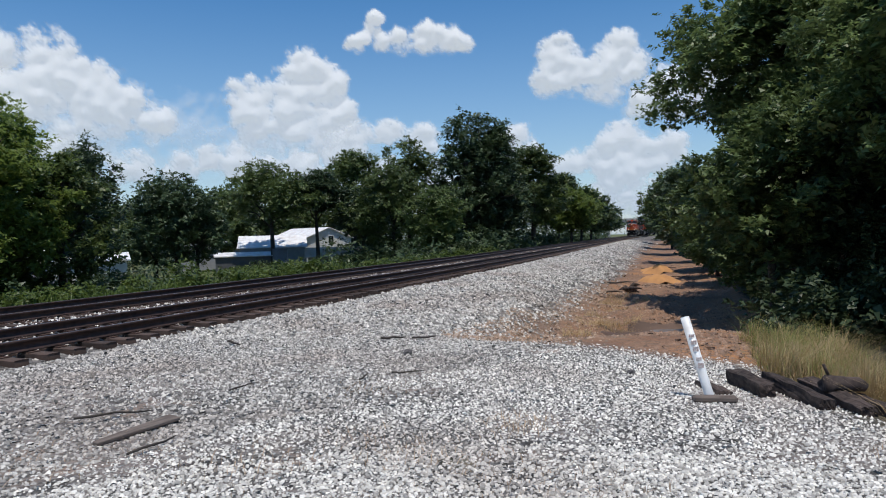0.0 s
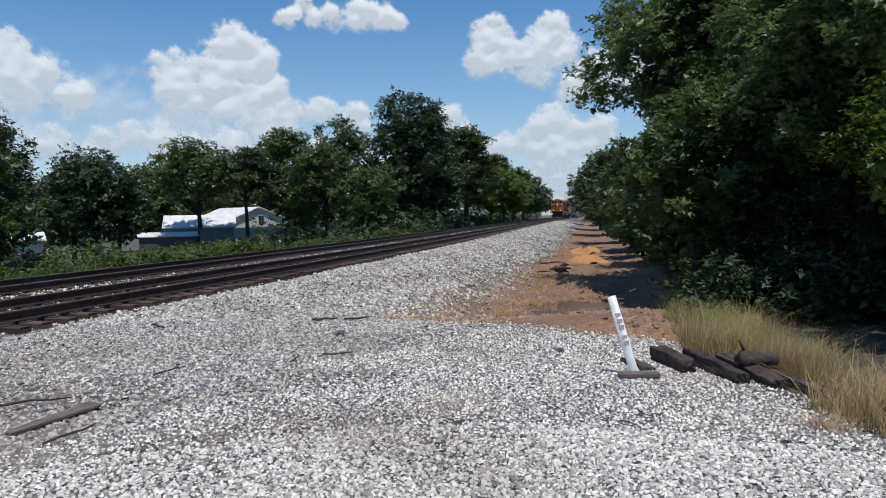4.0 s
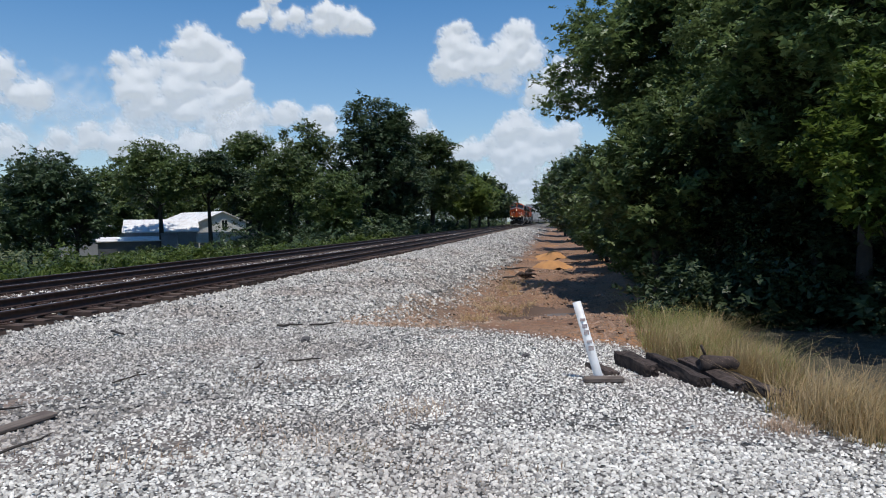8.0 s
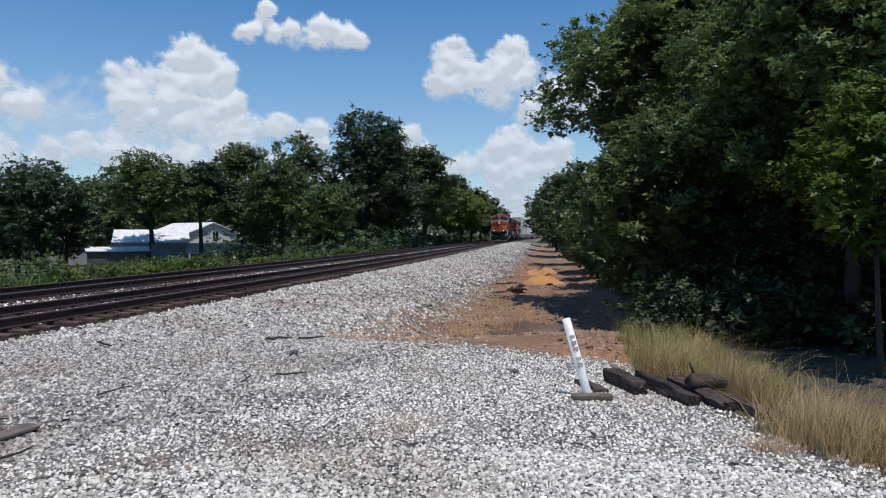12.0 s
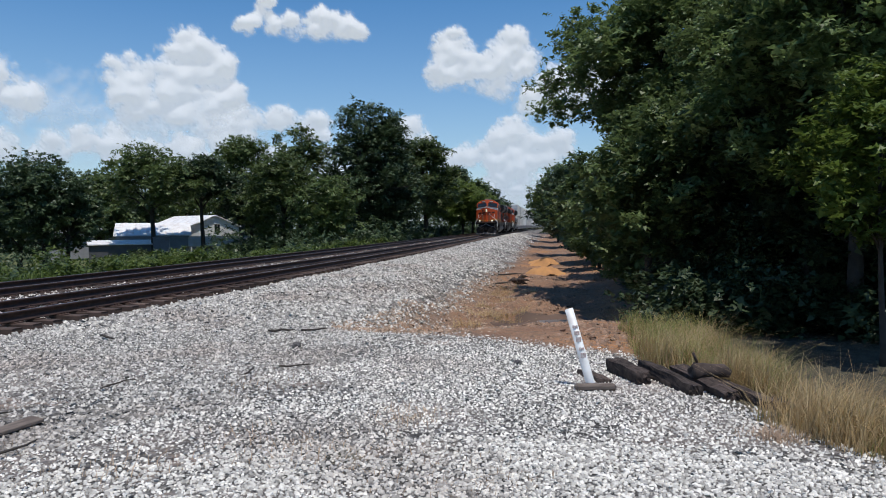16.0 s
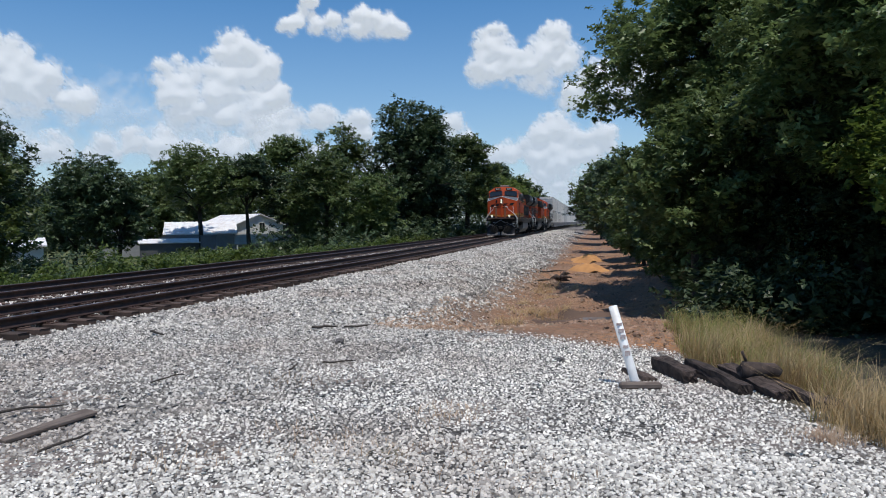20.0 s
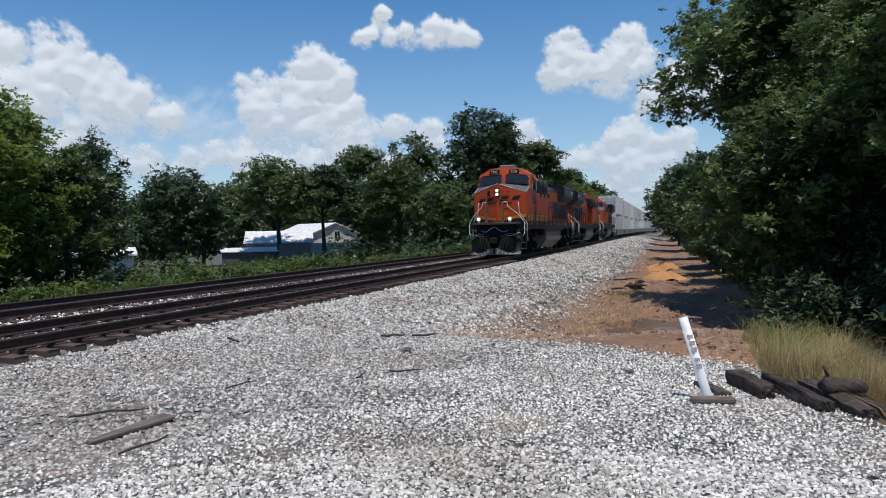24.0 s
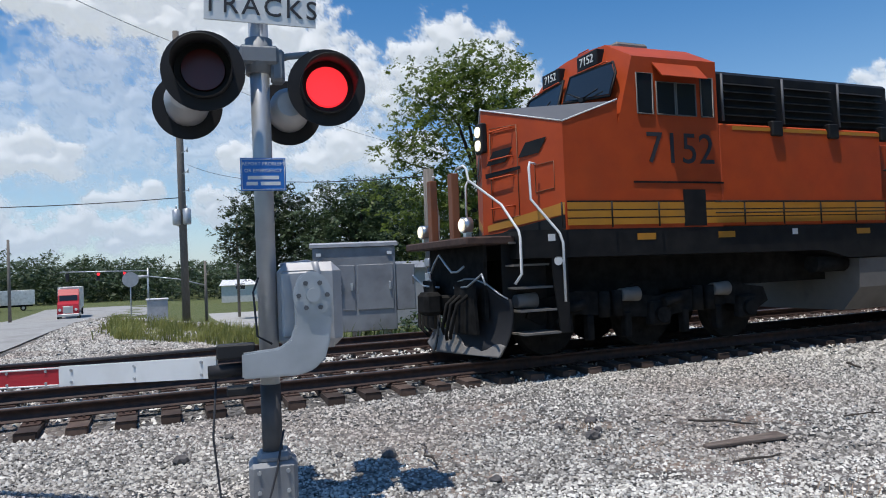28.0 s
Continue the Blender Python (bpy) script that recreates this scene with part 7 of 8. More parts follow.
# ---- clouds: billowing sheets bulged towards the viewer, far behind the rest ----
def cloud(dist, heaps, seed, veil=1.0, ragged=0.55, depth=1.0):
    """A cumulus of heaps given as bearing to the left, height and radius in degrees: one billowed skin, thin at its rim."""
    step = 0.16
    a0, a1 = min(h[0] - h[2] * 1.7 for h in heaps), max(h[0] + h[2] * 1.7 for h in heaps)
    e0, e1 = max(0.3, min(h[1] - h[2] * 1.5 for h in heaps)), max(h[1] + h[2] * 1.7 for h in heaps)
    na, ne = int((a1 - a0) / step) + 2, int((e1 - e0) / step) + 2
    A, E = np.meshgrid(a0 + step * np.arange(na), e0 + step * np.arange(ne))
    body, lift = np.full(A.shape, -9.0), np.zeros(A.shape)
    for a, e, r in heaps:
        dy = np.where(E < e, (E - e) * 1.25, E - e)
        f = 1 - ((A - a) ** 2 + dy ** 2) / (r * 1.32) ** 2
        body = np.logaddexp(body * 3.5, f * 3.5) / 3.5
        lift = np.maximum(lift, r * np.sqrt(np.clip(f, 0, 1)))
    big, fine = np.empty(A.shape), np.empty(A.shape)
    for i in range(ne):
        for j in range(na):
            p = (A[i, j] * 0.62, E[i, j] * 0.75, seed * 3.1)
            big[i, j] = noise.fractal(p, 0.5, 2.2, 7)
            q = (A[i, j] * 0.95, E[i, j] * 1.05, seed * 1.7)
            fine[i, j] = noise.turbulence(q, 3, False)
    low, high = min(h[1] for h in heaps), max(h[1] for h in heaps)
    # opacity drops towards the base, in place of its soft grey shading
    base = np.clip((low + 0.4 * (high - low) - E) / (0.6 * (high - low) + 1.2), 0, 1.5)
    body = (body + ragged * big + 0.25 * (0.5 - fine)) * (1 - 0.72 * base)
    thick = np.clip(body, 0, 1.2)
    push = (lift * 0.42 + np.sqrt(thick) * 0.35 + 0.4 * (0.6 - fine) * thick + 0.5 * big * thick) * depth
    for _ in range(4):
        q = np.pad(push, 1, mode="edge")
        push = (q[:-2, 1:-1] + q[2:, 1:-1] + q[1:-1, :-2] + q[1:-1, 2:] + q[1:-1, 1:-1]) / 5
    k = dist - push * dist * math.pi / 180
    ra, re = np.radians(A), np.radians(E)
    v = np.stack([-k * np.sin(ra), k * np.cos(ra), EYE + k * np.tan(re)], -1).reshape(-1, 3)
    idx = np.arange(na * ne).reshape(ne, na)
    f = np.stack([idx[:-1, :-1], idx[:-1, 1:], idx[1:, 1:], idx[1:, :-1]], -1).reshape(-1, 4)
    thin = body.ravel()
    f = f[(thin[f] > -0.05).any(1)]
    used = np.unique(f)
    back = np.zeros(len(v), np.int64)
    back[used] = np.arange(len(used))
    me = sheet_mesh("cloud", v[used], back[f], M["cloud"], True)
    at = me.attributes.new("thickness", "FLOAT", "POINT")
    at.data.foreach_set("value", (np.clip(thin[used], 0, 1) * veil).astype(np.float32))
    return tagged(new("cloud", me), "white heaped summer cloud with its own glow, thinned at the base for shading", "cloud", "summer clouds", "structure")


SKY = (
    (2600, ((29.3, 12.8, 1.8), (26.8, 11.4, 1.8), (31.0, 10.0, 2.4), (24.2, 9.8, 1.7), (22.2, 8.8, 1.3), (27.0, 8.6, 2.6), (33.5, 11.6, 1.8))),
    (2500, ((11.0, 13.0, 1.7), (9.3, 12.0, 1.6), (11.8, 10.5, 2.2), (15.3, 11.0, 1.5), (14.8, 8.6, 1.9), (11.0, 8.4, 2.4), (8.2, 10.0, 1.4))),
    (2200, ((3.2, 15.5, 1.0), (1.2, 15.7, 1.2), (-0.8, 15.7, 1.1), (-2.2, 15.3, 0.7), (6.8, 15.4, 0.7), (6.1, 15.9, 0.6), (5.6, 16.6, 0.55), (5.1, 17.3, 0.6), (4.9, 16.2, 0.45), (4.6, 15.4, 0.7), (7.4, 15.2, 0.4))),
    (2300, ((-9.5, 14.2, 1.3), (-9.8, 12.6, 1.6), (-12.0, 12.4, 1.8), (-14.6, 14.0, 1.4), (-15.3, 12.8, 1.3), (-8.6, 11.8, 1.0), (-13.5, 11.2, 1.3))),
    (2500, ((-17.6, 11.0, 1.5), (-19.0, 10.0, 1.8), (-16.2, 9.6, 1.2), (-21.5, 11.0, 1.6))),
    (2900, ((-14.8, 7.2, 1.4), (-13.6, 5.8, 1.6), (-11.2, 5.6, 1.1), (-16.4, 5.6, 1.5), (-9.4, 5.2, 0.9), (-18.4, 6.4, 1.2), (-14.5, 3.4, 1.9))),
    (2900, ((6.8, 8.2, 1.3), (4.2, 8.4, 1.1), (8.8, 7.4, 1.5), (1.5, 8.0, 1.1), (-6.0, 7.4, 1.3), (-7.4, 6.2, 1.0))),
    (3000, ((18.5, 6.4, 1.0), (16.0, 5.8, 1.4), (20.5, 5.6, 1.2), (24.0, 5.2, 1.6), (12.0, 5.4, 1.8), (29.0, 5.6, 2.2), (34.0, 6.4, 2.4))),
    (2400, ((34.2, 13.6, 1.7), (36.4, 13.0, 1.8), (32.3, 13.2, 1.2), (38.0, 12.4, 1.4))),
    (2500, ((44.0, 16.2, 2.4), (47.0, 17.4, 2.6), (41.8, 15.0, 1.9), (49.6, 15.6, 2.4), (46.0, 13.6, 2.4), (51.8, 13.4, 2.0), (40.5, 13.0, 1.4))),
    (2400, ((58.0, 17.5, 3.0), (61.5, 19.2, 3.2), (65.0, 20.0, 3.4), (70.0, 20.4, 3.4), (55.0, 15.2, 2.4), (63.0, 16.0, 3.0), (75.0, 20.4, 3.2), (67.0, 16.6, 2.8), (79.0, 21.0, 2.6))),
    (2900, ((55.5, 10.0, 2.0), (52.8, 9.0, 1.6), (58.5, 9.0, 1.5), (61.5, 10.0, 1.5), (49.5, 9.2, 1.8), (64.5, 9.2, 1.2))),
    (2700, ((78.5, 9.4, 1.6), (76.6, 8.6, 1.3), (80.5, 9.0, 1.7), (72.4, 6.0, 1.1), (74.4, 5.8, 0.9), (70.6, 6.6, 0.8))),
    (2500, ((86.0, 14.0, 2.6), (90.0, 15.0, 3.0), (94.0, 13.0, 2.4))),
    (3100, ((66.0, 5.4, 1.6), (70.0, 3.8, 1.6), (62.0, 4.8, 1.8), (76.0, 3.8, 1.6), (82.0, 4.4, 1.8), (57.5, 4.6, 2.0), (73.0, 2.8, 1.6), (79.0, 2.6, 1.8), (86.0, 3.0, 2.0))),
    # the next two are thin veils that imitate haze in the low sky
    (3300, ((56.0, 7.0, 5.0), (64.0, 9.0, 6.0), (72.0, 9.0, 6.0), (80.0, 8.0, 6.0), (66.0, 15.0, 4.5), (75.0, 14.0, 5.0), (57.0, 13.0, 4.0)), 0.42),
    (3300, ((14.0, 6.4, 3.0), (20.0, 6.6, 3.6), (27.0, 7.0, 4.0), (33.0, 7.4, 4.4), (8.0, 5.6, 2.6)), 0.34),
    (3200, ((-4.0, 3.0, 2.0), (0.0, 3.4, 2.2), (5.0, 3.6, 2.2), (10.0, 3.2, 2.2), (40.0, 5.0, 2.6), (45.0, 4.6, 2.6), (50.0, 4.2, 2.6), (-9.0, 2.4, 1.8), (-13.0, 2.0, 1.6), (-17.0, 2.2, 1.8))),
)
for i, (dist, heaps, *veil) in enumerate(SKY):
    cloud(dist, heaps, 7 + i, *veil)


def haze_glow_ring():
    """A glowing ring round the horizon, before the clouds, that imitates haze."""
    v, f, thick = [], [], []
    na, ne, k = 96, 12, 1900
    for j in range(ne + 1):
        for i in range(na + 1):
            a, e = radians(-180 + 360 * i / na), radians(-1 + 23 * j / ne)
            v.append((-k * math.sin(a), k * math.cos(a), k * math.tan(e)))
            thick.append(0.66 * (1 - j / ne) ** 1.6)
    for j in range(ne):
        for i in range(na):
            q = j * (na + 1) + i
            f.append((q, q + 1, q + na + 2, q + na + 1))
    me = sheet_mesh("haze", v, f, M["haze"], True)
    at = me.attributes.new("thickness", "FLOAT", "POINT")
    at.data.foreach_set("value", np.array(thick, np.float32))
    return tagged(new("backdrop", me), "glowing pale blue sheet standing in for summer haze along the horizon", "haze", kind="structure")


haze_glow_ring()

# ---- houses and yards behind the tracks ----
def window(parent, m, w, h):
    """A window set on a wall, facing m's -y."""
    bm = bmesh.new()
    box(bm, -w / 2, w / 2, -0.03, 0.02, -h / 2, h / 2)
    g = part("window", bm, M["glass"], parent)
    g.matrix_basis = m
    bm = bmesh.new()
    for x0, x1, z0, z1 in ((-w / 2 - 0.07, -w / 2, -h / 2 - 0.07, h / 2 + 0.07), (w / 2, w / 2 + 0.07, -h / 2 - 0.07, h / 2 + 0.07), (-w / 2, w / 2, h / 2, h / 2 + 0.07), (-w / 2, w / 2, -h / 2 - 0.07, -h / 2), (-0.02, 0.02, -h / 2, h / 2)):
        box(bm, x0, x1, -0.06, 0.0, z0, z1)
    part("frame", bm, M["white"], g)
    return g


def house(name, x, y, turn, wide, deep, eave, ridge, wall, roof, label, windows=(), along="x", over=0.4, door=None):
    """A gabled building; wide runs along its x, the front faces -y. eave and ridge are heights above rail level."""
    z = land(x, y) - 0.2
    h = tagged(empty(name, pose(x, y, z, 0, 0, turn)), label, "building")
    e, r = eave - z, ridge - z
    bm = bmesh.new()
    if along == "x":
        prism(bm, [(-deep / 2, 0), (deep / 2, 0), (deep / 2, e), (0, r - 0.05), (-deep / 2, e)], -wide / 2, wide / 2, "x")
    else:
        prism(bm, [(-wide / 2, 0), (wide / 2, 0), (wide / 2, e), (0, r - 0.05), (-wide / 2, e)], -deep / 2, deep / 2, "y")
    body = part("wall_shell", bm, wall, h)
    span, length = (deep, wide) if along == "x" else (wide, deep)
    for s in (-1, 1):
        bm = bmesh.new()
        a, b = (0, r), (s * (span / 2 + over), e - (r - e) / (span / 2) * over)
        prof = [a, b, (b[0], b[1] - 0.1), (a[0], a[1] - 0.1)]
        prism(bm, prof, -length / 2 - over, length / 2 + over, "x" if along == "x" else "y")
        slope = part("roof_slope", bm, roof, h)
        n = int(length / 0.6)
        bm = bmesh.new()
        for i in range(n + 1):
            c = -length / 2 - over + 0.02 + i * (length + 2 * over - 0.04) / n
            pts = [(c, *a), (c, *b)] if along == "x" else [(a[0], c, a[1]), (b[0], c, b[1])]
            tube(bm, pts, 0.025, 4)
        o = part("roof_seams", bm, roof, slope)
        o["kind"] = "stuff"
    for wx, wz, ww, wh in windows:
        window(h, Matrix.Translation((wx, -deep / 2, wz - z)), ww, wh)
    if door:
        bm = bmesh.new()
        box(bm, door - 0.45, door + 0.45, -deep / 2 - 0.04, -deep / 2, 0.2, 2.25)
        part("door", bm, M["grey"], h)
    return h


house("white_building", -18.05, 94.3, 40, 6.8, 9.8, 1.6, 2.9, M["white"], M["roof"], "white gabled building with a bright metal roof", ((0.3, 1.3, 0.75, 0.9),), along="y", over=0.25)
house("metal_shed", -21.3, 86.8, 13, 7.6, 8.6, 0.62, 1.95, M["grey_wall"], M["roof"], "pale shed under a broad white metal roof", (), along="x", over=0.3)
# closed dark grey walls imitate the shade inside the shed's open front
house("low_shed", -22.6, 78.8, 16, 6.2, 4.0, -0.28, 0.08, M["grey"], M["roof"], "low shed under a white metal roof, dark walls in place of its shaded opening", (), along="x", over=0.2)
house("lean_to", -13.2, 84.4, 10, 6.4, 4.0, -0.55, 0.35, M["grey_wall"], M["tan_roof"], "lean-to with a rusted tan roof beside the shed", (), over=0.4)
house("grey_house", -36.0, 106.5, 20, 10.0, 6.0, 0.4, 1.35, M["grey_wall"], M["dull_metal"], "low grey house with a dull roof behind the sheds", ((-2, -0.4, 1.0, 0.9), (2, -0.4, 1.0, 0.9)))
bin_ = tagged(empty("storage_bin", pose(-17.9, 76.0, land(-17.9, 76.0), 0, 0, 13)), "blue-grey ribbed steel storage bin beside the sheds", "storage bin")
deep = 0.4 - land(-17.9, 76.0)
bm = bmesh.new()
box(bm, -0.8, 0.8, -0.8, 0.8, -0.1, deep - 0.1, 0.03)
part("body", bm, M["bin"], bin_)
for k in range(5):
    bm = bmesh.new()
    box(bm, -0.66 + k * 0.33 - 0.03, -0.66 + k * 0.33 + 0.03, -0.84, -0.798, 0.0, deep - 0.16)
    part("rib", bm, M["bin"], bin_)
bm = bmesh.new()
box(bm, -0.86, 0.86, -0.86, 0.86, deep - 0.1, deep, 0.02)
part("lid", bm, M["bin"], bin_)
house("mobile_home", -32.2, 54.6, 28, 13.0, 4.2, 0.15, 0.65, M["wall"], M["roof"], "long pale mobile home with a flat metal roof", ((-3.5, -0.6, 0.9, 0.8), (0.2, -0.6, 1.1, 0.8), (4.0, -0.6, 0.9, 0.8)), over=0.25, door=2.0)
house("cottage", -42.0, 64.7, 30, 8.0, 7.0, 0.4, 2.0, M["wall"], M["roof"], "small white cottage with a pale roof among trees", ((-1.5, -0.6, 1.0, 1.0), (1.8, -0.6, 1.0, 1.0)), over=0.5)
house("grey_warehouse", -37.3, 31.7, 47, 9.5, 8.0, 1.55, 2.0, M["grey_wall"], M["dull_metal"], "long pale grey metal warehouse with a red-brown foot", (), over=0.2)
house("far_warehouse", -146.0, 77.0, 60, 20.0, 14.0, -0.4, 0.7, M["wall"], M["roof"], "distant white warehouse in a pale yard", ((-6, -0.8, 2, 1.2), (0, -0.8, 2, 1.2), (6, -0.8, 2, 1.2)))
house("far_shed", -140.0, 86.0, 60, 20.0, 12.0, 2.4, 4.2, M["wall"], M["roof"], "distant pale shed below the wooded skyline", ())
house("far_store", -138.0, 13.0, 80, 16.0, 10.0, -0.9, 0.1, M["wall"], M["roof"], "distant low white store beyond the road", ((-5, -1.5, 2, 1), (3, -1.5, 2, 1)))

# pale yard in front of the far warehouse
bm = bmesh.new()
rows = []
for v in [46 + i * 5 for i in range(14)]:
    row = []
    for u in (4.0, 11.0, 18.0, 26.0):
        q = spot(u + (v - 46) * 0.05, v)
        row.append(bm.verts.new((q.x, q.y, land(q.x, q.y) + 0.04)))
    rows.append(row)
for a, b in zip(rows, rows[1:]):
    for i in range(3):
        bm.faces.new((a[i], a[i + 1], b[i + 1], b[i]))
bmesh.ops.recalc_face_normals(bm, faces=bm.faces)
tagged(part("yard", bm, M["concrete"], smooth=True), "bare pale concrete yard beyond the verge", "yard", kind="structure")


# ---- vehicles ----
def wheels(parent, xs, half, r, mat):
    for x in xs:
        for s in (-1, 1):
            bm = bmesh.new()
            disc(bm, (x, s * half, r), (0, s, 0), r, 0.22, 16)
            w = part("wheel", bm, mat, parent)
            bm = bmesh.new()
            disc(bm, (x, s * (half + 0.22), r), (0, s, 0), r * 0.55, 0.02, 12)
            part("hub", bm, M["chrome"], w)


def semi_truck(x, y, turn, paint, label):
    """Tractor with a box trailer; x runs forward."""
    t = tagged(empty("semi_truck", pose(x, y, land(x, y) + 0.05, 0, 0, turn)), label, "truck")
    bm = bmesh.new()
    prism(bm, [(1.2, 0.7), (1.2, 3.7), (2.2, 3.75), (2.9, 3.0), (3.2, 2.25), (4.6, 1.9), (4.8, 1.2), (4.8, 0.6)], -1.15, 1.15, "y")
    part("cab", bm, paint, t)
    bm = bmesh.new()
    slab(bm, [(2.93, -1.0, 2.98), (2.93, 1.0, 2.98), (3.2, 1.0, 2.32), (3.2, -1.0, 2.32)], 0.02)
    part("windscreen", bm, M["glass"], t)
    bm = bmesh.new()
    box(bm, 4.78, 4.86, -0.55, 0.55, 0.8, 1.7, 0.02)
    part("grille", bm, M["chrome"], t)
    bm = bmesh.new()
    box(bm, 4.7, 4.98, -1.2, 1.2, 0.4, 0.72, 0.04)
    part("bumper", bm, M["chrome"], t)
    for s in (-1, 1):
        bm = bmesh.new()
        disc(bm, (4.8, s * 0.88, 1.25), (1, 0, 0), 0.17, 0.05, 12)
        part("headlight", bm, M["white"], t)
        bm = bmesh.new()
        tube(bm, [(1.4, s * 1.05, 0.9), (1.4, s * 1.05, 3.9)], 0.08, 8)
        part("exhaust", bm, M["chrome"], t)
    bm = bmesh.new()
    box(bm, -13.0, 0.9, -1.28, 1.28, 1.1, 4.0, 0.04)
    part("trailer", bm, M["container"], t)
    bm = bmesh.new()
    box(bm, -12.8, 4.6, -0.45, 0.45, 0.6, 1.08)
    part("chassis", bm, M["under"], t)
    wheels(t, (4.0, 0.4, -0.9, -11.0, -12.3), 0.98, 0.5, M["under"])
    return t


semi_truck(-98.5, 23.6, -16, M["red"], "red semi-truck with a pale box trailer on the road")


def box_trailer(x, y, turn, label):
    t = tagged(empty("box_trailer", pose(x, y, land(x, y) + 0.03, 0, 0, turn)), label, "trailer")
    bm = bmesh.new()
    box(bm, -6.5, 6.5, -1.28, 1.28, 1.1, 3.9, 0.04)
    part("box", bm, M["container"], t)
    bm = bmesh.new()
    box(bm, -6.2, 6.2, -0.45, 0.45, 0.75, 1.1)
    part("chassis", bm, M["under"], t)
    wheels(t, (-4.2, -5.4, 4.6), 0.98, 0.5, M["under"])
    return t


for i, (x, y) in enumerate(((-150, 17), (-153, 24))):
    box_trailer(x, y, 80, "pale box trailer parked in a distant row")


def car(x, y, turn, paint, label):
    """A small parked car, x forward."""
    c = tagged(empty("car", pose(x, y, land(x, y) + 0.02, 0, 0, turn)), label, "car")
    bm = bmesh.new()
    prism(bm, [(-2.2, 0.4), (-2.25, 0.95), (-1.5, 1.02), (-1.1, 1.42), (0.4, 1.44), (1.05, 1.0), (2.1, 0.85), (2.2, 0.4)], -0.86, 0.86, "y")
    bmesh.ops.bevel(bm, geom=[e for e in bm.edges], offset=0.06, segments=2, affect="EDGES")
    part("body", bm, paint, c)
    for s in (-1, 1):
        bm = bmesh.new()
        slab(bm, [(-1.35, s * 0.865, 1.05), (0.85, s * 0.865, 1.03), (0.35, s * 0.865, 1.36), (-1.02, s * 0.865, 1.36)], 0.008 * s)
        part("side_glass", bm, M["glass"], c)
    wheels(c, (-1.35, 1.35), 0.7, 0.32, M["under"])
    return c


car(-32.0, 30.6, 140, M["white"], "white car parked by the warehouse")
car(-24.9, 29.2, 150, M["white"], "white car half hidden in the scrub")
car(-31.0, 51.5, 20, M["grey"], "dark car parked beside the mobile home")

# ---- street furniture beyond the crossing ----
def round_sign(x, y, turn):
    z = land(x, y)
    s = tagged(empty("road_sign", pose(x, y, z, 0, 0, turn)), "round grey back of a railway warning sign on a post", "sign")
    bm = bmesh.new()
    tube(bm, [(0, 0, -0.2), (0, 0, 3.0)], 0.035, 8)
    part("post", bm, M["galv"], s)
    bm = bmesh.new()
    disc(bm, (0, -0.05, 2.6), (0, -1, 0), 0.46, 0.012, 28)
    part("disc", bm, M["alu"], s)


round_sign(-43.9, 13.8, 72)
c = tagged(empty("utility_cabinet", pose(-45.4, 15.9, land(-45.4, 15.9), 0, 0, 70)), "pale grey utility cabinet on the verge", "cabinet")
bm = bmesh.new()
box(bm, -0.62, 0.62, -0.5, 0.5, 0, 1.45, 0.03)
part("body", bm, M["alu"], c)
bm = bmesh.new()
box(bm, -0.68, 0.68, -0.56, 0.56, 1.45, 1.53, 0.02)
part("lid", bm, M["roof"], c)


def street_lamp(x, y, reach):
    z = land(x, y)
    s = tagged(empty("street_lamp", pose(x, y, z)), "grey street lamp with a long arm over the road", "lamp")
    bm = bmesh.new()
    tube(bm, [(0, 0, -0.2), (0, 0, 5.0)], [0.14, 0.1], 10)
    part("post", bm, M["pole"], s)
    bm = bmesh.new()
    r = Vector(reach)
    tube(bm, [(0, 0, 3.0), r * 0.5 + Vector((0, 0, 3.6)), r + Vector((0, 0, 3.9))], 0.05, 6)
    part("arm", bm, M["galv"], s)
    bm = bmesh.new()
    tube(bm, [r + Vector((0, 0, 3.9)), r * 1.2 + Vector((0, 0, 3.88))], [0.09, 0.14], 8)
    part("lantern", bm, M["alu"], s)


street_lamp(-55.0, 23.2, (-1.4, -4.0, 0))

signal_poles = ((-101.5, 34.5), (-108.5, 12.0))
for x, y in signal_poles:
    p = tagged(empty("traffic_signal", pose(x, y, land(x, y))), "traffic signal pole with lamps hung over the road", "traffic signal")
    bm = bmesh.new()
    tube(bm, [(0, 0, -0.2), (0, 0, 6.6)], [0.16, 0.11], 10)
    part("post", bm, M["galv"], p)
    if y > 20:
        bm = bmesh.new()
        tube(bm, [(0, 0, 6.2), (-3.2, -10.5, 6.4)], [0.09, 0.05], 8)
        part("arm", bm, M["galv"], p)
        for f, lit in ((0.28, True), (0.58, True), (0.92, False)):
            q = Vector((-3.2 * f, -10.5 * f, 5.6))
            bm = bmesh.new()
            box(bm, q.x - 0.18, q.x + 0.18, q.y - 0.2, q.y + 0.2, q.z - 0.55, q.z + 0.6, 0.03)
            h = part("signal_head", bm, M["hood"], p)
            if lit:
                bm = bmesh.new()
                disc(bm, (q.x + 0.18, q.y, q.z + 0.35), (1, 0, 0), 0.2, 0.06, 14)
                part("red_lamp", bm, M["lit_red"], h, "lit red lamp")
for x, y, top in ((-88.5, 15.2, 6.5), (-90.0, 13.0, 7.0), (-78.0, 37.0, 8.0)):
    wood_pole(x, y, top, 0.16, "distant wooden pole beside the road")

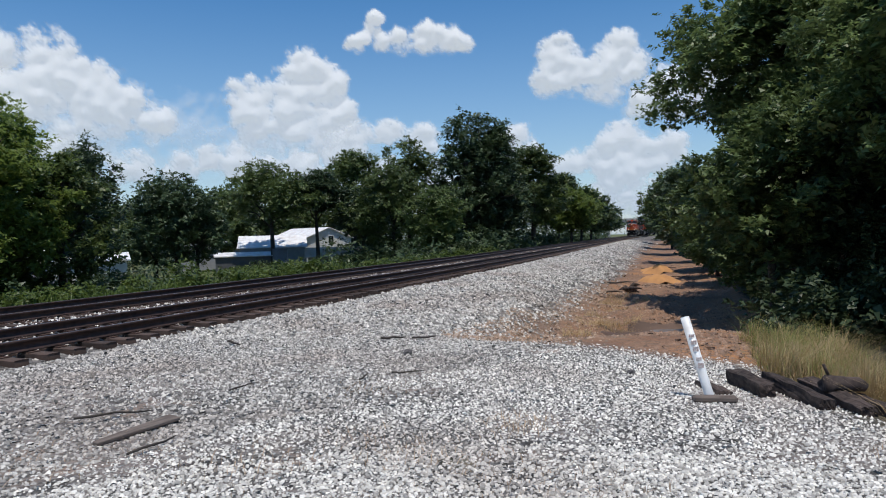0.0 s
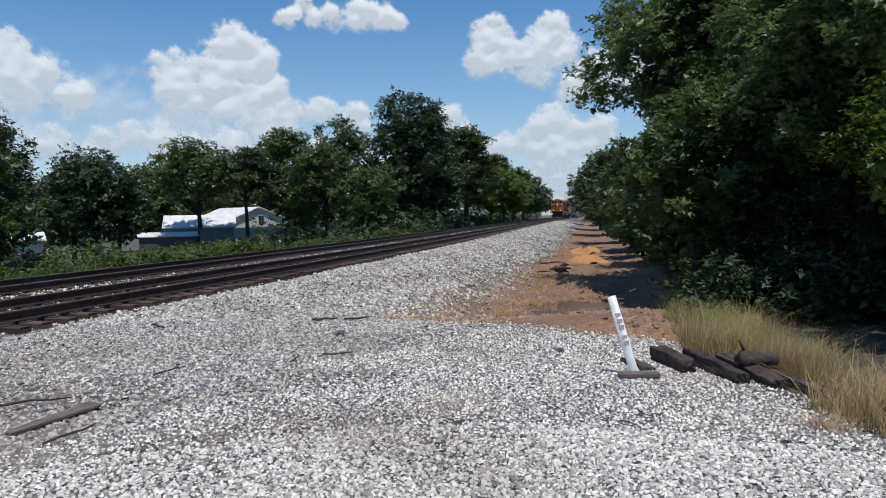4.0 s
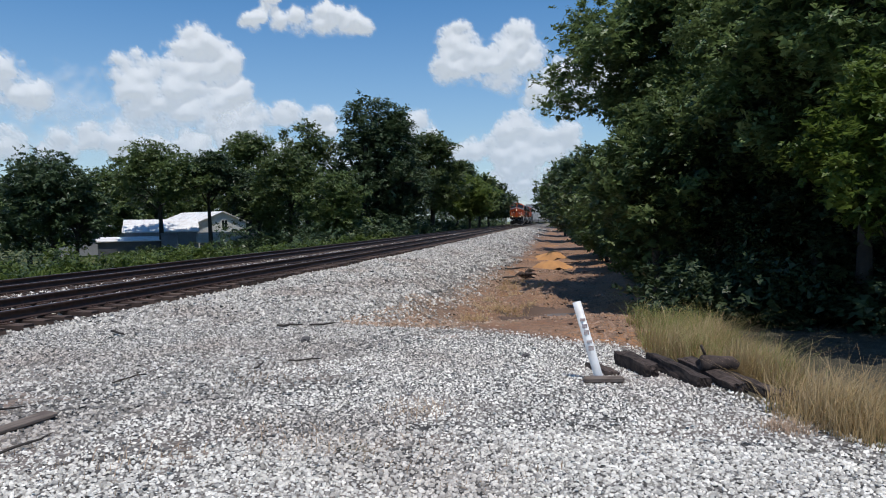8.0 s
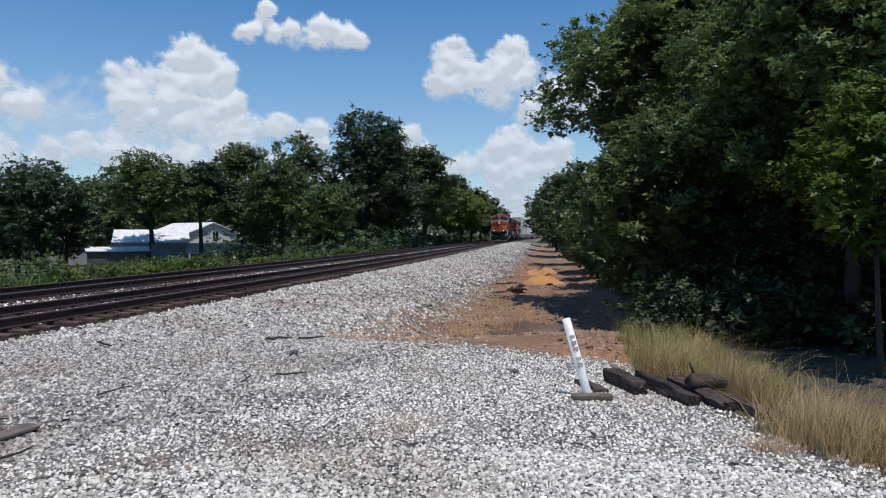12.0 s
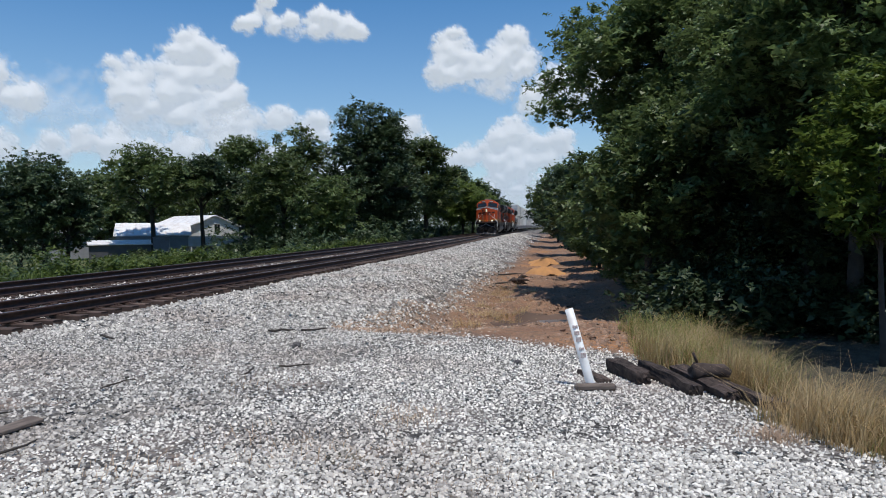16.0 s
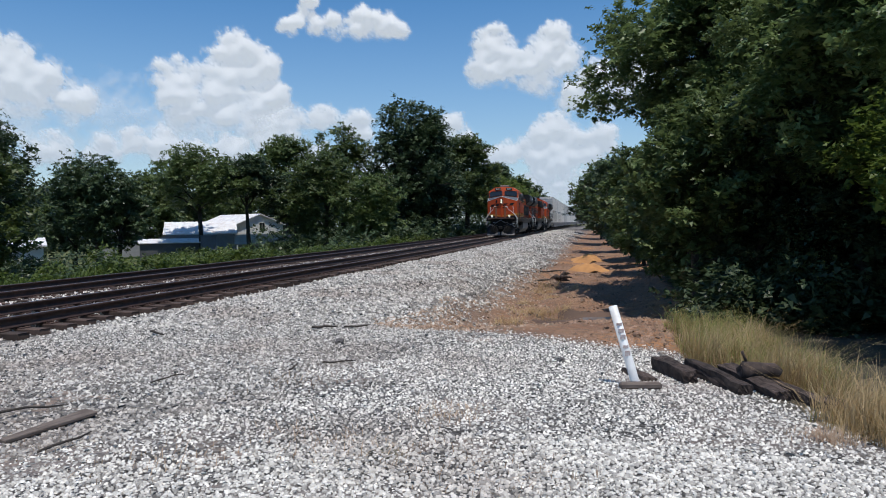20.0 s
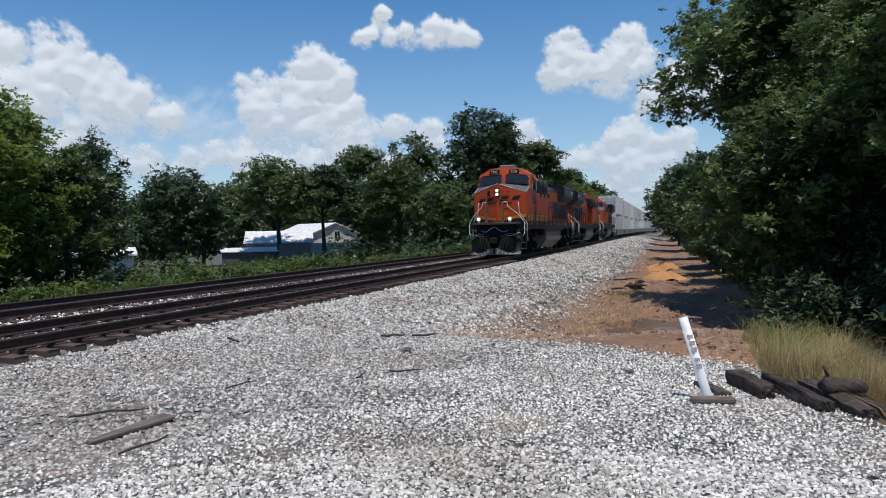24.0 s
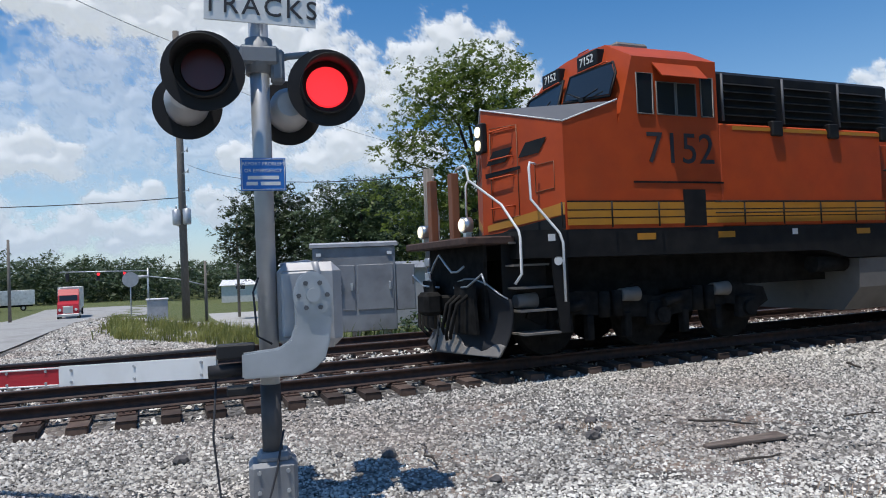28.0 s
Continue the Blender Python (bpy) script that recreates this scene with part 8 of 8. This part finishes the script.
# ---- the overpass behind the train ----
b = tagged(empty("overpass", pose(86.5, 318.0, land(86.5, 318.0), 0, 0, -16)), "concrete road overpass far down the line", "bridge")
bm = bmesh.new()
box(bm, -60, 60, -5, 5, 7.6, 9.0, 0.1)
part("deck", bm, M["concrete"], b)
for y in (-5, 5):
    bm = bmesh.new()
    box(bm, -60, 60, y - 0.2, y + 0.2, 9.004, 10.0)
    part("parapet", bm, M["concrete"], b)
for x in (-24, -10, 12, 26):
    bm = bmesh.new()
    box(bm, x - 0.6, x + 0.6, -4.5, 4.5, -1.0, 7.596)
    part("pier", bm, M["concrete"], b)

# ---- small things on the gravel ----
def marker_post(x, y):
    z = land(x, y)
    p = tagged(empty("marker_post", pose(x, y, z)), "leaning white plastic marker post with scuffed lettering", "post")
    top = Vector((-0.225, 0.06, 0.82))
    bm = bmesh.new()
    tube(bm, [(0, 0, -0.1), (0, 0, 0.0), top], [0.046, 0.046, 0.044], 16)
    part("pipe", bm, M["pvc"], p, smooth=True)
    for f, w in ((0.42, 0.05), (0.5, 0.03), (0.62, 0.05), (0.7, 0.04), (0.78, 0.03)):
        q = top * f
        bm = bmesh.new()
        for k in range(3):
            a = radians(-118 + k * 24)
            c = q + Vector((0.0465 * math.cos(a), 0.0465 * math.sin(a), 0))
            box(bm, c.x - 0.008, c.x + 0.008, c.y - 0.003, c.y + 0.003, c.z - w / 2, c.z + w / 2)
        o = part("text_bars", bm, M["scuff"], p, "faded lettering")
        o["kind"] = "stuff"
    bm = bmesh.new()
    box(bm, -0.2, 0.22, -0.17, -0.08, 0.0, 0.07, 0.02, m=Matrix.Rotation(radians(-8), 4, "Z"))
    part("foot_board", bm, M["plank"], p)
    return p


marker_post(2.63, 6.86)


def old_tie(x, y, turn, length, lift, roll=0.0, label="discarded dark timber sleeper half buried at the gravel edge"):
    bm = bmesh.new()
    box(bm, 0, length, -0.078, 0.078, -0.16, 0.035)
    rng = random.Random(int(x * 100))
    bmesh.ops.subdivide_edges(bm, edges=list(bm.edges), cuts=7, use_grid_fill=True)
    for v in bm.verts:
        n = noise.noise_vector(Vector((v.co.x * 7 + x * 9, v.co.y * 14, v.co.z * 14)))
        v.co += Vector((n.x * 0.014, n.y * 0.012, n.z * 0.014 - 0.03 * (v.co.x / length) ** 2)) + Vector((rng.uniform(-0.008, 0.008), rng.uniform(-0.005, 0.005), rng.uniform(-0.009, 0.006)))
    o = part("old_sleeper", bm, M["old_tie"])
    o.matrix_basis = pose(x, y, land(x, y) + lift, roll, -4, turn)
    return tagged(o, label, "sleeper", "discarded sleepers by the grass")


for x, y, turn, length, lift, roll in ((2.86, 7.05, 97, 0.5, 0.0, 8), (3.22, 6.9, 94, 0.72, 0.1, -4), (3.54, 6.38, 92, 1.1, 0.06, 8), (3.77, 6.15, 90, 1.1, 0.05, -10), (4.02, 5.9, 93, 0.9, 0.04, 5), (4.26, 5.7, 88, 0.6, 0.02, -9)):
    old_tie(x, y, turn, length, lift, roll)
bm = bmesh.new()
tube(bm, [(0, 0, 0), (0.03, 0.01, 0.0), (0.12, 0.02, 0.01), (0.22, 0.04, 0.0), (0.32, 0.06, 0.01), (0.4, 0.08, -0.02)], [0.06, 0.078, 0.07, 0.08, 0.068, 0.045], 14)
for v in bm.verts:
    v.co += noise.noise_vector(v.co * 16) * 0.03
tube(bm, [(0.05, 0, 0.1), (0.0, -0.02, 0.2)], 0.015, 5)
log = part("charred_log", bm, M["old_tie"])
log.matrix_basis = pose(3.66, 6.7, land(3.7, 6.7) + 0.17, 0, 2, -14)
tagged(log, "short charred black log lying on the old sleepers", "log")

bm = bmesh.new()
box(bm, -0.42, 0.42, -0.08, 0.08, 0, 0.035, 0.008)
for v in bm.verts:
    v.co.y = v.co.y * (1.0 if v.co.x > 0 else 0.45) + 0.03 * math.sin(v.co.x * 3)
    v.co.z += 0.02 * v.co.x
plank = part("loose_plank", bm, M["plank"])
plank.matrix_basis = pose(-2.74, 6.05, land(-2.74, 6.05) + 0.02, 3, 0, 60)
tagged(plank, "split weathered board lying on the gravel", "plank")


def stick(x, y, turn, length, r=0.012):
    r *= 0.75
    bm = bmesh.new()
    rng = random.Random(int((x * 31 + y * 17) * 10))
    tube(bm, [(length * (i / 4 - 0.5), rng.uniform(-0.04, 0.04) * length, r + rng.uniform(0, 0.05) * length) for i in range(5)], [r, r * 1.2, r, r * 0.9, r * 0.4], 6)
    o = part("stick", bm, M["bark"])
    o.matrix_basis = pose(x, y, land(x, y) + 0.02, 0, 0, turn)
    return tagged(o, "dry dark stick lying on the gravel", "stick", "sticks on the gravel")


for x, y, turn, length, r in ((-0.86, 11.37, 8, 0.42, 0.025), (-0.34, 11.4, 20, 0.45, 0.022), (-3.43, 11.15, -50, 0.5, 0.025), (-2.28, 7.76, 60, 0.45, 0.012), (-0.47, 8.43, 12, 0.4, 0.014), (-0.97, 8.16, 80, 0.35, 0.014), (-3.2, 6.6, 30, 0.7, 0.016), (-2.4, 5.55, 65, 0.5, 0.014), (-4.7, 3.9, 150, 0.8, 0.012), (12.6, 46.0, 10, 2.2, 0.05), (14.6, 47.0, 5, 2.4, 0.05), (12.4, 39.0, -8, 1.5, 0.04), (6.9, 29.0, 30, 1.6, 0.05), (8.2, 33.0, -20, 1.8, 0.05)):
    stick(x, y, turn, length, r)


def dark_rock(x, y, size):
    bm = bmesh.new()
    bmesh.ops.create_icosphere(bm, subdivisions=2, radius=size)
    rng = random.Random(int(x * 97 + y * 13))
    for v in bm.verts:
        v.co *= 0.8 + 0.45 * noise.noise(v.co * (2.2 / size) + Vector((x, y, 0))) + rng.uniform(0, 0.08)
        v.co.z *= 0.65
    o = part("dark_rock", bm, M["rock"])
    o.matrix_basis = pose(x, y, land(x, y) + size * 0.35, 0, 0, rng.uniform(0, 180))
    return tagged(o, "dark lump of rock lying among pale stones", "rock", "dark rocks on the gravel")


for x, y, s in ((-6.33, 2.26, 0.09), (-3.72, 3.79, 0.06), (-5.02, 3.7, 0.09), (-3.96, 5.42, 0.09), (-4.39, 5.98, 0.08), (-4.49, 5.56, 0.07), (-0.55, 9.9, 0.08), (-6.9, 3.0, 0.06), (-5.4, 3.4, 0.05), (2.2, 8.2, 0.06), (-4.1, 5.7, 0.06)):
    dark_rock(x, y, s)

# a torn-out root lying on the clay
bm = bmesh.new()
rng = random.Random(77)
for k in range(11):
    a, up = rng.uniform(0, 2 * math.pi), rng.uniform(-0.1, 0.45)
    out = rng.uniform(0.35, 0.75)
    tube(bm, [(0, 0, 0.12), (out * 0.5 * math.cos(a), out * 0.35 * math.sin(a), 0.14 + up * 0.6), (out * math.cos(a + 0.3), out * 0.6 * math.sin(a + 0.3), 0.08 + up * 0.7)], [0.12, 0.07, 0.02], 6)
root = part("torn_root", bm, M["old_tie"])
root.matrix_basis = pose(7.8, 29.1, land(7.8, 29.1))
tagged(root, "dark torn-out root lying on the clay bank", "root")

# a pale sack lying in the weeds by the far track
bm = bmesh.new()
bmesh.ops.create_icosphere(bm, subdivisions=3, radius=0.32)
for v in bm.verts:
    v.co *= 0.85 + 0.5 * noise.noise(v.co * 4)
    v.co.z = max(v.co.z * 0.6, -0.12)
sack = part("plastic_sack", bm, M["white"], smooth=True)
sack.matrix_basis = pose(-11.2, 24.2, land(-11.2, 24.2) + 0.1)
tagged(sack, "crumpled white plastic sack lying in the weeds", "sack")


def motions():
    for ob, lead, tail, turned in TRAIN:
        walk(ob, [(t, ride(front_at(t), lead, tail, turned)) for t in BEATS])
    # the wheels roll; each set turns about its own axle
    beats = [i / 15 for i in range(421)]
    for thing, _, _, turned in TRAIN:
        r = WHEEL if thing.name.startswith("locomotive") else 0.42
        for ob in thing.children:
            if ob.name.startswith("wheelset"):
                at, way = Vector(ob.location), 1 if turned else -1
                walk(ob, [(t, Matrix.Translation(at) @ Matrix.Rotation(way * (front_at(t) - 212.0) / r, 4, "Y")) for t in beats])


motions()
